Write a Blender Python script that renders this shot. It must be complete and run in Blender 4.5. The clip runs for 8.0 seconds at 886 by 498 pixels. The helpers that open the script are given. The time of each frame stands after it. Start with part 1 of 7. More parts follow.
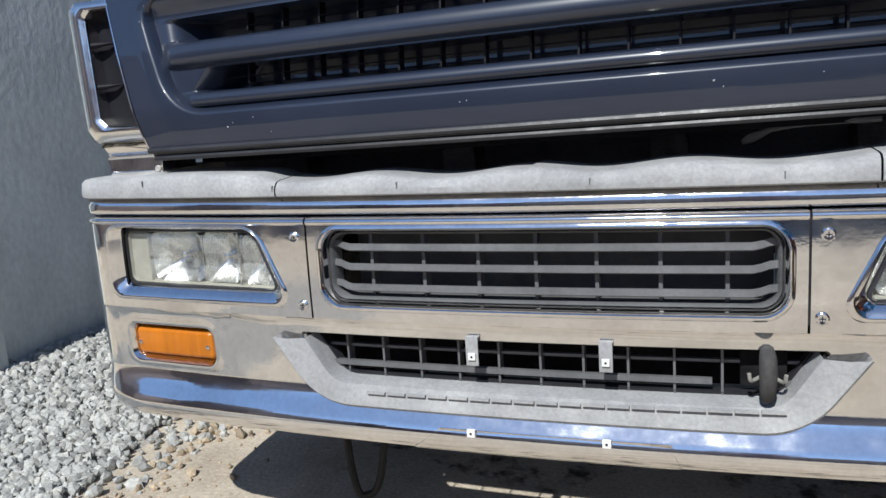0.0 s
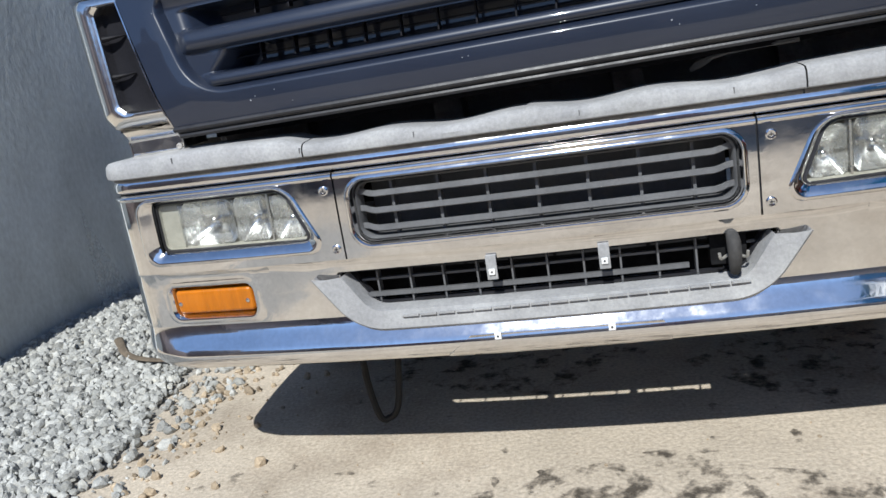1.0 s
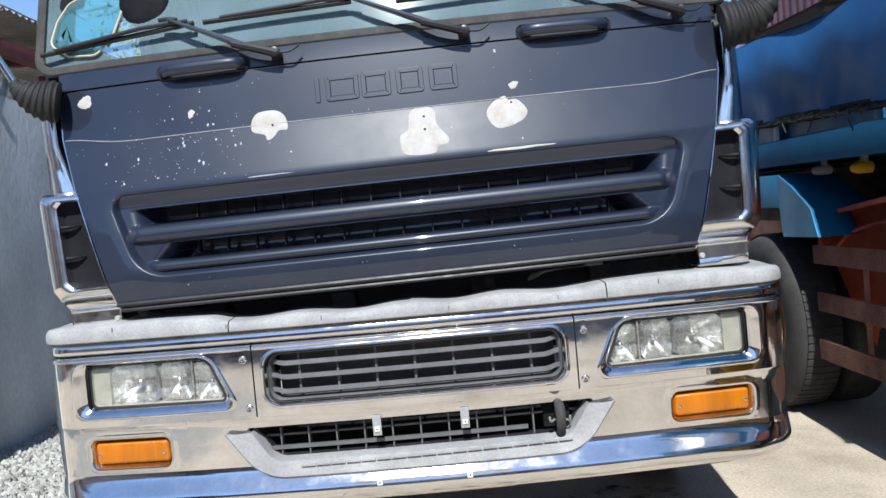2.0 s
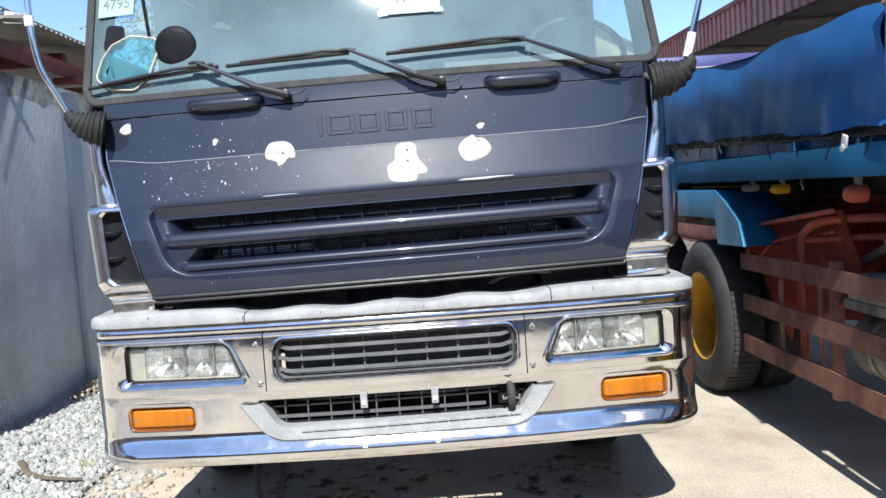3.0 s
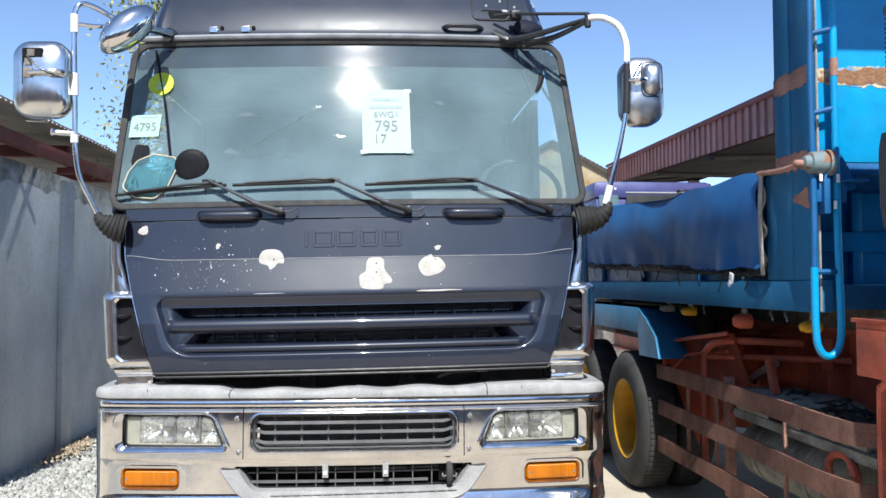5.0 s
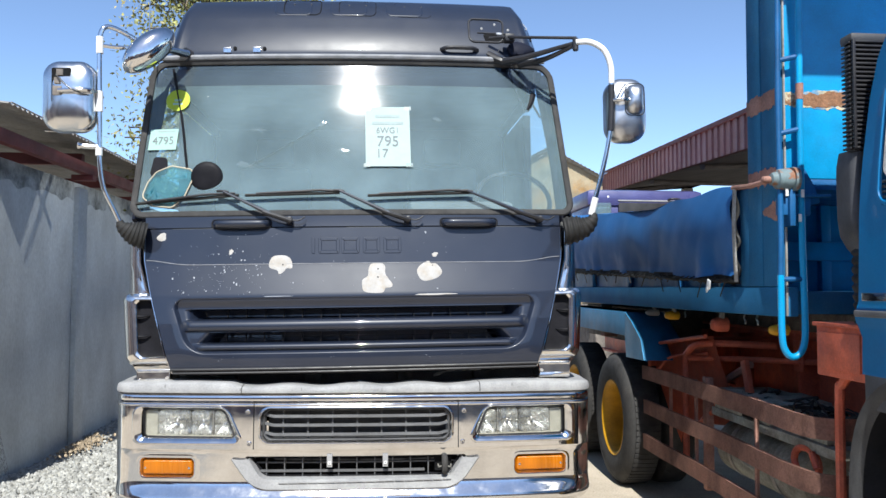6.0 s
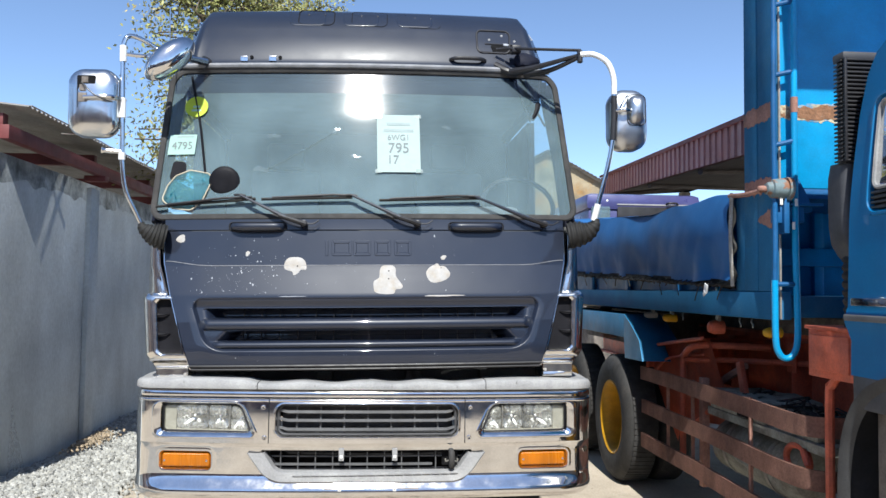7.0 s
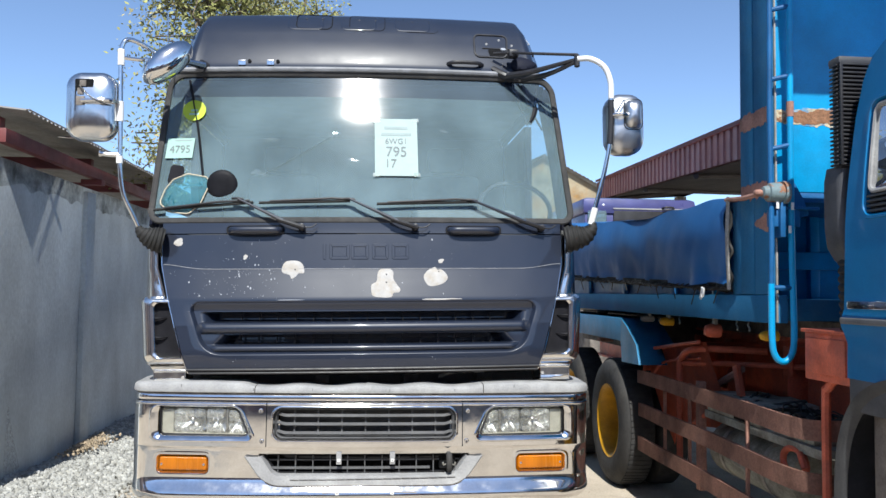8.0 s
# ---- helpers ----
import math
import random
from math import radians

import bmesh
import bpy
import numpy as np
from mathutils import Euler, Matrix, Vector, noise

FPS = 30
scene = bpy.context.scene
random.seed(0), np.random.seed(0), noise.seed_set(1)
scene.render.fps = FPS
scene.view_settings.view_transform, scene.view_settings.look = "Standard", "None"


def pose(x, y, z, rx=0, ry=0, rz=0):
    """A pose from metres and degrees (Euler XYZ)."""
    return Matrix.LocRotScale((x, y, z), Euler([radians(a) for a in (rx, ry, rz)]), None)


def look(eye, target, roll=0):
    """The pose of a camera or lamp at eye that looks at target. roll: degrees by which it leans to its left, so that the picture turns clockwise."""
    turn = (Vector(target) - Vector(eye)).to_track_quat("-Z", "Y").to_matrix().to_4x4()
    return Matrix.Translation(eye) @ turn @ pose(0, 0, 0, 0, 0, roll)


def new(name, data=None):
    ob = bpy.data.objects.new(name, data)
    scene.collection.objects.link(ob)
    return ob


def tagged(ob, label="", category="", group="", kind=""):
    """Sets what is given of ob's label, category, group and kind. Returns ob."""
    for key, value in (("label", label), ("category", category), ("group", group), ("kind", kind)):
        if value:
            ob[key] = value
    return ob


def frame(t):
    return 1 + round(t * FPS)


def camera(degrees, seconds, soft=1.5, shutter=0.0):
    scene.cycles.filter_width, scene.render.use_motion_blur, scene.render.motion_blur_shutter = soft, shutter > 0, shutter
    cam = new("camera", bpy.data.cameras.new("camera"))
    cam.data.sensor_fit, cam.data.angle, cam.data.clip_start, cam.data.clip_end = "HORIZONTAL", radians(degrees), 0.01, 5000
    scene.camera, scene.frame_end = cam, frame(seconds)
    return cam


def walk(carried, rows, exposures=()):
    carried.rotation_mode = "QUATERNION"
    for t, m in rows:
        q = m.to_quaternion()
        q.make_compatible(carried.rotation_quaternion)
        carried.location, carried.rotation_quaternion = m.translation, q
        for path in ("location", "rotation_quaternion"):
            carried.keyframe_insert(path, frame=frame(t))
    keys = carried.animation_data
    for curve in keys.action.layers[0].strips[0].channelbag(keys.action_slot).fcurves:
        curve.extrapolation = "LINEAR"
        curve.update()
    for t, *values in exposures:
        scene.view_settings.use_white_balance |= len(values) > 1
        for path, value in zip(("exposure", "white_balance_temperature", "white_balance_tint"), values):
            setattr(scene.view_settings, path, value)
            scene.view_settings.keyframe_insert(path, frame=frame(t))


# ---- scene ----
cam = camera(58.3, 8.0, soft=1.5)
PATH = [
    (0, (0.374, -1.64, 1.243), (-0.285, 0.21, 0.864), -3.9),
    (0.5, (0.301, -1.871, 1.242), (-0.251, 0.002, 0.807), -3.8),
    (1, (0.195, -2.024, 1.259), (-0.242, -0.134, 0.773), -9.3),
    (1.5, (0.092, -2.297, 1.287), (-0.145, -0.338, 0.96), -7.7),
    (2, (0.158, -2.632, 1.368), (0.135, -0.635, 1.275), -5.2),
    (2.2, (0.198, -2.766, 1.385), (0.206, -0.768, 1.299), -4.8),
    (3.3, (0.171, -3.401, 1.545), (0.215, -1.407, 1.389), -2.9),
    (3.5, (0.201, -3.503, 1.555), (0.255, -1.508, 1.42), -1.7),
    (4, (0.258, -3.709, 1.598), (0.347, -1.711, 1.586), -0.5),
    (4.5, (0.197, -3.848, 1.618), (0.33, -1.854, 1.686), -0.1),
    (5, (0.149, -3.957, 1.592), (0.293, -1.964, 1.678), -0.1),
    (6.5, (0.113, -4.393, 1.595), (0.266, -2.401, 1.694), 0.5),
    (7, (0.054, -4.442, 1.6), (0.211, -2.45, 1.698), 0.7),
    (7.5, (0.044, -4.452, 1.58), (0.207, -2.461, 1.69), 0.6),
    (8, (0.044, -4.449, 1.595), (0.211, -2.459, 1.704), 0.7),
]
walk(cam, [(t, look(eye, target, roll)) for t, eye, target, roll in PATH],
     exposures=[(0, 1.02, 6300, 7), (1.5, 1.12, 6250, 7), (2.2, 1.38, 6250, 7), (3.5, 1.55, 6350, 7), (4.2, 1.48, 6350, 7), (5.0, 1.42, 6450, 7), (6.5, 1.31, 6500, 7), (8, 1.25, 6500, 7)])

# ---- light ----
SUN_AZ, SUN_EL = -3.0, 47.5  # degrees: from -y towards +x, and above the ground
world = bpy.data.worlds.new("world")
scene.world = world
world.use_nodes = True
wn = world.node_tree.nodes
sky = wn.new("ShaderNodeTexSky")
sky.sky_type, sky.sun_disc = "NISHITA", False
sky.sun_elevation, sky.sun_rotation = radians(SUN_EL), radians(180 - SUN_AZ)
sky.air_density, sky.dust_density, sky.ozone_density, sky.altitude = 0.72, 0.5, 1.9, 1500
world.node_tree.links.new(sky.outputs[0], wn["Background"].inputs[0])
wn["Background"].inputs[1].default_value = 0.095
sun = new("sun", bpy.data.lights.new("sun", "SUN"))
sun.data.energy, sun.data.angle, sun.data.color = 2.95, radians(0.55), (1.0, 0.98, 0.94)
sx = math.sin(radians(SUN_AZ)) * math.cos(radians(SUN_EL))
sy = -math.cos(radians(SUN_AZ)) * math.cos(radians(SUN_EL))
sun.matrix_world = look((sx * 40, sy * 40, math.sin(radians(SUN_EL)) * 40), (0, 0, 0))


# ---- materials ----
def material(name, color, rough=0.5, metal=0.0, vary=0.25, scale=6.0, grain=0.1, grain_scale=60.0, bump=0.15, bump_scale=40.0,
             coat=0.0, second=None, mask=(0.45, 0.7), rough_vary=0.1, pieces=False, transmission=0.0, ior=1.45, stretch=None, spec=0.5):
    """A surface with colour varied at two scales, uneven gloss and fine relief; second: stains or rust with their own colour."""
    m = bpy.data.materials.new(name)
    m.use_nodes = True
    nt = m.node_tree
    n, link = nt.nodes, nt.links.new
    b = n["Principled BSDF"]
    co = n.new("ShaderNodeTexCoord")
    src = co.outputs["Object"]
    if stretch:
        mp = n.new("ShaderNodeMapping")
        mp.inputs["Scale"].default_value = stretch
        link(src, mp.inputs[0])
        src = mp.outputs[0]

    def noise_at(sc, detail=4.0, rg=0.6):
        t = n.new("ShaderNodeTexNoise")
        t.inputs["Scale"].default_value, t.inputs["Detail"].default_value, t.inputs["Roughness"].default_value = sc, detail, rg
        link(src, t.inputs["Vector"])
        return t.outputs["Fac"]

    def ramp(fac, lo, hi, a, c):
        r = n.new("ShaderNodeMapRange")
        r.inputs["From Min"].default_value, r.inputs["From Max"].default_value = lo, hi
        r.inputs["To Min"].default_value, r.inputs["To Max"].default_value = a, c
        link(fac, r.inputs["Value"])
        return r.outputs[0]

    def scaled(color_out, value):
        v = n.new("ShaderNodeVectorMath")
        v.operation = "SCALE"
        link(color_out, v.inputs[0])
        link(value, v.inputs["Scale"])
        return v.outputs[0]

    big, fine = noise_at(scale), noise_at(grain_scale, 3.0)
    rgb = n.new("ShaderNodeRGB")
    rgb.outputs[0].default_value = (*color, 1)
    out = rgb.outputs[0]
    if second:
        mx = n.new("ShaderNodeMix")
        mx.data_type = "RGBA"
        link(ramp(noise_at(scale * 0.7, 8.0, 0.7), mask[0], mask[1], 0, 1), mx.inputs["Factor"])
        link(out, mx.inputs["A"])
        mx.inputs["B"].default_value = (*second, 1)
        out = mx.outputs["Result"]
    out = scaled(out, ramp(big, 0.3, 0.7, 1 - vary, 1 + vary))
    out = scaled(out, ramp(fine, 0.3, 0.7, 1 - grain, 1 + grain))
    if pieces:
        geo = n.new("ShaderNodeNewGeometry")
        out = scaled(out, ramp(geo.outputs["Random Per Island"], 0, 1, 0.68, 1.3))
    link(out, b.inputs["Base Color"])
    link(ramp(noise_at(scale * 2.3, 5.0), 0.3, 0.7, max(0.0, rough - rough_vary), min(1.0, rough + rough_vary)), b.inputs["Roughness"])
    b.inputs["Metallic"].default_value, b.inputs["IOR"].default_value = metal, ior
    b.inputs["Coat Weight"].default_value, b.inputs["Coat Roughness"].default_value = coat, 0.03
    b.inputs["Transmission Weight"].default_value, b.inputs["Specular IOR Level"].default_value = transmission, spec
    if bump:
        bp = n.new("ShaderNodeBump")
        bp.inputs["Strength"].default_value, bp.inputs["Distance"].default_value = bump, 0.01
        link(noise_at(bump_scale, 6.0), bp.inputs["Height"])
        link(bp.outputs[0], b.inputs["Normal"])
    return m


def pane_material(name, tint, rough=0.01, dust_haze=0.0, dust_haze_color=(0.6, 0.62, 0.6), bump=0.0, bump_scale=1.0, stretch=(1, 1, 1)):
    """Clear sheet: lets light through, mirrors by Fresnel, and carries a thin pale film of grime and painted haze."""
    m = bpy.data.materials.new(name)
    m.use_nodes = True
    nt = m.node_tree
    n, link = nt.nodes, nt.links.new
    n.remove(n["Principled BSDF"])
    clear, gloss, mixed, fres = (n.new("ShaderNodeBsdf" + k) if k in ("Transparent", "Glossy") else n.new("ShaderNode" + k)
                                 for k in ("Transparent", "Glossy", "MixShader", "Fresnel"))
    clear.inputs[0].default_value = (*tint, 1)
    gloss.inputs["Roughness"].default_value = rough
    fres.inputs["IOR"].default_value = 1.5
    co, mp, tex = n.new("ShaderNodeTexCoord"), n.new("ShaderNodeMapping"), n.new("ShaderNodeTexNoise")
    mp.inputs["Scale"].default_value = stretch
    link(co.outputs["Object"], mp.inputs[0])
    link(mp.outputs[0], tex.inputs["Vector"])
    tex.inputs["Scale"].default_value, tex.inputs["Detail"].default_value = bump_scale, 5.0
    if bump:
        bp = n.new("ShaderNodeBump")
        bp.inputs["Strength"].default_value, bp.inputs["Distance"].default_value = bump, 0.01
        link(tex.outputs["Fac"], bp.inputs["Height"])
        link(bp.outputs[0], gloss.inputs["Normal"])
    link(fres.outputs[0], mixed.inputs[0])
    link(clear.outputs[0], mixed.inputs[1])
    link(gloss.outputs[0], mixed.inputs[2])
    last = mixed.outputs[0]
    if dust_haze:
        film, diff = n.new("ShaderNodeMixShader"), n.new("ShaderNodeBsdfDiffuse")
        diff.inputs[0].default_value = (*dust_haze_color, 1)
        spread = n.new("ShaderNodeMapRange")
        spread.inputs["From Min"].default_value, spread.inputs["From Max"].default_value = 0.3, 0.75
        spread.inputs["To Min"].default_value, spread.inputs["To Max"].default_value = dust_haze * 0.6, dust_haze * 1.5
        link(tex.outputs["Fac"], spread.inputs["Value"])
        link(spread.outputs[0], film.inputs[0])
        link(last, film.inputs[1])
        link(diff.outputs[0], film.inputs[2])
        last = film.outputs[0]
    link(last, n["Material Output"].inputs[0])
    return m


NAVY = material("navy_paint", (0.0115, 0.0165, 0.0320), 0.38, 0.0, 0.12, 1.5, 0.06, 300, 0.002, 200, coat=0.9, second=(0.019, 0.024, 0.037), mask=(0.45, 0.95), spec=0.36, rough_vary=0.05)
NAVY_DULL = material("dull_navy_paint", (0.010, 0.012, 0.024), 0.7, 0, 0.25, 3, 0.1, 120, 0.02, 90, spec=0.2)
VENT = material("vent_black", (0.012, 0.012, 0.015), 0.5, 0, 0.3, 8, 0.1, 120, 0.05, 90, spec=0.12)
EDGE = material("worn_edge", (0.20, 0.205, 0.22), 0.6, 0, 0.25, 12, 0.1, 150, 0.0, 50)
CHROME = material("chrome", (0.75, 0.74, 0.735), 0.085, 1.0, 0.08, 5, 0.05, 80, 0.085, 5, rough_vary=0.07, second=(0.63, 0.60, 0.565), mask=(0.55, 0.9))
TRIM = material("pitted_chrome", (0.80, 0.78, 0.75), 0.16, 1.0, 0.03, 14, 0.05, 160, 0.03, 80, rough_vary=0.06)
POLISHED = material("polished_metal", (0.7, 0.7, 0.71), 0.12, 1.0, 0.06, 8, 0.04, 90, 0.02, 12, rough_vary=0.06)
PAD = material("grey_plastic", (0.265, 0.265, 0.27), 0.8, 0, 0.14, 7, 0.12, 120, 0.2, 70, second=(0.37, 0.37, 0.365), mask=(0.45, 0.75))
SLAT = material("slat_plastic", (0.105, 0.106, 0.11), 0.45, 0, 0.2, 8, 0.1, 120, 0.06, 90)
BLACK = material("black_plastic", (0.022, 0.022, 0.026), 0.42, 0, 0.3, 8, 0.1, 120, 0.06, 90, second=(0.030, 0.028, 0.026), mask=(0.5, 0.9), spec=0.45)
RUBBER = material("black_rubber", (0.020, 0.0195, 0.019), 0.65, 0, 0.3, 9, 0.1, 100, 0.15, 60, spec=0.35)
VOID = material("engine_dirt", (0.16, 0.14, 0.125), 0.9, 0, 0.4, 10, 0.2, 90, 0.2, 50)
# Near-black for hollows and gaps: their darkness is put into the colour.
RECESS_BLACK = material("recess_black", (0.014, 0.014, 0.015), 0.9, 0, 0.4, 10, 0.2, 90, 0.2, 50, spec=0.05)
FILLER = material("white_filler", (0.40, 0.39, 0.38), 0.8, 0, 0.10, 30, 0.05, 200, 0.1, 120, second=(0.35, 0.31, 0.26), mask=(0.46, 0.70))
CHIP = material("paint_chip", (0.33, 0.35, 0.39), 0.7, 0, 0.1, 40, 0.05, 200, 0)
MIRROR_BACK = material("satin_chrome", (0.72, 0.72, 0.72), 0.21, 1.0, 0.04, 6, 0.03, 120, 0.006, 20, rough_vary=0.05)
BRUSHED = material("brushed_chrome", (0.62, 0.63, 0.65), 0.32, 1.0, 0.08, 6, 0.05, 120, 0.01, 30, rough_vary=0.06)
TRAY = material("dusty_green_grey", (0.29, 0.30, 0.265), 0.85, 0, 0.35, 6, 0.2, 60, 0.3, 40, second=(0.14, 0.12, 0.10), mask=(0.45, 0.65))
FADED = material("faded_white_paint", (0.15, 0.21, 0.23), 0.7, 0, 0.15, 14, 0.1, 90, 0.2, 60, second=(0.24, 0.11, 0.06), mask=(0.52, 0.58))
SILVER = material("lamp_silver", (0.60, 0.605, 0.60), 0.26, 1.0, 0.10, 20, 0.08, 90, 0.1, 60, rough_vary=0.12)
LAMP_GREY = material("lamp_housing", (0.27, 0.265, 0.23), 0.5, 0, 0.15, 20, 0.05, 90, 0.05)
AMBER = material("amber_lens", (0.42, 0.125, 0.003), 0.24, 0, 0.22, 14, 0.06, 260, 0.22, 260, coat=0.25, stretch=(1, 1, 0.06))
PAPER = material("paper", (0.36, 0.455, 0.44), 0.8, 0, 0.04, 12, 0.03, 150, 0.05, 60)
LIME = material("lime_sticker", (0.40, 0.50, 0.035), 0.6, 0, 0.06, 20, 0.04, 150, 0)
MINT = material("mint_sticker", (0.30, 0.46, 0.41), 0.6, 0, 0.05, 20, 0.04, 150, 0)
GREY_INK = material("grey_ink", (0.20, 0.23, 0.24), 0.7, 0, 0.1, 20, 0.05, 150, 0)
INK = material("dark_ink", (0.17, 0.20, 0.21), 0.7, 0, 0.1, 20, 0.05, 150, 0)
PALE_INK = material("faded_ink", (0.28, 0.35, 0.35), 0.7, 0, 0.1, 20, 0.05, 150, 0)
CABIN = material("cabin_trim", (0.24, 0.25, 0.255), 0.8, 0, 0.15, 6, 0.1, 90, 0.1, 60)
DASH = material("dashboard_grey", (0.10, 0.105, 0.11), 0.85, 0, 0.15, 6, 0.1, 90, 0.1, 60)
SEAT = material("seat_cloth", (0.14, 0.15, 0.165), 0.95, 0, 0.2, 6, 0.2, 160, 0.2, 120)
# Windscreen film: grime plus the sky glare's pale haze, put in as colour.
GLASS = pane_material("windscreen_glass", (0.82, 0.95, 0.97), 0.07, 0.27, bump_scale=1.6, dust_haze_color=(0.37, 0.53, 0.59))
DOOR_GLASS = pane_material("door_glass", (0.90, 0.97, 0.97), 0.03, 0.08, bump_scale=2.0, dust_haze_color=(0.45, 0.55, 0.57))
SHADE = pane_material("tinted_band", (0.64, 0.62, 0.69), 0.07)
LENS = pane_material("lamp_lens", (0.98, 0.985, 0.97), 0.02, 0.04, bump=0.10, bump_scale=75, stretch=(3.0, 1, 0.2), dust_haze_color=(0.9, 0.89, 0.82))
FLUTE = pane_material("fluted_glass", (0.92, 0.93, 0.93), 0.05, 0.12, bump=0.55, bump_scale=170, stretch=(1.0, 1, 0.04), dust_haze_color=(0.80, 0.81, 0.79))
TEAL = pane_material("teal_plastic", (0.50, 0.85, 0.90), 0.04, 0.20, bump_scale=6.0, dust_haze_color=(0.20, 0.42, 0.48))
CAB_BLUE = material("cab_blue_paint", (0.003, 0.135, 0.33), 0.4, 0, 0.15, 2.2, 0.06, 120, 0.03, 50, coat=0.2, spec=0.3)
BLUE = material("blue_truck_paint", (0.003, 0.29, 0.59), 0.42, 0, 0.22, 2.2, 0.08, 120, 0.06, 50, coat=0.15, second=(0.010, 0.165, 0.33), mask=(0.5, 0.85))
# Body blue darkened to put shade into the colour; the rust patches are wear.
BLUE_WORN = material("worn_dark_blue_paint", (0.008, 0.10, 0.27), 0.5, 0, 0.3, 3, 0.1, 100, 0.12, 50, second=(0.09, 0.045, 0.028), mask=(0.60, 0.68))
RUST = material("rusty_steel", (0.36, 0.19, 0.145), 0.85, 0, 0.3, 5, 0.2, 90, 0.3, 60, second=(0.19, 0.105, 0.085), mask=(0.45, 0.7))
SCALE_RUST = material("flaking_rust", (0.26, 0.13, 0.07), 0.9, 0, 0.4, 9, 0.25, 90, 0.5, 60, second=(0.60, 0.55, 0.40), mask=(0.55, 0.62))
FRINGE = material("flaked_paint", (0.50, 0.42, 0.27), 0.85, 0, 0.3, 12, 0.2, 90, 0.3, 60, second=(0.10, 0.26, 0.42), mask=(0.46, 0.60))
RED = material("red_oxide_paint", (0.49, 0.105, 0.055), 0.6, 0, 0.3, 5, 0.15, 90, 0.15, 50, second=(0.28, 0.082, 0.058), mask=(0.45, 0.75))
TARP = material("blue_tarpaulin", (0.022, 0.125, 0.34), 0.62, 0, 0.16, 2, 0.06, 150, 0.10, 9, second=(0.04, 0.13, 0.33), mask=(0.5, 0.8), spec=0.3)
FENDER = material("fender_blue", (0.024, 0.22, 0.44), 0.5, 0, 0.25, 2.2, 0.1, 100, 0.1, 50, second=(0.06, 0.20, 0.35), mask=(0.5, 0.75))
# Body blue darkened for the shaded near side, with faded patches.
SILL = material("shaded_faded_blue_paint", (0.020, 0.118, 0.245), 0.75, 0, 0.25, 1.8, 0.1, 100, 0.1, 50, second=(0.055, 0.145, 0.235), mask=(0.5, 0.75), spec=0.15)
TYRE = material("tyre_rubber", (0.038, 0.037, 0.037), 0.85, 0, 0.3, 8, 0.15, 90, 0.3, 50, second=(0.07, 0.064, 0.058), mask=(0.5, 0.85))
YELLOW = material("yellow_rim_paint", (0.56, 0.29, 0.012), 0.55, 0, 0.25, 6, 0.1, 90, 0.1, 50, second=(0.25, 0.13, 0.02), mask=(0.6, 0.8))
WALL = material("cement_render", (0.52, 0.56, 0.575), 0.92, 0, 0.22, 1.3, 0.10, 40, 0.45, 26, second=(0.42, 0.455, 0.46), mask=(0.50, 0.80), stretch=(1, 1, 0.65))
CONCRETE = material("dusty_concrete", (0.44, 0.38, 0.305), 0.95, 0, 0.16, 1.7, 0.22, 75, 0.5, 60, second=(0.33, 0.275, 0.215), mask=(0.50, 0.66), spec=0.2)
DIRT = material("gravel_bed", (0.30, 0.28, 0.25), 0.95, 0, 0.3, 12, 0.3, 60, 0.9, 40)
STONE = material("crushed_stone", (0.335, 0.335, 0.320), 0.9, 0, 0.2, 30, 0.2, 160, 0.4, 90, pieces=True, second=(0.40, 0.385, 0.34), mask=(0.5, 0.7))
EARTH = material("brown_pebble", (0.34, 0.27, 0.19), 0.95, 0, 0.2, 40, 0.15, 200, 0.4, 90, pieces=True)
SHEET = material("weathered_roof_sheet", (0.30, 0.285, 0.26), 0.6, 0.3, 0.25, 2, 0.1, 60, 0.1, 30, second=(0.16, 0.12, 0.10), mask=(0.5, 0.8))
SHED = material("maroon_sheet", (0.33, 0.135, 0.12), 0.55, 0.1, 0.2, 1.2, 0.08, 40, 0.05, 30, second=(0.20, 0.065, 0.06), mask=(0.5, 0.8))
MAROON = material("maroon_steel", (0.16, 0.04, 0.038), 0.6, 0, 0.2, 4, 0.1, 60, 0.1, 40)
PURPLE = material("violet_paint", (0.065, 0.068, 0.19), 0.35, 0, 0.12, 3, 0.06, 90, 0.02, coat=0.4)
BARK = material("bark", (0.12, 0.095, 0.07), 0.95, 0, 0.3, 5, 0.2, 40, 0.8, 20)
LEAF = material("dry_leaf", (0.26, 0.26, 0.085), 0.6, 0, 0.3, 1.3, 0.1, 60, 0, pieces=True, second=(0.30, 0.22, 0.13), mask=(0.52, 0.62))
WHITE = material("white_tape", (0.75, 0.75, 0.74), 0.5, 0, 0.06, 12, 0.04, 100, 0.05, 50)
CANISTER = material("pale_plastic", (0.46, 0.40, 0.30), 0.6, 0, 0.2, 9, 0.1, 90, 0.1, 50)
DUCT = material("dark_duct_plastic", (0.052, 0.054, 0.062), 0.6, 0, 0.25, 6, 0.1, 90, 0.08, 50, second=(0.09, 0.085, 0.07), mask=(0.55, 0.7))
PANE = pane_material("side_glass", (0.35, 0.38, 0.38), 0.02, 0.12, dust_haze_color=(0.42, 0.44, 0.42))
# Roof underside and purlins: their shade is put into this dark colour.
UNDER = material("shaded_sheet_underside", (0.055, 0.045, 0.042), 0.85, 0, 0.3, 2, 0.1, 40, 0.1, 30)
# Rim yellow taken darker: the deep dish's shade is in this colour.
RIM_DISC = material("shaded_yellow_disc", (0.20, 0.095, 0.012), 0.75, 0, 0.3, 6, 0.15, 90, 0.15, 50, second=(0.07, 0.045, 0.025), mask=(0.45, 0.65))
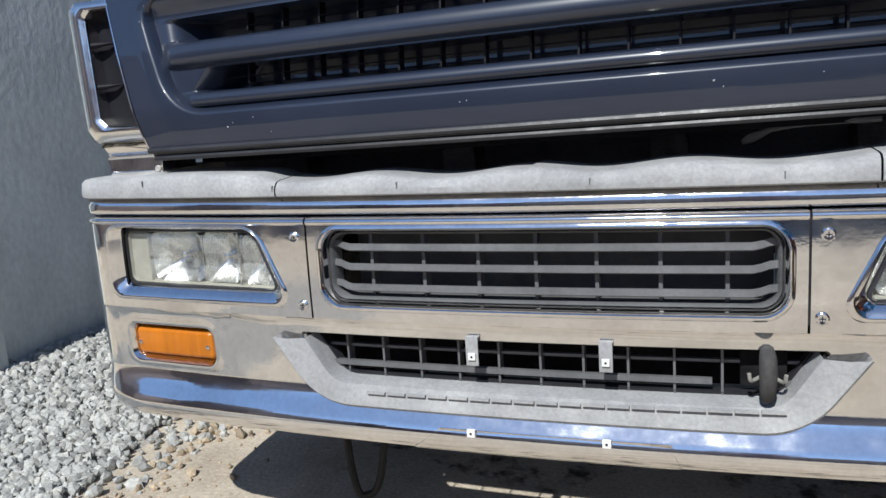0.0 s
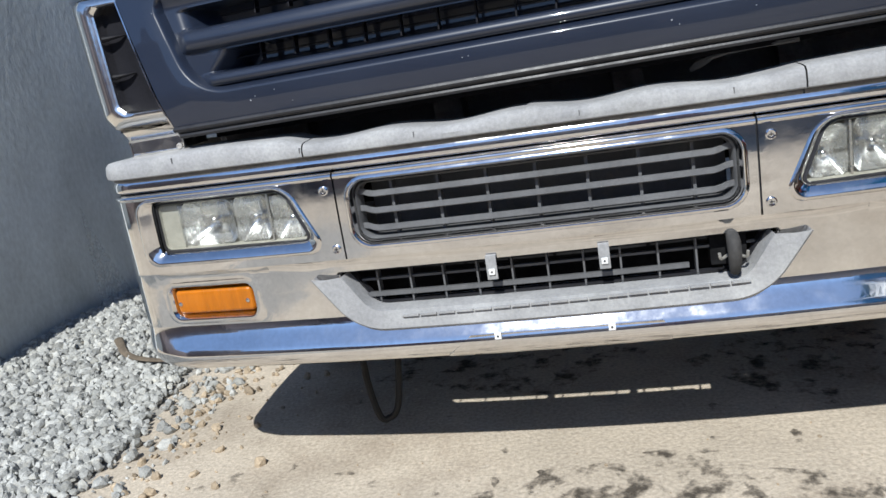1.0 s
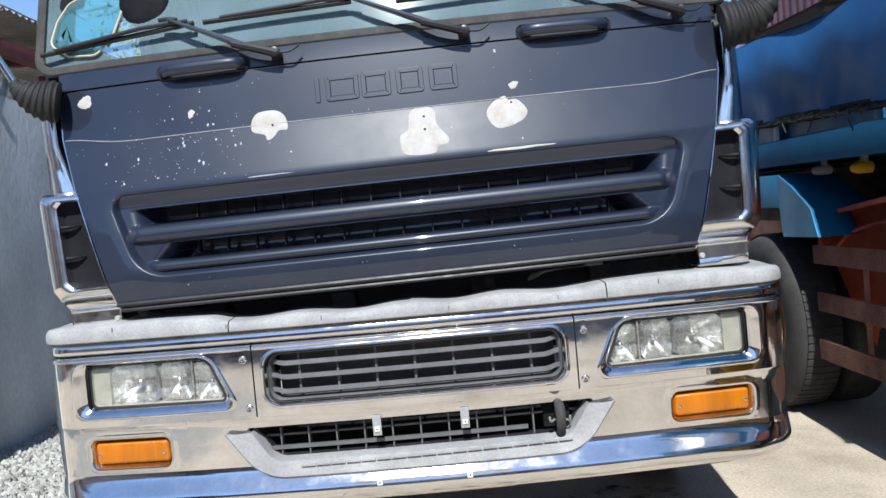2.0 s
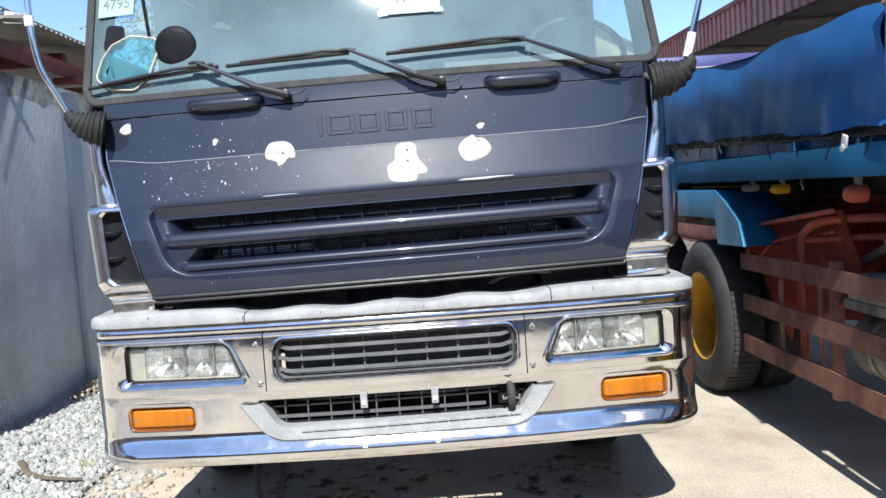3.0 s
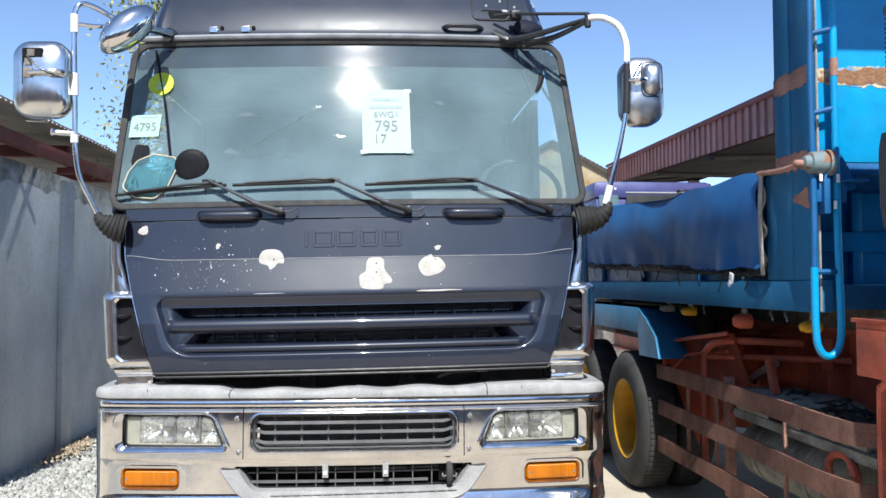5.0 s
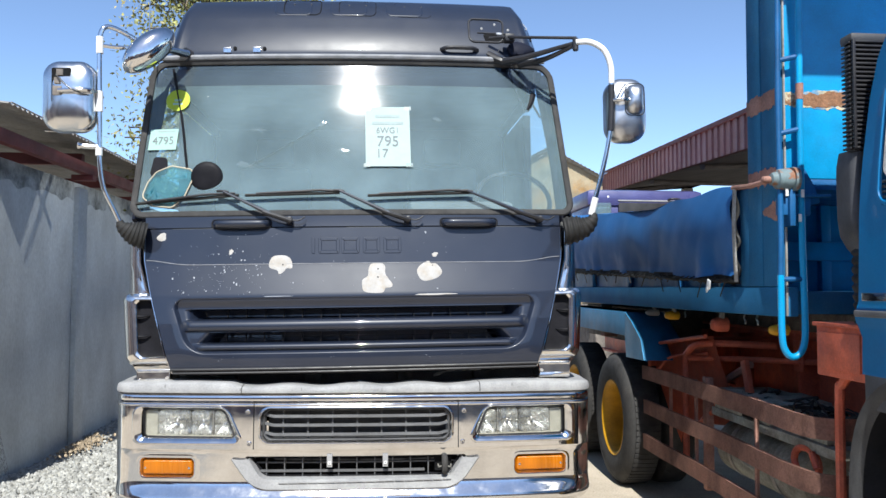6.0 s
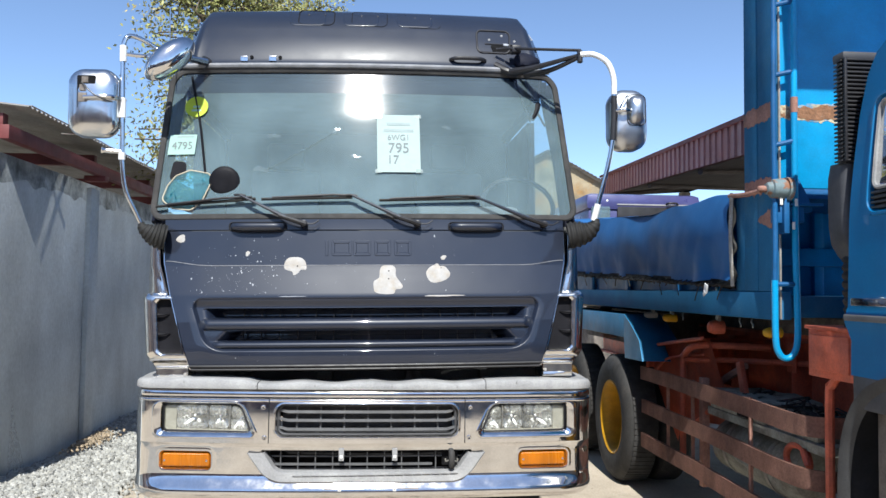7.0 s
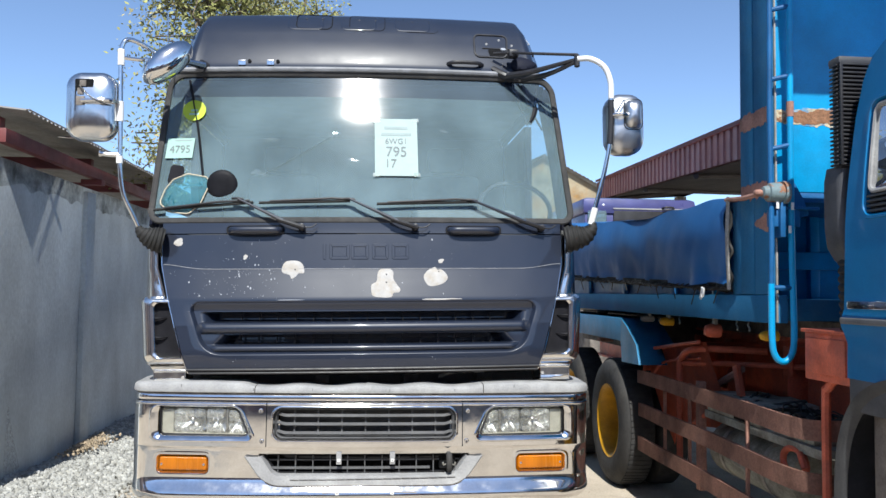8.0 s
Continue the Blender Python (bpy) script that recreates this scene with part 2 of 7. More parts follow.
STEEL = material("grey_steel", (0.36, 0.35, 0.325), 0.6, 0.5, 0.3, 8, 0.15, 90, 0.2, 50, second=(0.12, 0.09, 0.07), mask=(0.5, 0.75))


def film_material(name, color, cover, scale, lo, hi):
    """A patchy film, such as dirt soaked into the ground, ragged at its edges."""
    m = bpy.data.materials.new(name)
    m.use_nodes = True
    n, link = m.node_tree.nodes, m.node_tree.links.new
    n.remove(n["Principled BSDF"])
    clear, dirt, mixed, tex, ramp, co = (n.new("ShaderNode" + k) for k in ("BsdfTransparent", "BsdfDiffuse", "MixShader", "TexNoise", "MapRange", "TexCoord"))
    dirt.inputs[0].default_value = (*color, 1)
    tex.inputs["Scale"].default_value, tex.inputs["Detail"].default_value, tex.inputs["Roughness"].default_value = scale, 8.0, 0.7
    link(co.outputs["Object"], tex.inputs["Vector"])
    for k, v in (("From Min", lo), ("From Max", hi), ("To Min", 0.0), ("To Max", cover)):
        ramp.inputs[k].default_value = v
    link(tex.outputs["Fac"], ramp.inputs["Value"])
    link(ramp.outputs[0], mixed.inputs[0])
    link(clear.outputs[0], mixed.inputs[1])
    link(dirt.outputs[0], mixed.inputs[2])
    link(mixed.outputs[0], n["Material Output"].inputs[0])
    return m


BLOOM = film_material("lime_bloom", (0.66, 0.68, 0.68), 0.75, 26.0, 0.44, 0.60)
DARK_BAND = film_material("patchy_dark_band", (0.07, 0.08, 0.075), 0.62, 5.0, 0.36, 0.66)
OIL = film_material("oil_soak", (0.07, 0.06, 0.05), 0.75, 9.0, 0.50, 0.62)

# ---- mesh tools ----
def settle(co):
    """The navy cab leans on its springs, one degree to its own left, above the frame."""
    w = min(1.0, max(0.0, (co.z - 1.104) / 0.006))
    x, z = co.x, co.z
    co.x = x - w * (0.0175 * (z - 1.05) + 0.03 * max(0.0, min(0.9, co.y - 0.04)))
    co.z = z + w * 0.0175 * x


def part(name, bm, mat, parent=None, label="", sharp=38, smooth=True):
    """Links a bmesh as one mesh object under a thing or a part."""
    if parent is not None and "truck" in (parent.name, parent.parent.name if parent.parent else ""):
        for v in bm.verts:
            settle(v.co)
    me = bpy.data.meshes.new(name)
    bm.normal_update()
    bm.to_mesh(me)
    bm.free()
    me.materials.append(mat)
    me.polygons.foreach_set("use_smooth", [smooth] * len(me.polygons))
    if smooth:
        me.set_sharp_from_angle(angle=radians(sharp))
    ob = new(name, me)
    if parent is not None:
        ob.parent = parent
        if parent.parent is None:
            ob.matrix_parent_inverse = Matrix.Translation(-parent.location)
    return tagged(ob, label)


def thing(name, place, label, category, group="", kind=""):
    ob = new(name)
    ob.location = place
    ob.empty_display_size = 0.2
    return tagged(ob, label, category, group, kind)


def turned(bm):
    """The same mesh with its faces looking the other way."""
    bmesh.ops.reverse_faces(bm, faces=bm.faces[:])
    return bm


def from_lists(verts, faces):
    bm = bmesh.new()
    vs = [bm.verts.new(v) for v in verts]
    for f in faces:
        if len(set(f)) > 2:
            bm.faces.new([vs[i] for i in f])
    return bm


def joined(*bms):
    bm = bmesh.new()
    for other in bms:
        me = bpy.data.meshes.new("tmp")
        other.to_mesh(me)
        other.free()
        bm.from_mesh(me)
        bpy.data.meshes.remove(me)
    return bm


def box(lo, hi, bevel=0.0, turn=None):
    bm = bmesh.new()
    lo, hi = Vector(lo), Vector(hi)
    bmesh.ops.create_cube(bm, size=1.0, matrix=Matrix.LocRotScale((lo + hi) / 2, None, hi - lo))
    if bevel:
        bmesh.ops.bevel(bm, geom=bm.edges[:], offset=bevel, segments=2, affect="EDGES", profile=0.6)
    if turn is not None:
        c = (lo + hi) / 2
        bmesh.ops.transform(bm, matrix=Matrix.Translation(c) @ turn @ Matrix.Translation(-c), verts=bm.verts)
    return bm


def sheet(fn, us, vs, thick=None):
    """A sheet of quads, fn(u, v) to a place."""
    verts = [fn(u, v) for u in us for v in vs]
    k = len(vs)
    faces = [(i * k + j, (i + 1) * k + j, (i + 1) * k + j + 1, i * k + j + 1) for i in range(len(us) - 1) for j in range(k - 1)]
    bm = from_lists(verts, faces)
    if thick:
        bmesh.ops.solidify(bm, geom=bm.faces[:], thickness=thick)
    return bm


def rings(loops, cap_first=False, cap_last=False):
    """Closed loops of equally many places, bridged one to the next."""
    n = len(loops[0])
    verts = [p for loop in loops for p in loop]
    faces = [(r * n + i, r * n + (i + 1) % n, (r + 1) * n + (i + 1) % n, (r + 1) * n + i) for r in range(len(loops) - 1) for i in range(n)]
    if cap_first:
        faces.append(tuple(reversed(range(n))))
    if cap_last:
        faces.append(tuple(range((len(loops) - 1) * n, len(loops) * n)))
    return from_lists(verts, faces)


def curved(points, steps=8, closed=False):
    """A smooth line through the places."""
    p = [Vector(v) for v in points]
    if len(p) < 3:
        return p
    out, n = [], len(p)
    for i in range(n if closed else n - 1):
        a, b = p[i], p[(i + 1) % n]
        before = p[i - 1] if (i or closed) else a * 2 - b
        after = p[(i + 2) % n] if (i + 2 < n or closed) else b * 2 - a
        for k in range(steps):
            t = k / steps
            out.append(0.5 * (2 * a + (b - before) * t + (2 * before - 5 * a + 4 * b - after) * t * t + (3 * a - before - 3 * b + after) * t ** 3))
    return out if closed else out + [p[-1]]


def tube(points, radius, seg=10, steps=6, squash=(1.0, 1.0), up=(0, 0, 1), caps=True, closed=False):
    """A round or flattened bar along a line; radius: one, or a function of the way along (0 to 1)."""
    line = curved(points, steps, closed) if steps else [Vector(v) for v in points]
    loops, n, side = [], len(line), None
    for i, c in enumerate(line):
        ahead = (line[(i + 1) % n] if (i + 1 < n or closed) else c) - (line[i - 1] if (i or closed) else c)
        ahead.normalize()
        if side is None:
            side = ahead.cross(Vector(up))
            if side.length < 1e-2:
                side = ahead.cross(Vector((0, 1, 0)))
        side = (side - ahead * side.dot(ahead)).normalized()
        top = side.cross(ahead)
        r = radius(i / (n - 1)) if callable(radius) else radius
        loops.append([c + r * (math.cos(a) * squash[0] * side + math.sin(a) * squash[1] * top) for a in [2 * math.pi * k / seg for k in range(seg)]])
    if closed:
        loops.append(loops[0])
        return rings(loops)
    return rings(loops, caps, caps)


def lathe(profile, centre, axis="x", seg=32, cap=True):
    """Turned about an axis through centre; profile: (along, radius)."""
    loops = []
    for along, r in profile:
        loop = []
        for k in range(seg):
            a = 2 * math.pi * k / seg
            c, s = r * math.cos(a), r * math.sin(a)
            loop.append(Vector(centre) + Vector({"x": (along, c, s), "y": (c, along, s), "z": (c, s, along)}[axis]))
        loops.append(loop)
    return rings(loops, cap, cap)


def rounded(corners, radii, arc=6, side=8):
    """A closed loop in the plane with rounded corners."""
    out, n = [], len(corners)
    if not isinstance(radii, (list, tuple)):
        radii = [radii] * n
    ends = []
    for i in range(n):
        p, a, b = Vector(corners[i]), Vector(corners[i - 1]), Vector(corners[(i + 1) % n])
        da, db = (a - p).normalized(), (b - p).normalized()
        half = math.acos(max(-1, min(1, da.dot(db)))) / 2
        cut = radii[i] / math.tan(half)
        centre = p + (da + db).normalized() * radii[i] / math.sin(half)
        s, e = p + da * cut - centre, p + db * cut - centre
        pts = []
        for k in range(arc + 1):
            v = s.lerp(e, k / arc)
            pts.append(centre + v.normalized() * radii[i])
        ends.append(pts)
    for i in range(n):
        out += ends[i]
        a, b = ends[i][-1], ends[(i + 1) % n][0]
        out += [a.lerp(b, k / side) for k in range(1, side)]
    return [tuple(v) for v in out]


def inset(loop, by):
    """The loop drawn in by a width (out: minus)."""
    n, out = len(loop), []
    turn = sum(loop[i][0] * loop[(i + 1) % n][1] - loop[(i + 1) % n][0] * loop[i][1] for i in range(n))
    for i in range(n):
        a, b = Vector(loop[i - 1]), Vector(loop[(i + 1) % n])
        d = (b - a).normalized()
        nrm = Vector((-d.y, d.x)) * (1 if turn > 0 else -1)
        out.append(tuple(Vector(loop[i]) + nrm * by))
    return out


def to_frame(loop, corners):
    """The outer outline (a convex polygon) met from the loop's middle through each of its places, with the corners kept."""
    c = Vector((sum(p[0] for p in loop) / len(loop), sum(p[1] for p in loop) / len(loop)))
    out = []
    for p in loop:
        d = Vector(p) - c
        best = None
        for i in range(len(corners)):
            a, b = Vector(corners[i]), Vector(corners[(i + 1) % len(corners)])
            e = b - a
            den = d.x * e.y - d.y * e.x
            if abs(den) < 1e-9:
                continue
            t = ((a.x - c.x) * e.y - (a.y - c.y) * e.x) / den
            u = ((a.x - c.x) * d.y - (a.y - c.y) * d.x) / den
            if t > 0 and -1e-6 <= u <= 1 + 1e-6 and (best is None or t < best):
                best = t
        out.append(tuple(c + d * best))
    for q in corners:
        k = min(range(len(out)), key=lambda i: (Vector(out[i]) - Vector(q)).length)
        out[k] = tuple(q)
    return out


def mixed_loop(a, b, t):
    return [tuple(Vector(p).lerp(Vector(q), t)) for p, q in zip(a, b)]


def span(a, b, n):
    return [a + (b - a) * i / (n - 1) for i in range(n)]


def ease(v):
    v = max(0.0, min(1.0, v))
    return v * v * (3 - 2 * v)


def writing(text, size, place, at, mat, parent, name="lettering"):
    """Printed characters as thin mesh letters, laid on the curved face at(x, z, proud)."""
    cu = bpy.data.curves.new(name, "FONT")
    cu.body, cu.size, cu.align_x, cu.align_y, cu.extrude = text, size, "CENTER", "CENTER", 0.0004
    tmp = bpy.data.objects.new("tmp", cu)
    me = bpy.data.meshes.new_from_object(tmp)
    bpy.data.objects.remove(tmp)
    me.name = name
    for v in me.vertices:
        v.co = at(place[0] + v.co.x, place[1] + v.co.y, 0.0068 + v.co.z)
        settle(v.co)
    me.materials.clear()
    me.materials.append(mat)
    ob = new(name, me)
    ob.parent = parent
    if parent.parent is None:
        ob.matrix_parent_inverse = Matrix.Translation(-parent.location)
    return ob

# ---- the navy truck: surfaces that its parts share ----
truck = thing("truck", (0, 1.2, 0), "dark navy cab-over truck with a chrome bumper and chipped paint", "truck")

PLAN = []  # the bumper's line from its middle round the corner: (way, x, y, outward x, outward y)
_x, _y, _s, _a = 0.0, -0.05, 0.0, 0.0
for _i in range(461):
    if _x < 1.17:
        _a = math.atan(0.104 * _x)
    elif _a < 1.46:
        _a += 0.005 / 0.12
    else:
        _a += 0.0014
    PLAN.append((_s, _x, _y, math.sin(_a), -math.cos(_a)))
    _x, _y, _s = _x + 0.005 * math.cos(_a), _y + 0.005 * math.sin(_a), _s + 0.005
END = 1.80  # way to the bumper's rear end


def plan(s):
    i = min(len(PLAN) - 2, int(abs(s) / 0.005))
    a, b, t = PLAN[i], PLAN[i + 1], abs(s) / 0.005 - i
    v = [p + (q - p) * t for p, q in zip(a, b)]
    sign = 1 if s >= 0 else -1
    return v[1] * sign, v[2], v[3] * sign, v[4]


PROFILE_Z = [0.438, 0.446, 0.458, 0.474, 0.49, 0.505, 0.53, 0.552, 0.566, 0.58, 0.66, 0.74, 0.748, 1.2]
PROFILE_D = [-0.045, -0.004, 0.018, 0.028, 0.030, 0.027, 0.012, -0.001, -0.007, -0.009, -0.008, -0.006, 0.0, 0.0]


def on_bumper(s, z, d=0.0):
    x, y, nx, ny = plan(s)
    k = ease((abs(s) - 1.08) / 0.2)
    d += (float(np.interp(z, PROFILE_Z, PROFILE_D)) - 0.16 * max(0.0, z - 0.80) ** 2) * (1 - 0.75 * k) - 0.055 * k * max(0.0, (0.52 - z) / 0.09) ** 2
    return Vector((x + nx * d, y + ny * d, z))


WAY = [s for s in span(-END, END, 241)]


def bumper_strip(profile, ways=WAY):
    """Swept along the bumper: (height, outward) pairs."""
    return sheet(lambda s, k: on_bumper(s, profile[k][0], profile[k][1]), ways, list(range(len(profile))))


def framed(loop, corners, lips, place, middle=(0.3, 0.6)):
    """A panel with an opening: from its outline to the opening's edge, then on through the lips (inset, outward)."""
    outer = to_frame(loop, corners)
    lo = [[place(*p, 0) for p in outer]]
    first = inset(loop, lips[0][0])
    for t in middle:
        lo.append([place(*p, 0) for p in mixed_loop(outer, first, t)])
    for by, d in lips:
        lo.append([place(*p, d) for p in inset(loop, by)])
    return rings(lo)


# chrome top rail, with a groove under it
rail = [(1.036, -0.10), (1.036, -0.020), (1.0345, -0.012), (1.031, -0.006), (1.0265, -0.002), (1.021, 0.0005), (1.014, 0.002), (1.006, 0.002), (0.998, 0.001), (0.994, -0.004), (0.990, -0.016)]
part("bumper_rail", bumper_strip(rail), CHROME, truck, "polished chrome top rail of the bumper")
lip = [(0.988, -0.016), (0.9875, -0.006), (0.9855, -0.001), (0.982, 0.003), (0.978, 0.005), (0.974, 0.0045), (0.971, 0.002), (0.969, 0.0)]
for a, b in ((-END, -0.5375), (-0.5325, 0.5325), (0.5375, END)):
    part("bumper_lip", bumper_strip(lip, span(a, b, 90)), CHROME, truck)
# dark core behind the seams
core = [(0.988, -0.018), (0.988, -0.06)]
part("bumper_core", joined(bumper_strip(core), *[
    rings([[on_bumper(s, z, d) for s, z in ((c - 0.008, 0.76), (c + 0.008, 0.76), (c + 0.008, 0.985), (c - 0.008, 0.985))] for d in (-0.012, -0.03)], True, True)
    for c in (-0.535, 0.535)]), BLACK, truck)

# centre panel with its grille opening
g_loop = rounded([(-0.500, 0.780), (0.500, 0.780), (0.500, 0.9605), (-0.500, 0.9605)], 0.05, 8, 16)
bezel_lips = [(-0.011, 0.0), (-0.007, 0.004), (-0.002, 0.005), (0.003, 0.0), (0.006, -0.010), (0.008, -0.025), (0.010, -0.05)]
part("bumper_panel", joined(
    framed(g_loop, [(-0.5325, 0.748), (0.5325, 0.748), (0.5325, 0.969), (-0.5325, 0.969)], bezel_lips, on_bumper),
), CHROME, truck, "chrome centre panel round the upper grille")


lamp_loop = rounded([(0.622, 0.800), (1.128, 0.800), (1.128, 0.958), (0.690, 0.958)], [0.022, 0.03, 0.028, 0.06], 8, 16)
lens_loop = rounded([(0.640, 0.808), (1.111, 0.812), (1.111, 0.950), (0.700, 0.950)], [0.012, 0.02, 0.02, 0.05], 8, 16)
rim_loop = rounded([(0.578, 0.770), (1.172, 0.770), (1.172, 0.9685), (0.672, 0.9685)], [0.035, 0.045, 0.045, 0.085], 8, 16)
rim_steps = [(0.0, 0.0), (0.10, 0.004), (0.22, 0.0055), (0.36, 0.004), (0.62, -0.003), (0.88, -0.011), (1.0, -0.016)]
for side in (-1, 1):
    corners = [(0.5375, 0.748), (1.20, 0.748), (1.20, 0.969), (0.5375, 0.969)]
    place = (lambda sd: lambda s, z, d: on_bumper(sd * s, z, d))(side)
    wing = sheet(lambda s, z: on_bumper(side * s, z), span(1.20, END, 60), [0.748, 0.80, 0.86, 0.92, 0.969])
    edge = to_frame(rim_loop, corners)
    rim = rings([[place(*p, 0) for p in mixed_loop(edge, rim_loop, t)] for t in (0, 0.4, 0.8)]
                + [[place(*p, d) for p in mixed_loop(rim_loop, inset(lamp_loop, 0.004), t)] for t, d in rim_steps]
                + [[place(*p, d) for p in inset(lamp_loop, b)] for b, d in ((0.008, -0.024), (0.011, -0.035), (0.013, -0.06))])
    part("bumper_panel", joined(rim, wing), CHROME, truck, "chrome panel round the headlight")
    # screws of the panel
    for s, z in ((0.566, 0.941), (0.558, 0.778)):
        c = on_bumper(side * s, z)
        part("panel_screw", lathe([(0.0, 0.013), (-0.003, 0.013), (-0.005, 0.010), (-0.0045, 0.006), (-0.003, 0.0055), (-0.003, 0.001)], c, "y", 18), POLISHED, truck, "round-headed cross screw")
        part("screw_slot", joined(box(c + Vector((-0.005, -0.0042, -0.001)), c + Vector((0.005, -0.002, 0.001))), box(c + Vector((-0.001, -0.0042, -0.005)), c + Vector((0.001, -0.002, 0.005)))), BLACK, truck)
    # headlight
    light = part("headlight", rings([[place(*p, -0.030) for p in inset(lamp_loop, 0.010)], [place(*p, -0.026) for p in inset(lens_loop, -0.004)], [place(*p, -0.022) for p in lens_loop],
                                     [place(*p, -0.028) for p in inset(lens_loop, 0.004)], [place(*p, -0.11) for p in inset(lens_loop, 0.008)]], cap_last=True), LAMP_GREY, truck,
                 "rectangular glass headlight with a slanted inner end and a small side lamp")
    part("lamp_gasket", rings([[place(*p, d) for p in inset(lens_loop, b)] for b, d in ((-0.009, -0.03), (-0.007, -0.019), (-0.001, -0.017), (0.002, -0.024))]), BLACK, light)
    glass_face = rings([[place(*p, -0.024) for p in inset(lens_loop, 0.003)], [place(*p, -0.018) for p in inset(lens_loop, 0.008)], ] + [[place(*p, -0.018 + 0.005 * min(1, 3 * t)) for p in mixed_loop(inset(lens_loop, 0.008), [(0.87, 0.88)] * len(lens_loop), t)] for t in (0.08, 0.2, 0.4, 0.7, 0.95)], cap_last=True)
    part("lens", turned(glass_face) if side < 0 else glass_face, LENS, light, "clear fluted glass lens").visible_shadow = False

    def bowl(s0, s1, z0, z1, deep):
        cs, cz, hs, hz = (s0 + s1) / 2, (z0 + z1) / 2, (s1 - s0) / 2, (z1 - z0) / 2
        lo = []
        for k in range(11):
            r = math.cos(k / 10 * math.pi / 2)
            lo.append([place(cs + hs * r * max(-1, min(1, 1.25 * math.cos(a))), cz + hz * r * max(-1, min(1, 1.25 * math.sin(a))), -0.040 - 1.15 * deep * (1 - r * r)) for a in [2 * math.pi * j / 48 for j in range(48)]])
        return rings(lo, cap_last=True)
    part("reflector", bowl(0.872, 1.045, 0.816, 0.946, 0.045), SILVER, light, sharp=170)
    part("reflector", bowl(0.762, 0.868, 0.816, 0.946, 0.040), SILVER, light, sharp=170)
    part("side_reflector", bowl(0.655, 0.748, 0.814, 0.938, 0.028), SILVER, light, sharp=170)
    # moulded flutes on the inner face of the lens, in bands
    for s0, s1, z0, z1, pitch in ((0.965, 1.042, 0.880, 0.940, 0.0065), (0.965, 1.042, 0.820, 0.874, 0.009), (0.876, 0.960, 0.900, 0.942, 0.0065), (0.880, 0.955, 0.820, 0.850, 0.0065), (0.772, 0.864, 0.892, 0.940, 0.0065), (0.768, 0.864, 0.820, 0.862, 0.009), (0.690, 0.742, 0.880, 0.938, 0.0065), (0.668, 0.742, 0.818, 0.870, 0.0065)):
        part("flute_band", sheet(lambda u, v: place(s0 + (s1 - s0) * u + 0.004 * v, z0 + (z1 - z0) * v, -0.030 + 0.006 * math.sin(v * math.pi) + 0.0013 * math.sin(u * (s1 - s0) / pitch * 2 * math.pi)), span(0, 1, 72), span(0, 1, 5)), FLUTE, light).visible_shadow = False
    part("lamp_gap", rings([[place(*p, d) for p in rounded([(1.113, 0.806), (1.119, 0.806), (1.119, 0.952), (1.113, 0.952)], 0.003, 3, 3)] for d in (-0.05, -0.012, -0.011)], cap_last=True), RECESS_BLACK, light)
    part("lamp_end", rings([[place(*p, d) for p in rounded([(1.048, 0.814), (1.107, 0.814), (1.107, 0.948), (1.048, 0.948)], 0.006, 4, 4)] for d in (-0.07, -0.034, -0.032)], cap_last=True), LAMP_GREY, light, "grey end block")
    part("lamp_divider", rings([[place(*p, d) for p in ((0.751, 0.812), (0.757, 0.812), (0.757, 0.948), (0.751, 0.948))] for d in (-0.09, -0.03)], cap_last=True), SILVER, light)
    for k, (s, z) in enumerate(((0.955, 0.882), (0.815, 0.880), (0.700, 0.866))):
        c = place(s, z, -0.075)
        part("bulb", lathe([(-0.022, 0.002), (-0.018, 0.008), (0.0, 0.011), (0.02, 0.011)], c, "y", 14), POLISHED, light)

# lower chrome apron: full-length roll at the foot, amber lamp openings, wide middle opening
roll = [(z, 0.0) for z in (0.438, 0.442, 0.446, 0.452, 0.462, 0.474, 0.481, 0.49, 0.498, 0.505, 0.516, 0.53, 0.541, 0.552, 0.566, 0.58)]
a_loop = rounded([(0.856, 0.613), (1.118, 0.613), (1.118, 0.690), (0.856, 0.690)], 0.014, 5, 12)
a_lips = [(-0.026, 0.0), (-0.019, 0.002), (-0.012, 0.0), (-0.006, -0.010), (-0.001, -0.020), (0.0, -0.03)]
m_loop = rounded([(-0.50, 0.586), (0.50, 0.586), (0.575, 0.707), (-0.575, 0.707)], [0.05, 0.05, 0.004, 0.004], 6, 20)
pieces = [bumper_strip(roll), framed(m_loop, [(-0.78, 0.58), (0.78, 0.58), (0.78, 0.748), (-0.78, 0.748)], [(-0.004, 0.0), (0.0, -0.006), (0.002, -0.02)], on_bumper)]
for side in (-1, 1):
    place = (lambda sd: lambda s, z, d: on_bumper(sd * s, z, d))(side)
    pieces.append(framed(a_loop, [(0.78, 0.58), (1.16, 0.58), (1.16, 0.748), (0.78, 0.748)], a_lips, place))
    pieces.append(sheet(lambda s, z: on_bumper(side * s, z), span(1.16, END, 60), [0.58, 0.62, 0.66, 0.70, 0.74, 0.748]))
part("bumper_apron", joined(*pieces), CHROME, truck, "curved lower chrome apron of the bumper")
part("bumper_plate", rings([[on_bumper(s, z, d) for s, z in rounded([(-0.30, 0.448), (0.30, 0.448), (0.28, 0.512), (-0.22, 0.512)], 0.006, 4, 24)] for d in (0.0, 0.002)], cap_last=True), CHROME, truck, "flat reinforcing plate at the foot of the bumper")
part("bumper_underside", bumper_strip([(0.440, -0.045), (0.442, -0.09), (0.450, -0.12)]), STEEL, truck)
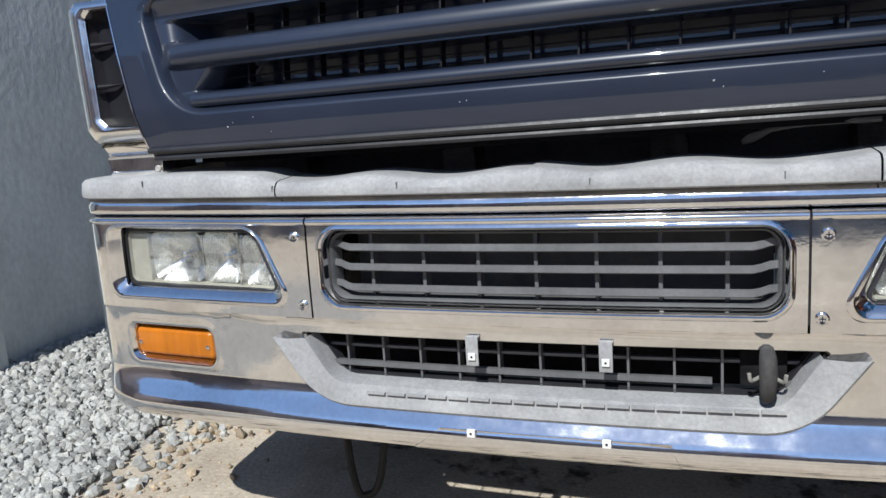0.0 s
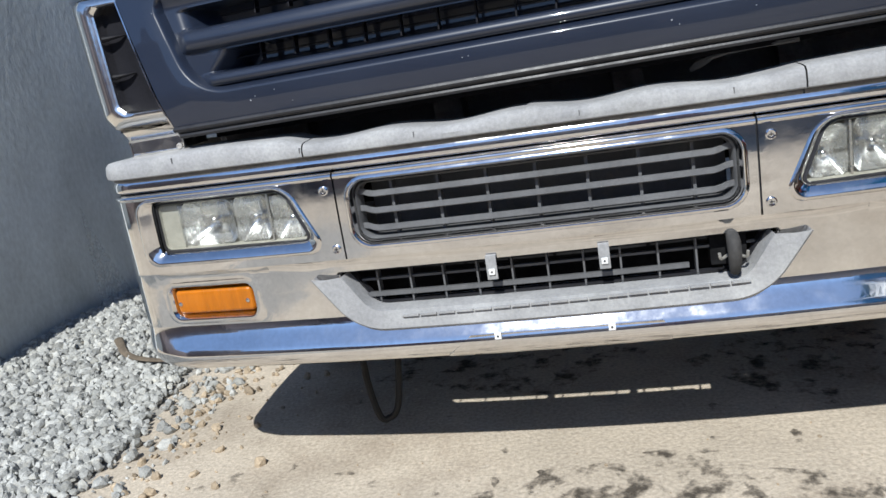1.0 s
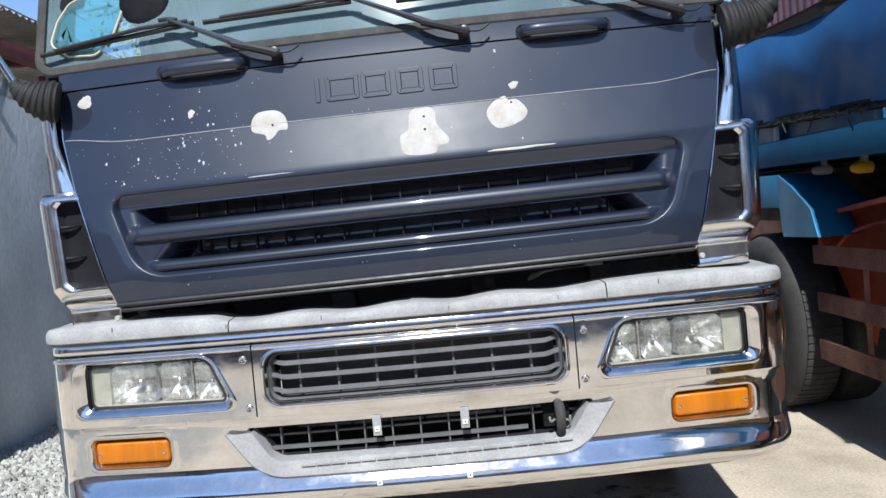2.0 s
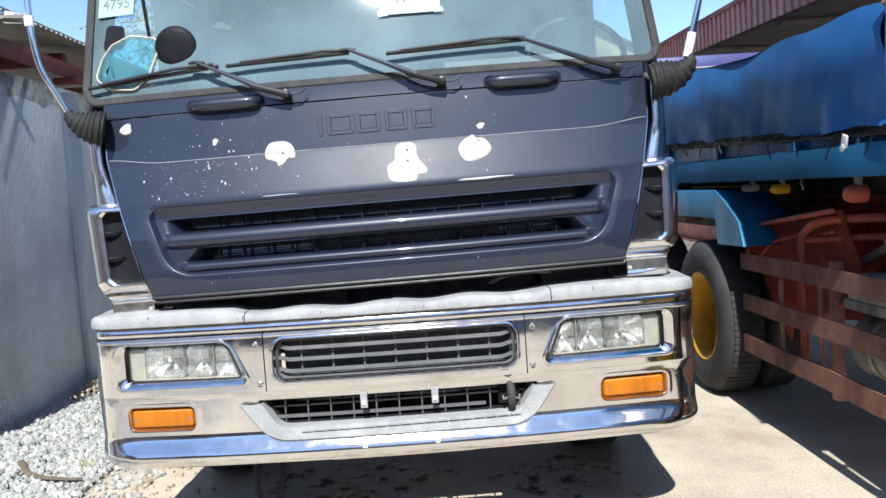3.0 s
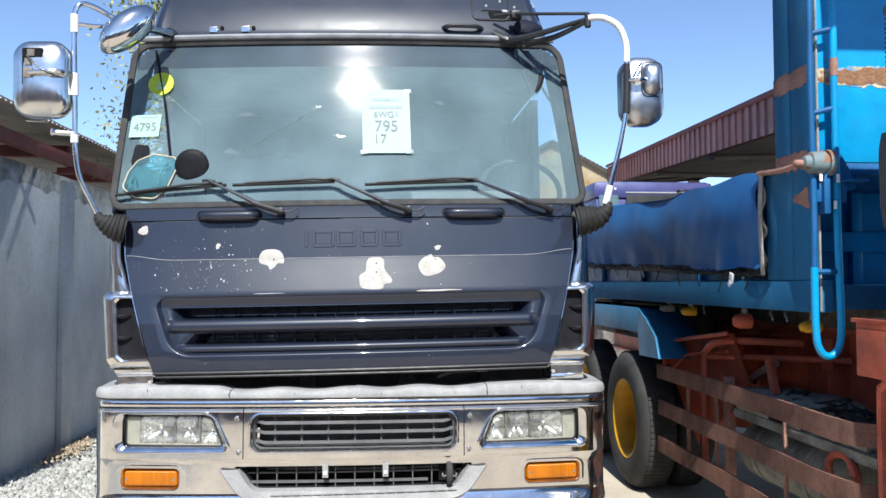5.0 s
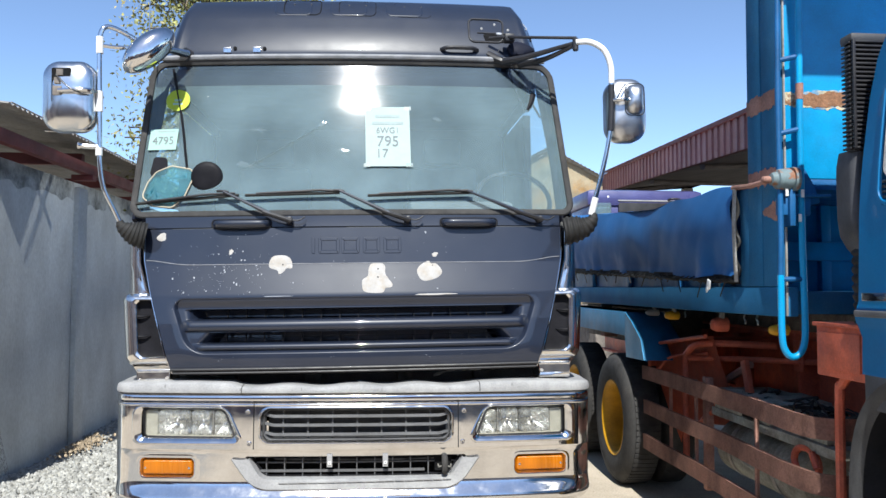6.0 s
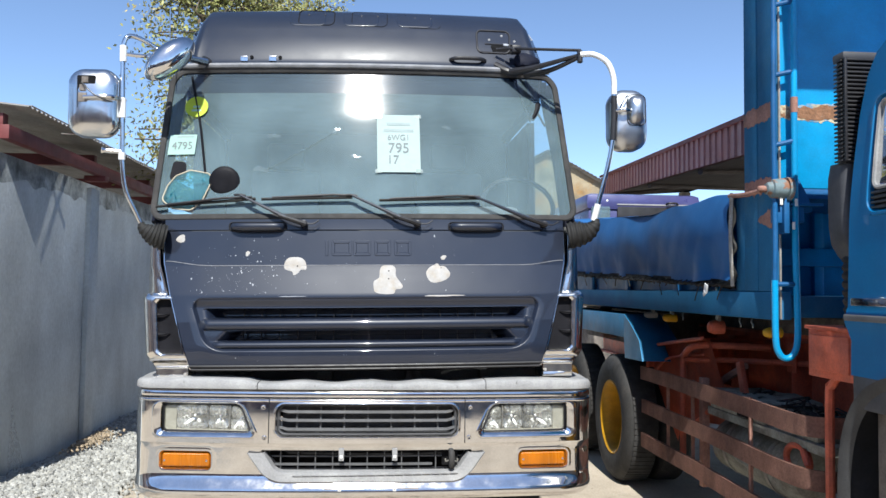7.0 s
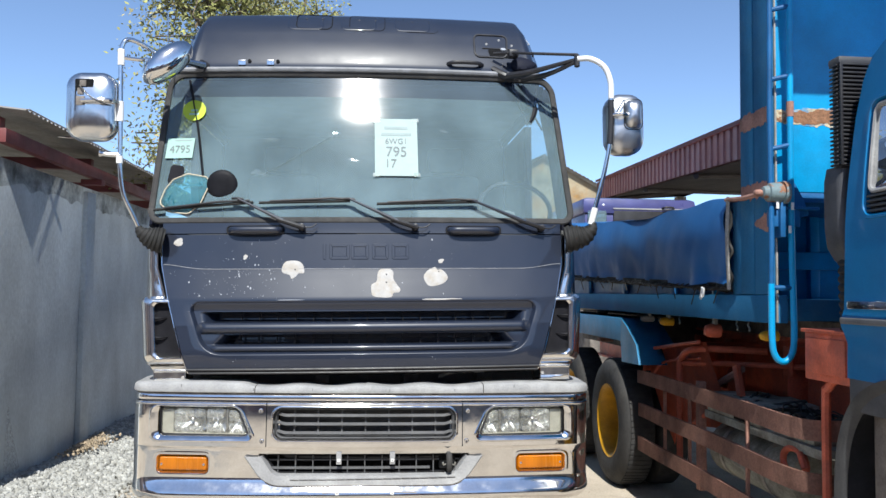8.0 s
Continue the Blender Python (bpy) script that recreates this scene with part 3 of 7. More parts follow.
for s in (-0.145, 0.150):
    c = on_bumper(s, 0.508, 0.006)
    tab = part("plate_clip", box(c + Vector((-0.009, -0.003, -0.009)), c + Vector((0.009, 0.004, 0.009)), 0.0015), WHITE, truck, "small square clip with a bolt hole")
    part("clip_hole", lathe([(-0.0042, 0.003), (-0.003, 0.003)], c, "y", 10), BLACK, tab)
for side in (-1, 1):
    place = (lambda sd: lambda s, z, d: on_bumper(sd * s, z, d))(side)
    lamp = part("indicator_lamp", rings([[place(*p, d) for p in inset(a_loop, i)] for i, d in ((0.0, -0.028), (0.002, -0.016), (0.005, -0.010), (0.009, -0.008), (0.0125, -0.007))], cap_last=True), AMBER, truck, "amber indicator lens with two screws")
    for s in (0.872, 1.102):
        c = place(s, 0.648, -0.007)
        part("lens_screw", lathe([(0.0, 0.006), (-0.003, 0.006), (-0.004, 0.004), (-0.004, 0.001)], c, "y", 12), POLISHED, lamp)

# grey moulding round the lower opening, with stepped tread marks
m_out = rounded([(-0.535, 0.538), (0.535, 0.538), (0.655, 0.704), (-0.655, 0.704)], [0.17, 0.17, 0.002, 0.002], 10, 20)
m_in = rounded([(-0.490, 0.594), (0.490, 0.594), (0.566, 0.706), (-0.566, 0.706)], [0.07, 0.07, 0.002, 0.002], 10, 20)


def on_mould(s, z, d):
    x, y, nx, ny = plan(s)
    return Vector((x + nx * d, y + ny * d, z))


order = list(range(101, 120)) + list(range(0, 60))  # down one side, along the foot and up the other
layers = [(m_out, -0.005), (inset(m_out, 0.002), 0.012), (inset(m_out, 0.008), 0.018), (mixed_loop(m_out, m_in, 0.5), 0.014), (m_in, 0.006), (inset(m_in, 0.003), -0.03), (inset(m_in, 0.004), -0.06)]
part("bumper_moulding", sheet(lambda i, k: on_mould(*layers[k][0][i], layers[k][1]), order, list(range(7))), PAD, truck, "weathered grey plastic moulding round the lower grille")
for i in range(18):
    s = -0.40 + i * 0.05
    part("tread_bar", rings([[on_mould(*p, d) for p in ((s, 0.577 + 0.0006 * i), (s + 0.046, 0.577 + 0.0006 * i), (s + 0.046, 0.5815 + 0.0006 * i), (s, 0.5815 + 0.0006 * i))] for d in (0.008, 0.0195)], cap_last=True), PAD, truck)

# upper grille of the bumper: three blades with bent ends, and uprights behind
upper = part("upper_grille", rings([[on_bumper(*p, d) for p in inset(g_loop, i)] for i, d in ((0.009, -0.03), (0.012, -0.024), (0.016, -0.03), (0.019, -0.07))]), SLAT, truck, "dark grey plastic grille with three blades")
for z in (0.914, 0.868, 0.820):
    def blade(s, k, z=z):
        dz, d = [(0.0085, -0.027), (0.0075, -0.023), (-0.006, -0.021), (-0.0085, -0.024), (-0.007, -0.034), (0.005, -0.036), (0.0085, -0.027)][k]
        bend = 0.016 * ease((abs(s) - 0.435) / 0.045)
        return on_bumper(s, z + dz + bend * 0.45, d - bend)
    part("blade", sheet(blade, span(-0.484, 0.484, 60), list(range(7))), SLAT, upper)
for i in range(7):
    s = -0.39 + i * 0.13
    part("upright", rings([[on_bumper(*p, d) for p in ((s - 0.004, 0.788), (s + 0.004, 0.788), (s + 0.004, 0.955), (s - 0.004, 0.955))] for d in (-0.075, -0.045)], True, True), SLAT, upper)
# Dark sheet added behind the blades, its colour standing in for shade.
part("grille_back", rings([[on_bumper(*p, -0.17) for p in rounded([(-0.49, 0.77), (0.49, 0.77), (0.49, 0.965), (-0.49, 0.965)], 0.01, 3, 10)], [on_bumper(*p, -0.18) for p in rounded([(-0.49, 0.77), (0.49, 0.77), (0.49, 0.965), (-0.49, 0.965)], 0.01, 3, 10)]], True, True), DUCT, upper)

# lower grille: grid of thin bars
lower = part("lower_grille", rings([[on_mould(*p, d) for p in inset(m_in, i)] for i, d in ((0.004, -0.05), (0.010, -0.046), (0.012, -0.07))]), BLACK, truck, "black plastic lower grille grid")
for z, d, th, dp, cuts in ((0.668, -0.058, 0.0032, 0.012, ((-1, 1),)), (0.628, -0.042, 0.006, 0.012, ((-1, 0.36), (0.50, 1)))):
    w = 0.49 + (z - 0.594) * 0.62
    for a, b in cuts:
        part("grille_bar", sheet(lambda s, k: on_mould(s, z + th * (1, 1, -1, -1, 1)[k], d + (-dp, 0.0, 0.0, -dp, -dp)[k]), span(max(a, -w), min(b, w), 20), list(range(5))), SLAT, lower)
for i in range(11):
    s = -0.475 + i * 0.095
    top = 0.70
    part("grille_upright", rings([[on_mould(*p, d) for p in ((s - 0.0025, 0.594), (s + 0.0025, 0.594), (s + 0.0025, top), (s - 0.0025, top))] for d in (-0.075, -0.047)], True, True), SLAT, lower)
for s in (-0.140, 0.150):
    c = on_mould(s, 0.698, 0.0)
    br = part("plate_bracket", joined(box(c + Vector((-0.014, -0.006, -0.042)), c + Vector((0.014, -0.002, 0.024)), 0.001), box(c + Vector((-0.014, -0.004, 0.018)), c + Vector((0.014, 0.05, 0.022)), 0.001)), PAD, truck, "bent metal bracket for a number plate")
    part("bracket_clip", box(c + Vector((-0.008, -0.011, -0.028)), c + Vector((0.008, -0.006, -0.012)), 0.001), WHITE, br)
    part("clip_hole", lathe([(-0.0118, 0.0028), (-0.010, 0.0028)], c + Vector((0, 0, -0.020)), "y", 10), BLACK, br)
# Added near-black sheet: the enclosed shade seen through the lower grille.
part("lower_grille_backing", rings([[on_mould(*p, d) for p in rounded([(-0.60, 0.565), (0.60, 0.565), (0.62, 0.735), (-0.62, 0.735)], 0.02, 4, 12)] for d in (-0.20, -0.21)], True, True), RECESS_BLACK, lower, "added near-black sheet that paints shade behind the lower grille")
# towing hook
hk = on_mould(0.462, 0.662, 0.0)
hook = part("tow_hook", tube([hk + Vector(v) for v in ((0, 0.14, 0.035), (0, 0.02, 0.042), (0, -0.014, 0.034), (0, -0.026, 0.0), (0, -0.014, -0.038), (0, 0.01, -0.048))], lambda t: 0.011 + 0.006 * math.sin(math.pi * t), 10, 6), TYRE, truck, "worn steel towing hook")
part("hook_mount", box(hk + Vector((-0.05, 0.05, -0.045)), hk + Vector((0.04, 0.10, 0.05)), 0.006), RECESS_BLACK, hook)
for sd in (-1, 1):
    part("hook_pin", tube([hk + Vector(v) for v in ((sd * 0.012, 0.02, -0.012), (sd * 0.03, 0.0, -0.014), (sd * 0.034, -0.004, 0.002))], 0.004, 8), STEEL, hook)

# grey step pad on the bumper, in three lengths with a wavy rear edge
def pad_top(s):
    a = abs(s)
    side = 1.092 + 0.004 * math.sin(a * 9)
    mid = 1.076 + 0.007 * math.cos(s * 2 * math.pi / 0.34 + 0.4) * (0.6 + 0.4 * math.cos(s * 2)) + (0.005 if s > 0 else 0.0)
    return mid + (side - mid) * ease((a - 0.60) / 0.07) - 0.01 * ease((a - 1.22) / 0.2)


def pad_at(s, k):
    top = pad_top(s)
    z, d = [(1.036, 0.0), (1.040, 0.006), (1.052, 0.007), (top - 0.012, 0.003), (top - 0.003, -0.006), (top, -0.022), (top + 0.003, -0.07), (top + 0.002, -0.14), (1.04, -0.15), (1.036, 0.0)][k]
    x, y, nx, ny = plan(s)
    return Vector((x + nx * d, y + ny * d, z))


for a, b in ((-END, -0.602), (-0.598, 0.648), (0.652, END)):
    part("step_pad", sheet(pad_at, span(a, b, 110), list(range(10))), PAD, truck, "weathered grey rubbery step pad")
for i in range(6):
    s = -1.0 + i * 0.37 + 0.03 * math.sin(i * 2.3)
    z = pad_top(s) - 0.02
    part("pad_notch", rings([[on_mould(s + u, v, d) for u, v in ((0, z - 0.006), (0.0025, z - 0.006), (0.0025, z + 0.008), (0, z + 0.008))] for d in (0.0, 0.0076)], cap_last=True), SLAT, truck)

# ---- cab front ----
CAB_Z = [1.10, 1.16, 1.25, 1.40, 1.55, 1.66, 1.715, 1.80, 1.92, 2.0, 2.3, 2.6, 2.87, 2.93, 3.05, 3.2, 3.30, 3.345, 3.36]
CAB_Y = [-0.02, -0.035, -0.04, -0.02, 0.01, 0.045, 0.062, 0.078, 0.10, 0.12, 0.205, 0.295, 0.385, 0.375, 0.42, 0.50, 0.58, 0.68, 0.82]


RISE = ([1.10, 1.13, 1.15, 1.237, 1.382, 1.532, 1.717, 1.915, 2.0, 2.40, 2.872, 2.905, 3.175, 3.36],
        [1.125, 1.153, 1.172, 1.252, 1.397, 1.541, 1.724, 1.921, 2.006, 2.421, 2.915, 2.948, 3.232, 3.405])


def rise(z):
    """Heights on the nominal cab face to true ones: the face stands a little taller towards the roof."""
    return float(np.interp(z, *RISE))


def on_cab(x, z, d=0.0):
    y = float(np.interp(z, CAB_Z, CAB_Y)) + 0.055 * x * x + 0.10 * max(0.0, abs(x) - 0.9) ** 2
    return Vector((x, y - d, rise(z)))


def half(z):
    return float(np.interp(z, [1.10, 1.16, 1.285, 1.535, 1.735, 1.92, 2.0], [0.957, 0.978, 1.018, 1.088, 1.141, 1.151, 1.156]))


# front panel: upper sheet, then the sunk grille field
def panel_at(u, z):
    return on_cab(u * half(z), z)


rec = rounded([(-0.888, 1.237), (0.888, 1.237), (0.988, 1.532), (-0.988, 1.532)], [0.14, 0.14, 0.05, 0.05], 8, 24)
field = framed(rec, [(-half(1.15), 1.15), (half(1.15), 1.15), (half(1.57), 1.57), (-half(1.57), 1.57)],
               [(-0.004, 0.0), (0.0, -0.001), (0.004, -0.005), (0.009, -0.014), (0.015, -0.024), (0.020, -0.034), (0.022, -0.045)], on_cab)
brow = sheet(panel_at, span(-1, 1, 61), span(1.57, 1.717, 12))
crown = sheet(panel_at, span(-1, 1, 61), span(1.717, 1.915, 14))
bead = sheet(lambda u, k: on_cab(u * half(1.717), (1.7148, 1.716, 1.7175, 1.719)[k] + 0.028 * ease((abs(u) - 0.72) / 0.28) ** 2, (0.0, 0.002, 0.002, 0.0)[k]), span(-1, 1, 81), list(range(4)))
skirt = sheet(panel_at, span(-1, 1, 61), [1.125, 1.13, 1.15])
returns = sheet(lambda k, u: on_cab(u * half(1.125), 1.125 + 0.002 * k, -0.06 * k), [0, 1], span(-1, 1, 41))
front = part("front_panel", joined(field, brow, crown, skirt, returns), NAVY, truck, "dark navy front panel with paint chips and a sunk grille")
part("panel_crease", bead, EDGE, front, "worn pale crease line")
part("panel_edge", joined(tube([on_cab(u * half(1.15), 1.150, 0.006) for u in span(-1, 1, 30)], 0.008, 8, 0), tube([on_cab(u * half(1.13), 1.130, 0.004) for u in span(-0.995, 0.995, 30)], 0.007, 8, 0)), BLACK, front, "dull rubber lip along the foot of the panel")


def grille_depth(x, z):
    """Depth of the sunk field: a sloping brow, two dark slots with scooped ends, and a rounded bar under each."""
    a = abs(x)
    d = -0.030 + 0.024 * ease((z - 1.478) / 0.054)
    for z0, z1, end in ((1.417, 1.470, 0.905), (1.291, 1.343, 0.845)):
        edge = min(ease((z - z0 + 0.003) / 0.006), ease((z1 - z + 0.003) / 0.006))
        reach = end - 0.05 * (z - z0) / (z1 - z0) * (1 if z0 < 1.3 else -0.2)
        d -= 0.110 * edge * ease((reach - a) / 0.105)
    for zc, tall, end in ((1.383, 0.031, 0.93), (1.271, 0.019, 0.87)):
        k = abs(z - zc) / tall
        if k < 1:
            d += 0.024 * math.sqrt(1 - k * k) * ease((end - a) / 0.05)
    return d


field_z = span(1.238, 1.534, 86)
part("grille_field", sheet(lambda u, z: on_cab(u * float(np.interp(z, [1.237, 1.532], [0.880, 0.980])), z, grille_depth(u * float(np.interp(z, [1.237, 1.532], [0.880, 0.980])), z)), span(-1, 1, 221), field_z), NAVY, front, sharp=60)
mesh_part = part("grille_mesh", joined(*[sheet(lambda x, k: on_cab(x, z + (0.0015, 0.0015, -0.0015, -0.0015, 0.0015)[k], (-0.09, -0.075, -0.075, -0.09, -0.09)[k]), span(-0.80, 0.80, 30), list(range(5))) for z in (1.440, 1.318)]), RECESS_BLACK, front, "black mesh inside the grille slots")
for i in range(17):
    x = -0.80 + i * 0.10
    for z0, z1 in ((1.415, 1.472), (1.290, 1.345)):
        if abs(x) < (0.78 if z0 > 1.35 else 0.74):
            part("mesh_upright", rings([[on_cab(*p, d) for p in ((x - 0.0022, z0), (x + 0.0022, z0), (x + 0.0022, z1), (x - 0.0022, z1))] for d in (-0.10, -0.072)], True, True), VENT, mesh_part)
# Near-black block and backing sheet put the recess shade behind the slots.
part("radiator", box((-0.70, 0.22, 0.85), (0.70, 0.34, 1.02), 0.01), RECESS_BLACK, truck, "radiator block behind the grille, coloured near-black for shade")
part("slot_backing", sheet(lambda x, z: on_cab(x, z, -0.14), span(-0.93, 0.93, 20), [1.10, 1.58]), VENT, front)

# raised maker's mark, as plain embossed blocks
for i, (x0, x1) in enumerate(((-0.243, -0.225), (-0.207, -0.092), (-0.085, 0.016), (0.034, 0.128), (0.146, 0.244))):
    c, r = [(x0, 1.770), (x1, 1.770), (x1, 1.860), (x0, 1.860)], min(0.012, (x1 - x0) * 0.3)
    lp = rounded(c, r, 4, 4)
    lo = [[on_cab(*p, d) for p in inset(lp, b)] for b, d in ((0.0, -0.001), (0.002, 0.004), (0.005, 0.004))]
    if i:
        lo += [[on_cab(*p, d) for p in inset(lp, b)] for b, d in ((0.016, 0.004), (0.019, 0.0005))]
    part("embossed_block", rings(lo, cap_last=True), NAVY, front)

# bare patches of filler and paint chips
def blob(cx, cz, rx, rz, seed, proud=0.0012, n=36, mat=FILLER, name="filler_patch", wob=0.16):
    rnd = random.Random(seed)
    ph = [rnd.uniform(0, 6.28) for _ in range(5)]
    pts = []
    for k in range(n):
        a = 2 * math.pi * k / n
        r = 1 + wob * math.sin(2 * a + ph[0]) + wob * 0.6 * math.sin(3 * a + ph[1]) + wob * 0.4 * math.sin(5 * a + ph[2]) + wob * 0.25 * math.sin(9 * a + ph[3])
        pts.append((cx + rx * r * math.cos(a), cz + rz * r * math.sin(a)))
    lo = [[on_cab(*p, d) for p in (mixed_loop(pts, [(cx, cz)] * n, t))] for t, d in ((0.0, 0.0004), (0.05, proud), (0.5, proud + 0.0006))]
    return rings(lo, cap_last=True)


def patch_shape(cx, cz, pts):
    """A filler patch from a few corner offsets in units of 2.5 mm."""
    line = curved([(cx + 0.0025 * u, 0, cz - 0.0025 * v) for u, v in pts], 4, True)
    pts2, n = [(p.x, p.z) for p in line], len(line)
    lo = [[on_cab(*p, d) for p in mixed_loop(pts2, [(cx, cz)] * n, t)] for t, d in ((0.0, 0.0004), (0.05, 0.0014), (0.5, 0.002))]
    return rings(lo, cap_last=True)


pt = part("filler_patch", patch_shape(-0.409, 1.716, ((-24, -5), (-17, -16), (-5, -19), (11, -18), (21, -11), (25, 0), (24, 10), (13, 10), (6, 18), (-3, 22), (-7, 14), (-23, 8))), FILLER, front, "bare white filler patch")
part("bolt_hole", lathe([(-0.0045, 0.0035), (-0.001, 0.0035)], on_cab(-0.409, 1.706), "y", 10), BLACK, pt)
pt = part("filler_patch", patch_shape(0.393, 1.665, ((-27, -2), (-20, -14), (-9, -21), (0, -24), (5, -18), (15, -18), (24, -9), (28, 1), (21, 11), (5, 18), (-12, 20), (-22, 13))), FILLER, front, "bare white filler patch")
part("bolt_hole", lathe([(-0.0045, 0.0035), (-0.001, 0.0035)], on_cab(0.40, 1.708), "y", 10), BLACK, pt)
patch = part("filler_patch", patch_shape(0.106, 1.632, ((-13, -30), (-3, -34), (12, -33), (19, -25), (19, -10), (27, 3), (34, 13), (31, 20), (19, 22), (14, 31), (-8, 32), (-27, 28), (-31, 15), (-30, 3), (-19, -5), (-17, -20))), FILLER, front, "bare white filler patch with two bolt holes")
for z in (1.685, 1.640):
    part("bolt_hole", lathe([(-0.0035, 0.0045), (-0.001, 0.0045)], on_cab(0.103, z), "y", 10), BLACK, patch)
for k, v in enumerate(((-1.055, 1.872, 0.022, 0.026), (-0.676, 1.785, 0.012, 0.014), (0.427, 1.760, 0.017, 0.012))):
    part("paint_chip", blob(*v, 21 + k), FILLER, front, "white paint chip")
rnd = random.Random(5)
chips = []
for _ in range(230):
    x, z = rnd.gauss(-0.72, 0.17), rnd.gauss(1.67, 0.09)
    if rnd.random() < 0.35:
        x, z = rnd.uniform(-0.98, 0.9), rnd.uniform(1.16, 1.90)
    if abs(x) > half(z) - 0.03 or z < 1.17 or z > 1.9 or (1.22 < z < 1.55 and abs(x) < 0.95):
        continue
    r = 0.0012 + 0.0036 * rnd.random() ** 5
    chips.append(blob(x, z, r, r * rnd.uniform(0.8, 1.6), rnd.random(), 0.0008, 7))
tagged(part("chip_specks", joined(*chips), CHIP, front), kind="stuff")
part("scraped_edge", blob(0.42, 1.541, 0.11, 0.0045, 31, 0.001), FILLER, front, "scraped bare edge above the grille")
part("scraped_edge", blob(-0.42, 1.541, 0.07, 0.002, 32, 0.001), CHIP, front)

# chrome corner trims with black louvred vents
for side in (-1, 1):
    def corner_at(z, k, side=side):
        w = half(z)
        x, d = [(w + 0.001, -0.09), (w + 0.002, 0.002), (w + 0.005, 0.006), (w + 0.010, 0.005), (w + 0.014, -0.004), (w + 0.022, -0.004), (w * 0.70 + 1.215 * 0.30, 0.004), (w * 0.45 + 1.215 * 0.55, 0.003), (w * 0.22 + 1.215 * 0.78, -0.008), (1.200, -0.026), (1.214, -0.044), (1.223, -0.066), (1.228, -0.09), (1.230, -0.13), (1.230, -0.5)][k]
        return Vector((side * x * 1.018, 0.150 + 0.05 * (z - 1.565) - d, z))
    part("corner_trim", sheet(corner_at, span(1.555, 1.955, 12), list(range(15))), TRIM, truck, "pitted chrome corner trim beside the front panel", sharp=50)
    # returned edge of the front panel, with a thin bright bead
    part("panel_return", sheet(lambda z, d: on_cab(side * (half(z) + 0.001), z, -d), span(1.125, 1.915, 20), [0.0, 0.012, 0.075]), NAVY, front)
    part("edge_bead", tube([on_cab(side * (half(z) + 0.003), z, -0.004) for z in span(1.13, 1.915, 24)], 0.0042, 6, 0), POLISHED, front)

    def face(x, z, d, side=side):
        y = float(np.interp(z, [1.13, 1.25, 1.55], [0.085, 0.088, 0.105]))
        return Vector((side * x * 1.022, y - d + 0.2 * max(0, x - 1.19), 1.5 + (z - 1.5) * 1.02))
    o = [(0.930, 1.196), (1.180, 1.196), (1.205, 1.235), (1.228, 1.553), (1.200, 1.572), (1.010, 1.570)]
    i2 = [(0.940, 1.245), (1.110, 1.247), (1.130, 1.268), (1.142, 1.518), (1.126, 1.534), (1.015, 1.532)]
    out_l, in_l = rounded(o, [0.006, 0.03, 0.03, 0.03, 0.012, 0.006], 5, 6), rounded(i2, [0.004, 0.018, 0.014, 0.014, 0.014, 0.004], 5, 6)
    vent = part("corner_vent", rings([[face(*p, -0.30) for p in out_l], [face(*p, -0.035) for p in out_l], [face(*p, -0.012) for p in inset(out_l, 0.003)], [face(*p, 0.006) for p in inset(out_l, 0.010)], [face(*p, 0.018) for p in mixed_loop(out_l, in_l, 0.30)], [face(*p, 0.025) for p in mixed_loop(out_l, in_l, 0.50)],
                                      [face(*p, 0.029) for p in mixed_loop(out_l, in_l, 0.70)], [face(*p, 0.028) for p in mixed_loop(out_l, in_l, 0.86)], [face(*p, 0.022) for p in mixed_loop(out_l, in_l, 0.97)], [face(*p, 0.014) for p in in_l], [face(*p, -0.03) for p in inset(in_l, 0.002)]]), TRIM, truck, "chrome vent surround at the cab corner")
    part("vent_back", rings([[face(*p, -0.018) for p in in_l], [face(*p, -0.024) for p in in_l]], True, True), VENT, vent)
    for z in (1.347, 1.452):
        x9 = 1.134 + (z - 1.347) * 0.06
        part("vent_fin", tube([face(x9 - 0.058, z + 0.003, -0.014), face(x9 - 0.03, z + 0.001, 0.002), face(x9, z, 0.008)], lambda t: 0.003 + 0.009 * t, 8, 5, squash=(1, 0.7)), VENT, vent)
    lp = rounded([(0.935, 1.166), (1.150, 1.166), (1.176, 1.204), (0.935, 1.204)], 0.006, 4, 6)
    part("trim_neck", rings([[face(*p, -0.14) for p in lp], [face(*p, -0.016) for p in lp], [face(*p, -0.010) for p in inset(lp, 0.004)], [face(*p, -0.004) for p in inset(lp, 0.012)]], cap_last=True), TRIM, vent)
    lp = rounded([(0.972, 1.110), (1.142, 1.112), (1.146, 1.168), (0.968, 1.168)], 0.005, 4, 6)
    foot = part("trim_foot", rings([[face(*p, -0.14) for p in lp], [face(*p, -0.004) for p in lp], [face(*p, 0.003) for p in inset(lp, 0.003)], [face(*p, 0.002) for p in inset(lp, 0.006)], [face(*p, -0.001) for p in inset(lp, 0.008)]], cap_last=True), TRIM, truck, "chrome foot of the corner trim")
    part("foot_screw", lathe([(0.0, 0.009), (-0.004, 0.009), (-0.006, 0.006), (-0.004, 0.004), (-0.004, 0.001)], face(0.988, 1.130, 0.001), "y", 12), FILLER, foot)

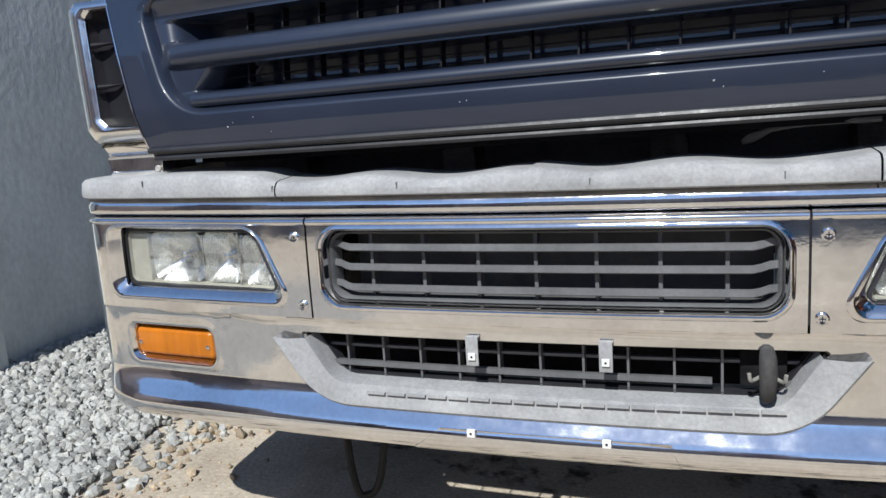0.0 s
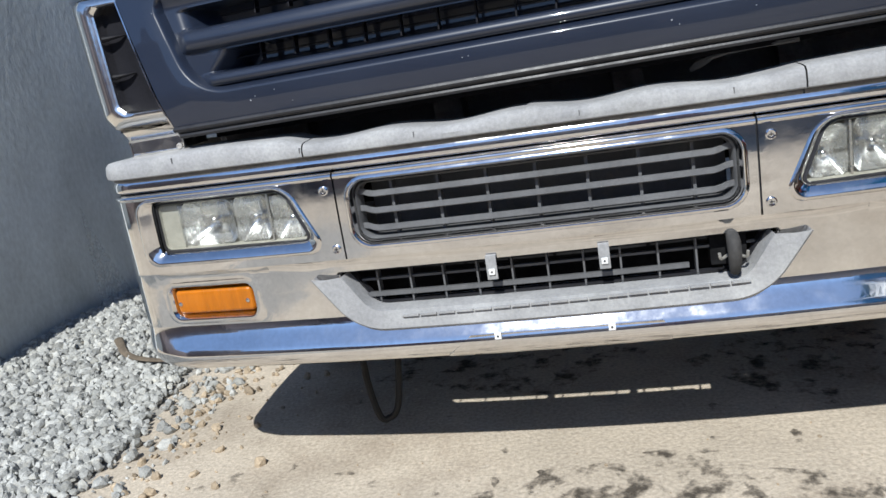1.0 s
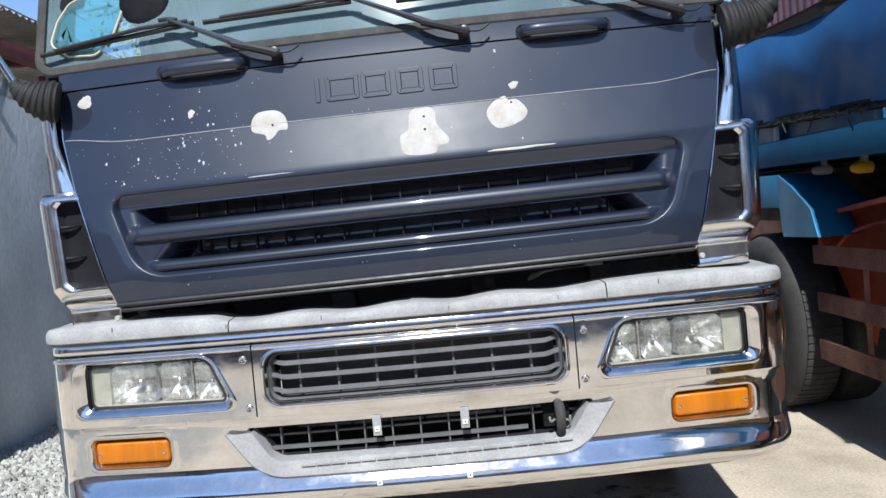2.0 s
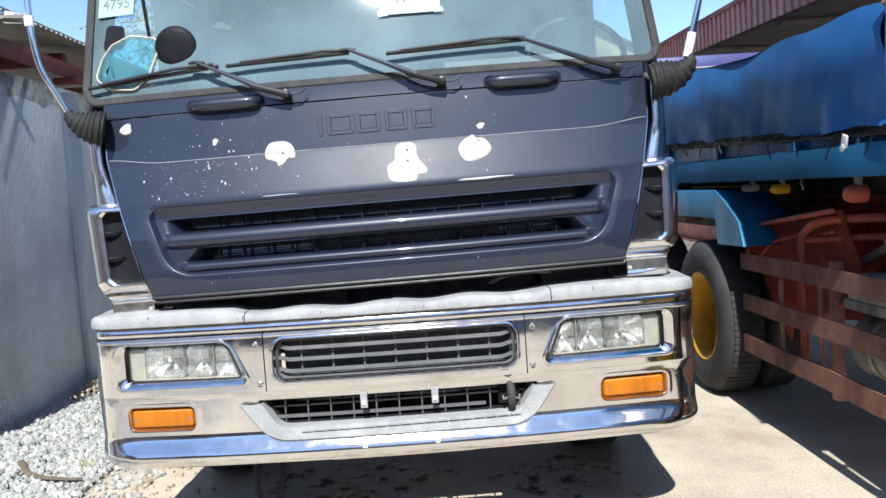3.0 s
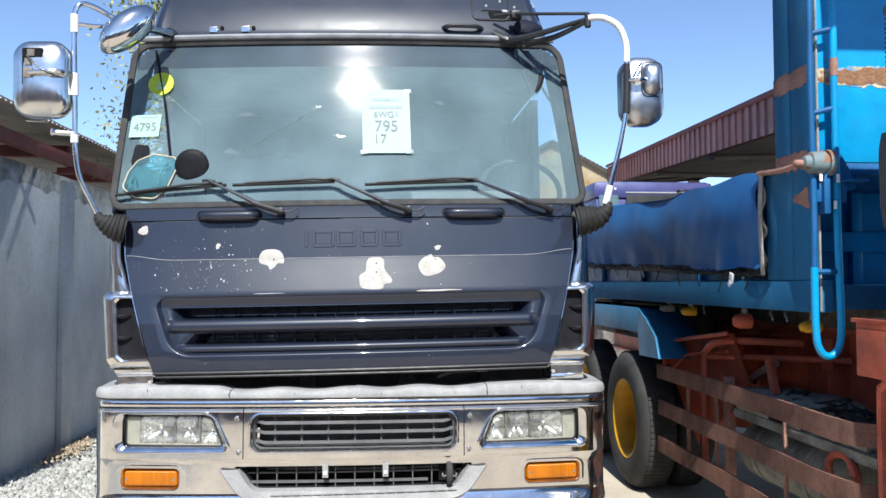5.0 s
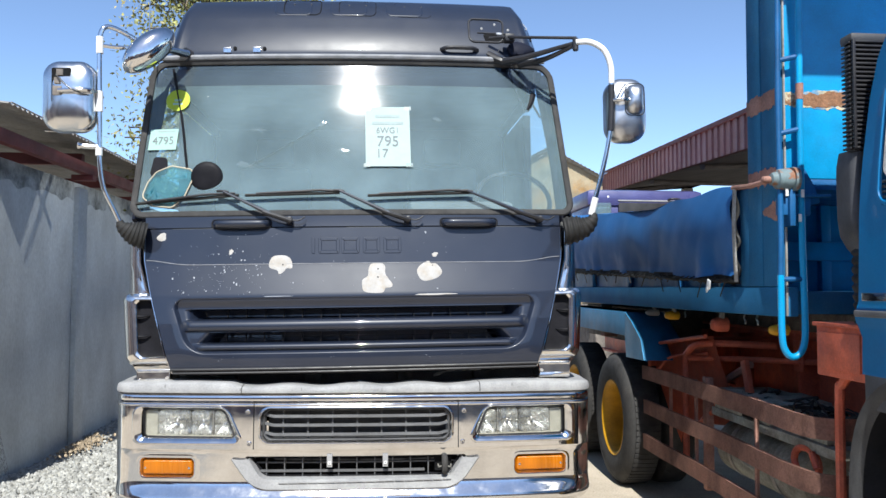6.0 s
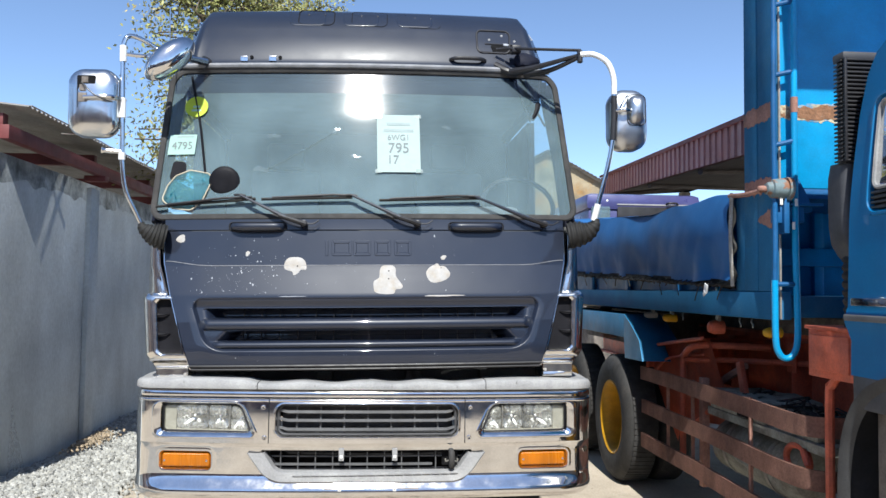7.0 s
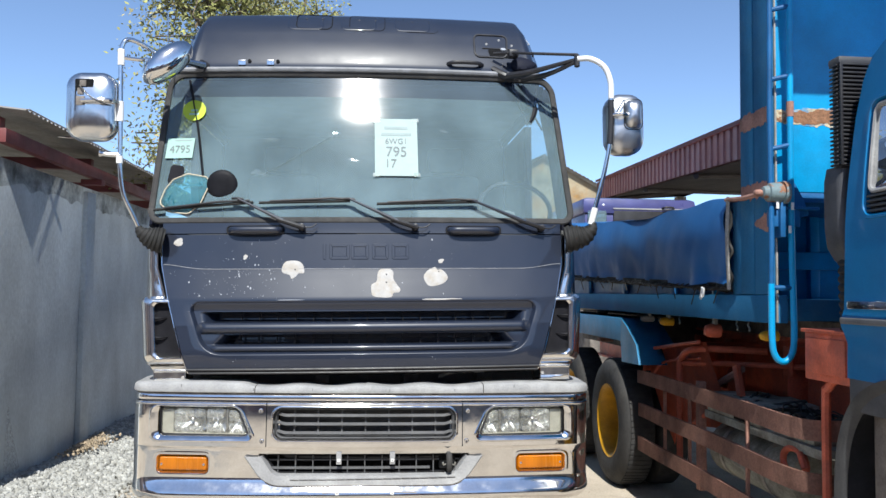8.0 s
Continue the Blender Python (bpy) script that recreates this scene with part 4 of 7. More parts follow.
# cowl with grab handles, wipers
part("cowl", joined(sheet(lambda u, k: on_cab(u * 1.150, (1.918, 1.922, 1.955, 1.985, 2.000, 2.004)[k], (-0.012, 0.0, 0.002, 0.006, 0.008, -0.03)[k]), span(-1, 1, 50), list(range(6)))), NAVY, truck, "dark cowl under the windscreen")
for side in (-1, 1):
    x0, x1 = 0.478, 0.768
    handle = part("grab_handle", tube([on_cab(side * x, 1.938, d) for x, d in ((x0, -0.01), (x0 + 0.012, 0.028), (x0 + 0.05, 0.045), ((x0 + x1) / 2, 0.048), (x1 - 0.05, 0.045), (x1 - 0.012, 0.028), (x1, -0.01))], 0.020, 10, 5, squash=(0.7, 1.0)), NAVY, truck, "dark glossy grab handle on the cowl")
    lp = rounded([(side * (x0 - 0.02), 1.912), (side * (x1 + 0.02), 1.912), (side * (x1 + 0.02), 1.968), (side * (x0 - 0.02), 1.968)], 0.024, 5, 8)
    part("handle_recess", rings([[on_cab(*p, d) for p in inset(lp, b)] for b, d in ((0.0, 0.004), (0.003, 0.008), (0.008, 0.004), (0.012, -0.006))], cap_last=True), BLACK, handle)
for px, ex, ez, b0, b1, z0, z1 in ((-0.362, -0.725, 2.112, -1.206, -0.64, 2.058, 2.096), (0.281, -0.092, 2.110, -0.606, -0.090, 2.094, 2.104), (1.026, 0.618, 2.108, 0.063, 0.65, 2.088, 2.104)):
    wiper = part("wiper", tube([on_cab(px + 0.01, 1.950, 0.045), on_cab(px - 0.05, 1.970, 0.056), on_cab(px - 0.14, 2.000, 0.057)], lambda t: 0.022 - 0.004 * t, 8, 4, squash=(1, 0.7)), BLACK, truck, "black windscreen wiper")
    part("wiper_arm", tube([on_cab(px - 0.10, 1.988, 0.058), on_cab(ex, ez + 0.004, 0.046)], lambda t: 0.0185 - 0.009 * t, 8, 0, squash=(1, 0.7)), NAVY, wiper)
    part("arm_hook", tube([on_cab(ex + 0.03, ez, 0.047), on_cab(ex, ez + 0.006, 0.045), on_cab(ex - 0.035, ez + 0.006, 0.042)], 0.0075, 6, 3), BLACK, wiper)
    part("wiper_blade", tube([on_cab(b0, z0, 0.030), on_cab(b1, z1, 0.030)], 0.009, 6, 0), RUBBER, wiper)
    part("blade_bow", tube([on_cab(b0 + 0.06, z0 + 0.008, 0.034), on_cab(ex - 0.10, z0 + (z1 - z0) * (ex - 0.1 - b0) / (b1 - b0) + 0.016, 0.042), on_cab(b1 - 0.02, z1 + 0.010, 0.034)], 0.0075, 6, 0), BLACK, wiper)
    part("wiper_cap", lathe([(-0.062, 0.006), (-0.058, 0.018), (-0.04, 0.02), (0.0, 0.02)], on_cab(px, 1.955), "y", 14), BLACK, wiper)
    part("washer_pipe", tube([on_cab(px, 1.955, 0.05), on_cab(px + 0.05, 1.952, 0.05), on_cab(px + 0.085, 1.972, 0.045)], 0.004, 6, 4), BLACK, wiper)

# windscreen in its rubber frame
ws = rounded([(-1.222, 2.006), (1.222, 2.006), (1.166, 2.872), (-1.166, 2.872)], [0.05, 0.05, 0.09, 0.09], 8, 20)
glass = part("windscreen", sheet(lambda u, z: on_cab(u * float(np.interp(z, [2.0, 2.87], [1.222, 1.166])), z, -0.008), span(-1, 1, 41), span(2.006, 2.872, 25)), GLASS, truck, "dusty green-tinted windscreen with painted haze")
glass.visible_shadow = False
part("windscreen_rubber", rings([[on_cab(*p, d) for p in inset(ws, b)] for b, d in ((-0.026, -0.02), (-0.026, 0.004), (-0.018, 0.011), (-0.004, 0.011), (0.008, 0.004), (0.011, -0.012))]), TYRE, truck, "weathered black windscreen rubber")
part("sunshade_band", sheet(lambda u, z: on_cab(u * 1.160, z, -0.004), span(-1, 1, 31), span(2.735, 2.868, 5)), SHADE, truck, "dark tinted band at the top of the windscreen").visible_shadow = False
rim_t = tube([on_cab(x, 2.905, 0.010) for x in span(-1.14, 1.14, 40)], 0.016, 8, 0, squash=(1, 1))
part("screen_moulding", rim_t, EDGE, truck)

def blob_at(cx, cz, rx, rz):
    return rings([[on_cab(cx + rx * t * math.cos(a) * (1 + 0.2 * math.sin(3 * a)), cz + rz * t * math.sin(a), d) for a in [2 * math.pi * k / 16 for k in range(16)]] for t, d in ((1.0, 0.006), (0.6, 0.012))], cap_last=True)


# roof visor with rounded ends
def roof_w(z):
    return float(np.interp(z, [2.90, 3.0, 3.20, 3.32, 3.36], [1.160, 1.150, 1.110, 1.065, 1.015]))


def visor_at(u, z):
    w = roof_w(z)
    a = abs(u)
    x = w * min(1.0, a * 1.06) if a < 0.94 else w * (0.9964 + 0.0036 * (a - 0.94) / 0.06)
    y = on_cab(math.copysign(min(x, 1.0), u), z).y + (0.20 * ease((a - 0.86) / 0.08) + 1.0 * max(0.0, a - 0.94))
    return Vector((math.copysign(x, u), y, rise(z)))


visor = part("roof_visor", sheet(visor_at, span(-1.12, 1.12, 113), [2.915, 2.92, 2.95, 3.0, 3.05, 3.1, 3.15, 3.2, 3.25, 3.30, 3.325, 3.345, 3.355, 3.36]), NAVY, truck, "dark navy roof visor of the cab", sharp=50)
for x0, x1 in ((-0.480, -0.258), (-0.148, 0.074), (0.190, 0.412)):
    lp = rounded([(x0, 3.175), (x1, 3.175), (x1, 3.318), (x0, 3.318)], 0.035, 5, 5)
    pl = part("visor_plate", rings([[on_cab(*p, d) for p in inset(lp, b)] for b, d in ((-0.003, -0.002), (0.0, 0.001), (0.004, 0.003), (0.010, 0.0035))], cap_last=True), NAVY, visor)
    part("plate_gap", tube([on_cab(*p, -0.001) for p in lp], 0.0032, 6, 0, closed=True), RECESS_BLACK, pl)
    for x in (x0 + 0.06, x1 - 0.06):
        part("rivet", lathe([(-0.006, 0.003), (-0.005, 0.005), (0, 0.005)], on_cab(x, 3.265), "y", 8), BLACK, pl)
for x in (-0.745, -0.573):
    c = on_cab(x, 2.944)
    sk = part("lamp_socket", rings([[c + Vector((u, -d, v)) for u, v in inset(rounded([(-0.021, -0.017), (0.021, -0.017), (0.021, 0.017), (-0.021, 0.017)], 0.004, 3, 2), b)] for b, d in ((0.0, 0.0), (0.0, 0.010), (0.004, 0.011), (0.005, 0.004))], cap_last=True), POLISHED, visor, "small open metal socket")
    part("socket_core", lathe([(-0.010, 0.004), (-0.008, 0.011), (0, 0.011)], c, "y", 12), RECESS_BLACK, sk)
part("visor_handle", tube([on_cab(x, z, d) for x, z, d in ((0.512, 2.958, 0.0), (0.545, 2.960, 0.035), (0.62, 2.961, 0.04), (0.695, 2.960, 0.035), (0.730, 2.958, 0.0))], 0.013, 8, 4), BLACK, visor, "black grab handle")
lp = rounded([(0.684, 3.015), (0.892, 3.015), (0.910, 3.175), (0.690, 3.175)], 0.035, 5, 5)
hatch = part("hatch_frame", rings([[on_cab(*p, d) for p in inset(lp, b)] for b, d in ((-0.004, 0.002), (-0.002, 0.008), (0.004, 0.008), (0.008, 0.003))]), BLACK, visor, "open hatch for a missing marker lamp")
part("hatch_hole", rings([[on_cab(*p, d) for p in rounded([(0.74, 3.03), (0.858, 3.03), (0.866, 3.085), (0.722, 3.085)], 0.012, 4, 4)] for d in (0.002, 0.006)], cap_last=True), RECESS_BLACK, hatch)
part("hatch_flap", tube([on_cab(0.69, 3.088, 0.006), on_cab(0.80, 3.089, 0.006), on_cab(0.905, 3.090, 0.006)], 0.004, 6, 3), BLACK, hatch)
part("hatch_tear", blob_at(0.825, 3.088, 0.022, 0.010), CHIP, hatch, "bright torn metal edge")
for x, z in ((0.718, 3.118), (0.800, 3.152), (0.882, 3.118)):
    part("rivet", lathe([(-0.008, 0.004), (-0.007, 0.008), (0, 0.008)], on_cab(x, z), "y", 8), PAD, hatch)

# chipped edges of the roof
for k, (u, z, a, b2) in enumerate(((-0.945, 3.27, 0.010, 0.03), (-0.95, 3.20, 0.006, 0.02), (0.935, 3.30, 0.012, 0.02), (0.945, 3.22, 0.008, 0.03), (0.95, 3.12, 0.006, 0.02), (-0.9, 3.325, 0.02, 0.006))):
    part("roof_chip", sheet(lambda p, q: visor_at(u + 0.012 * p, z + b2 * q + 0.004 * p) + Vector((math.copysign(0.002, u), -0.002, 0.0015)), span(-1, 1, 5), span(-1, 1, 5)), CHIP, visor, "bare chipped edge")
# ---- cab shell, with side windows ----
for side in (-1, 1):
    part("cab_side", joined(
        box((min(side * 1.20, side * 1.235), 0.32, 1.15), (max(side * 1.20, side * 1.235), 2.2, 2.02), 0.004),
        box((min(side * 1.12, side * 1.165), 0.80, 2.80), (max(side * 1.12, side * 1.165), 2.2, 3.0), 0.004),
        box((min(side * 1.17, side * 1.225), 1.28, 2.02), (max(side * 1.17, side * 1.225), 2.2, 2.80), 0.004)), NAVY_DULL, truck)
    part("door_pillar", tube([(side * 1.228, 0.36, 1.98), (side * 1.205, 0.47, 2.4), (side * 1.160, 0.62, 2.88)], 0.055, 8, 4, squash=(0.7, 1.1)), NAVY_DULL, truck, "cab pillar beside the windscreen")
    part("side_window", (turned if side > 0 else (lambda q: q))(sheet(lambda y, z: Vector((side * (1.205 - (z - 2.0) * 0.05), y + (z - 2.02) * 0.25 * (1 if y < 1 else 0), z)), span(0.38, 1.28, 6), [2.02, 2.80])), DOOR_GLASS, truck).visible_shadow = False
part("cab_roof", joined(rings([[Vector((x * w, y, z)) for x, z, w in ((-1, 2.95, 1.19), (1, 2.95, 1.19), (1, 3.15, 1.165), (1, 3.28, 1.12), (1, 3.34, 1.04), (-1, 3.34, 1.04), (-1, 3.28, 1.12), (-1, 3.15, 1.165))] for y in (0.95, 2.2)], True, True)), NAVY, truck)
part("cab_back", box((-1.2, 2.15, 1.15), (1.2, 2.2, 3.3), 0.01), NAVY, truck)
part("cab_lining", box((-1.15, 2.11, 1.30), (1.15, 2.14, 2.86), 0.01), CABIN, truck, "pale grey lining of the cab")
part("cab_floor", box((-1.2, 0.30, 1.16), (1.2, 2.2, 1.26), 0.01), BLACK, truck)
part("headlining", box((-1.14, 0.50, 2.86), (1.14, 2.15, 2.90), 0.01), CABIN, truck)
part("dashboard", joined(box((-1.17, 0.28, 1.60), (1.17, 0.72, 1.97), 0.05), box((0.28, 0.44, 1.95), (0.95, 0.72, 2.10), 0.05)), DASH, truck, "grey dashboard")
wheel_c = Vector((0.99, 0.72, 2.13))
tilt = Matrix.Rotation(radians(-35), 3, "X")
part("steering_wheel", tube([wheel_c + tilt @ Vector((0.235 * math.cos(a), 0, 0.235 * math.sin(a))) for a in [2 * math.pi * k / 40 for k in range(40)]], 0.016, 8, 0, closed=True), BLACK, truck, "black steering wheel")
for sx2 in (-0.62, 0.62):
    part("cab_seat", joined(box((sx2 - 0.27, 1.15, 1.70), (sx2 + 0.27, 1.65, 1.86), 0.05), box((sx2 - 0.26, 1.58, 1.80), (sx2 + 0.26, 1.76, 2.48), 0.06), box((sx2 - 0.14, 1.60, 2.50), (sx2 + 0.14, 1.72, 2.70), 0.05)), SEAT, truck, "dark cloth seat")
# things behind the glass
part("cab_fan", lathe([(-0.016, 0.02), (-0.014, 0.06), (-0.010, 0.078), (-0.002, 0.088), (0.006, 0.088)], on_cab(-0.826, 2.202), "y", 28), VENT, truck, "black round cab fan")
lp = rounded([(-1.113, 2.046), (-1.008, 2.036), (-0.945, 2.094), (-0.902, 2.196), (-0.910, 2.246), (-1.027, 2.268), (-1.110, 2.236), (-1.155, 2.178), (-1.183, 2.098)], [0.03, 0.04, 0.04, 0.02, 0.025, 0.04, 0.04, 0.04, 0.03], 4, 4)
part("dash_mirror", rings([[on_cab(*p, d) for p in inset(lp, b)] for b, d in ((0.0, -0.006), (0.004, 0.004), (0.02, 0.012), (0.05, 0.016))], cap_last=True), TEAL, truck, "pale teal curved plastic hood on the dashboard")
part("hood_rim", tube([on_cab(*p, 0.004) for p in lp], 0.004, 6, 0, closed=True), CANISTER, truck)
part("hanging_cord", tube([on_cab(-1.06, 2.84, 0.0), on_cab(-0.99, 2.55, 0.0), on_cab(-0.94, 2.25, 0.0)], 0.008, 6), VENT, truck)
# Mirror bracket's reflection in the windscreen, drawn as dark solid tubes.
part("rod_reflection", tube([on_cab(0.918, 2.86, -0.02), on_cab(0.96, 2.72, -0.02), on_cab(1.002, 2.585, -0.02)], 0.006, 6), VENT, truck)
part("rod_reflection", tube([on_cab(0.985, 2.86, -0.02), on_cab(1.015, 2.77, -0.02), on_cab(1.053, 2.69, -0.02), on_cab(1.090, 2.86, -0.02)], 0.010, 6), VENT, truck, "dark tubes that draw the bracket rods' reflection")
part("reflection_clump", tube([on_cab(1.060, 2.70, -0.02), on_cab(1.040, 2.64, -0.02), on_cab(1.015, 2.60, -0.02)], lambda t: 0.022 - 0.008 * t, 8), VENT, truck)
part("reflection_tail", tube([on_cab(1.045, 2.66, -0.02), on_cab(1.070, 2.61, -0.02), on_cab(1.095, 2.56, -0.02)], 0.007, 6), VENT, truck)


part("cab_mirror", rings([[on_cab(*p, d) for p in rounded([(-1.15, 2.21), (-1.05, 2.22), (-1.055, 2.315), (-1.13, 2.325)], 0.02, 4, 4)] for d in (-0.006, 0.002, 0.003)], cap_last=True), VENT, truck, "small dark inside mirror")


# stickers on the windscreen
def card(name, x, z, w, h, mat, label, skew=0.0):
    lp = [(x - w / 2, z - h / 2), (x + w / 2, z - h / 2), (x + w / 2, z + h / 2), (x - w / 2, z + h / 2)]
    lo = [[on_cab(px + skew * (pz - z), pz, d) for px, pz in lp] for d in (0.004, 0.0055)]
    return part(name, rings(lo, True, True), mat, truck, label)


TAPE = pane_material("clear_tape", (0.85, 0.92, 0.9), 0.15, 0.35, dust_haze_color=(0.55, 0.62, 0.6))
SMEAR = pane_material("glass_smear", (0.97, 0.98, 0.98), 0.07, 0.07, bump_scale=30, dust_haze_color=(0.50, 0.60, 0.63))
for k, (x, z, a, b2) in enumerate(((-0.55, 2.47, 0.035, 0.014), (-0.62, 2.27, 0.04, 0.016), (-0.19, 2.50, 0.022, 0.016), (-0.07, 2.345, 0.03, 0.012), (0.47, 2.53, 0.022, 0.012))):
    part("wiped_smear", blob(x, z, a, b2, 60 + k, 0.003, wob=0.3), SMEAR, truck, "dusty smear on the windscreen").visible_shadow = False
part("wiped_smear", tube([on_cab(-0.60, 2.26, 0.0), on_cab(-0.40, 2.37, 0.0), on_cab(-0.18, 2.50, 0.0)], 0.007, 6, 4, squash=(1, 0.3)), SMEAR, truck).visible_shadow = False
sheet_card = card("notice_sheet", 0.182, 2.428, 0.254, 0.345, PAPER, "white paper notice taped inside the windscreen")
for text, size, z in (("6WG1", 0.048, 2.462), ("795", 0.085, 2.398), ("17", 0.072, 2.328)):
    writing(text, size, (0.182 - (0.035 if text == "17" else 0), z), on_cab, INK if text != "6WG1" else GREY_INK, sheet_card)
for z, w in ((2.545, 0.14), (2.505, 0.18)):
    part("printed_line", rings([[on_cab(0.182 + u * w / 2, z + v * 0.008, d) for u, v in ((-1, -1), (1, -1), (1, 1), (-1, 1))] for d in (0.0055, 0.0065)], cap_last=True), PALE_INK, sheet_card)
for x, z, a in ((0.065, 2.592, 1), (0.300, 2.592, 1), (0.063, 2.262, 1), (0.302, 2.262, 1)):
    part("tape_strip", rings([[on_cab(x + u * 0.02, z + v * 0.012, d) for u, v in ((-1, -1), (1, -0.8), (0.9, 1), (-1, 0.9))] for d in (0.0056, 0.0062)], cap_last=True), TAPE, sheet_card)
tag_card = card("number_sticker", -1.085, 2.421, 0.160, 0.118, MINT, "pale green numbered sticker on the windscreen", 0.08)
writing("4795", 0.062, (-1.085, 2.413), on_cab, INK, tag_card)
part("printed_line", rings([[on_cab(-1.07 + u * 0.05, 2.468 + v * 0.003, d) for u, v in ((-1, -1), (1, -1), (1, 1), (-1, 1))] for d in (0.0055, 0.0065)], cap_last=True), PALE_INK, tag_card)
disc = [(-1.017 + 0.069 * math.cos(a), 2.650 + 0.063 * math.sin(a)) for a in [2 * math.pi * k / 36 for k in range(36)]]
yellow_card = part("round_sticker", rings([[on_cab(*p, d) for p in disc] for d in (0.004, 0.0055)], True, True), LIME, truck, "round lime-yellow sticker")
part("printed_line", joined(*[rings([[on_cab(-1.017 + u * w, z + 0.02 + v * 0.006, d) for u, v in ((-1, -1), (1, -1), (1, 1), (-1, 1))] for d in (0.0055, 0.0062)], cap_last=True) for z, w in ((2.63, 0.02), (2.608, 0.028))]), MINT, yellow_card)

# ---- mirrors ----
def chrome_box(cx, cy, cz, w, h, deep):
    lp = rounded([(cx - w / 2, cz - h / 2), (cx + w / 2, cz - h / 2), (cx + w / 2, cz + h / 2), (cx - w / 2, cz + h / 2)], [min(0.085, w * 0.38)] * 4, 8, 6)
    mid, n = [(cx, cz)] * len(lp), len(lp)
    return rings([[Vector((p[0], cy + d, p[1])) for p in mixed_loop(lp, mid, b)] for b, d in ((0.03, deep), (0.0, deep * 0.8), (0.0, 0.004), (0.03, -0.012), (0.09, -0.026), (0.2, -0.038), (0.4, -0.048), (0.65, -0.054), (0.9, -0.056))], True, True)


# kerb-side arm
arm = part("mirror_arm", tube([(-1.237, 0.10, 1.905), (-1.287, 0.08, 2.020), (-1.337, 0.06, 2.140), (-1.354, 0.05, 2.270), (-1.356, 0.05, 2.420), (-1.358, 0.05, 2.620), (-1.360, 0.05, 2.820), (-1.358, 0.05, 2.950), (-1.334, 0.06, 3.005), (-1.282, 0.09, 3.005), (-1.192, 0.16, 2.965)], 0.013, 10, 5), POLISHED, truck, "bent chrome mirror arm")
for z0, z1 in ((2.86, 2.95), (2.545, 2.655), (2.31, 2.35)):
    part("arm_sleeve", lathe([(z0, 0.0145), (z0, 0.0185), (z1, 0.0185), (z1, 0.0145)], (-1.358, 0.05, 0), "z", 14, False), WHITE, arm)
part("arm_boot", tube([(-1.262, 0.09, 1.962), (-1.248, 0.09, 1.935), (-1.215, 0.10, 1.910), (-1.180, 0.112, 1.895), (-1.135, 0.125, 1.884)], lambda t: 0.019 + 0.052 * ease(t * 1.1) ** 0.8 + 0.0035 * math.sin(t * 2 * math.pi * 8) * min(1, 2 * t), 18, 26), RUBBER, arm, "ribbed rubber boot")
part("arm_peg", tube([(-1.356, 0.05, 2.355), (-1.422, 0.04, 2.358), (-1.462, 0.03, 2.362)], lambda t: 0.013 + 0.005 * (t > 0.85), 8, 5), POLISHED, arm)
part("arm_stay", tube([(-1.362, 0.045, 2.645), (-1.400, -0.040, 2.642), (-1.535, -0.046, 2.636)], 0.0115, 8, 4), POLISHED, arm)
mirror = part("side_mirror", chrome_box(-1.507, 0.03, 2.622, 0.268, 0.378, 0.06), MIRROR_BACK, truck, "chrome-backed side mirror with an open adjuster")
part("mirror_adjuster", rings([[Vector((p[0], y, p[1])) for p in rounded([(-1.578, 2.580), (-1.492, 2.580), (-1.480, 2.762), (-1.578, 2.762)], 0.008, 3, 3)] for y in (0.0, -0.0205)], cap_last=True), RECESS_BLACK, mirror)
part("adjuster_block", joined(box((-1.570, -0.030, 2.615), (-1.524, -0.018, 2.665), 0.004), box((-1.562, -0.034, 2.675), (-1.532, -0.018, 2.710), 0.004), box((-1.552, -0.030, 2.720), (-1.517, -0.018, 2.755), 0.004)), VOID, mirror, "rusty beige adjuster blocks")
part("mirror_cable", tube([(-1.547, -0.045, 2.720), (-1.502, -0.06, 2.670), (-1.442, -0.055, 2.630), (-1.392, 0.0, 2.620)], 0.003, 6, 5), BLACK, mirror)
c = Vector((-1.122, 0.12, 2.905))
turn = Matrix.Rotation(radians(46), 3, "Y") @ Matrix.Rotation(radians(-14), 3, "X")
oval = part("look_down_mirror", rings([[c + turn @ Vector((0.080 * r * math.cos(a), y, 0.172 * r * math.sin(a))) for a in [2 * math.pi * k / 32 for k in range(32)]] for r, y in ((0.9, 0.05), (1.0, 0.035), (1.0, 0.0), (0.93, -0.03), (0.75, -0.055), (0.4, -0.07))], True, True), CHROME, truck, "oval chrome look-down mirror")
part("mirror_bracket", joined(tube([(-1.12, 0.20, 2.925), (-1.05, 0.30, 2.955), (-0.98, 0.40, 2.965)], lambda t: 0.018 + 0.016 * t, 10, 4, squash=(1, 0.7)), tube([(-1.358, 0.05, 2.905), (-1.272, 0.09, 2.905), (-1.192, 0.13, 2.920)], 0.011, 8, 4)), POLISHED, oval, "chrome bracket")
part("bracket_base", tube([(-0.99, 0.42, 2.965), (-0.955, 0.46, 2.97)], lambda t: 0.042 - 0.012 * t, 12, 3), BLACK, oval)
part("antenna", tube([(-1.162, 0.30, 2.940), (-1.167, 0.32, 3.270)], 0.003, 6, 0), POLISHED, truck, "thin aerial")

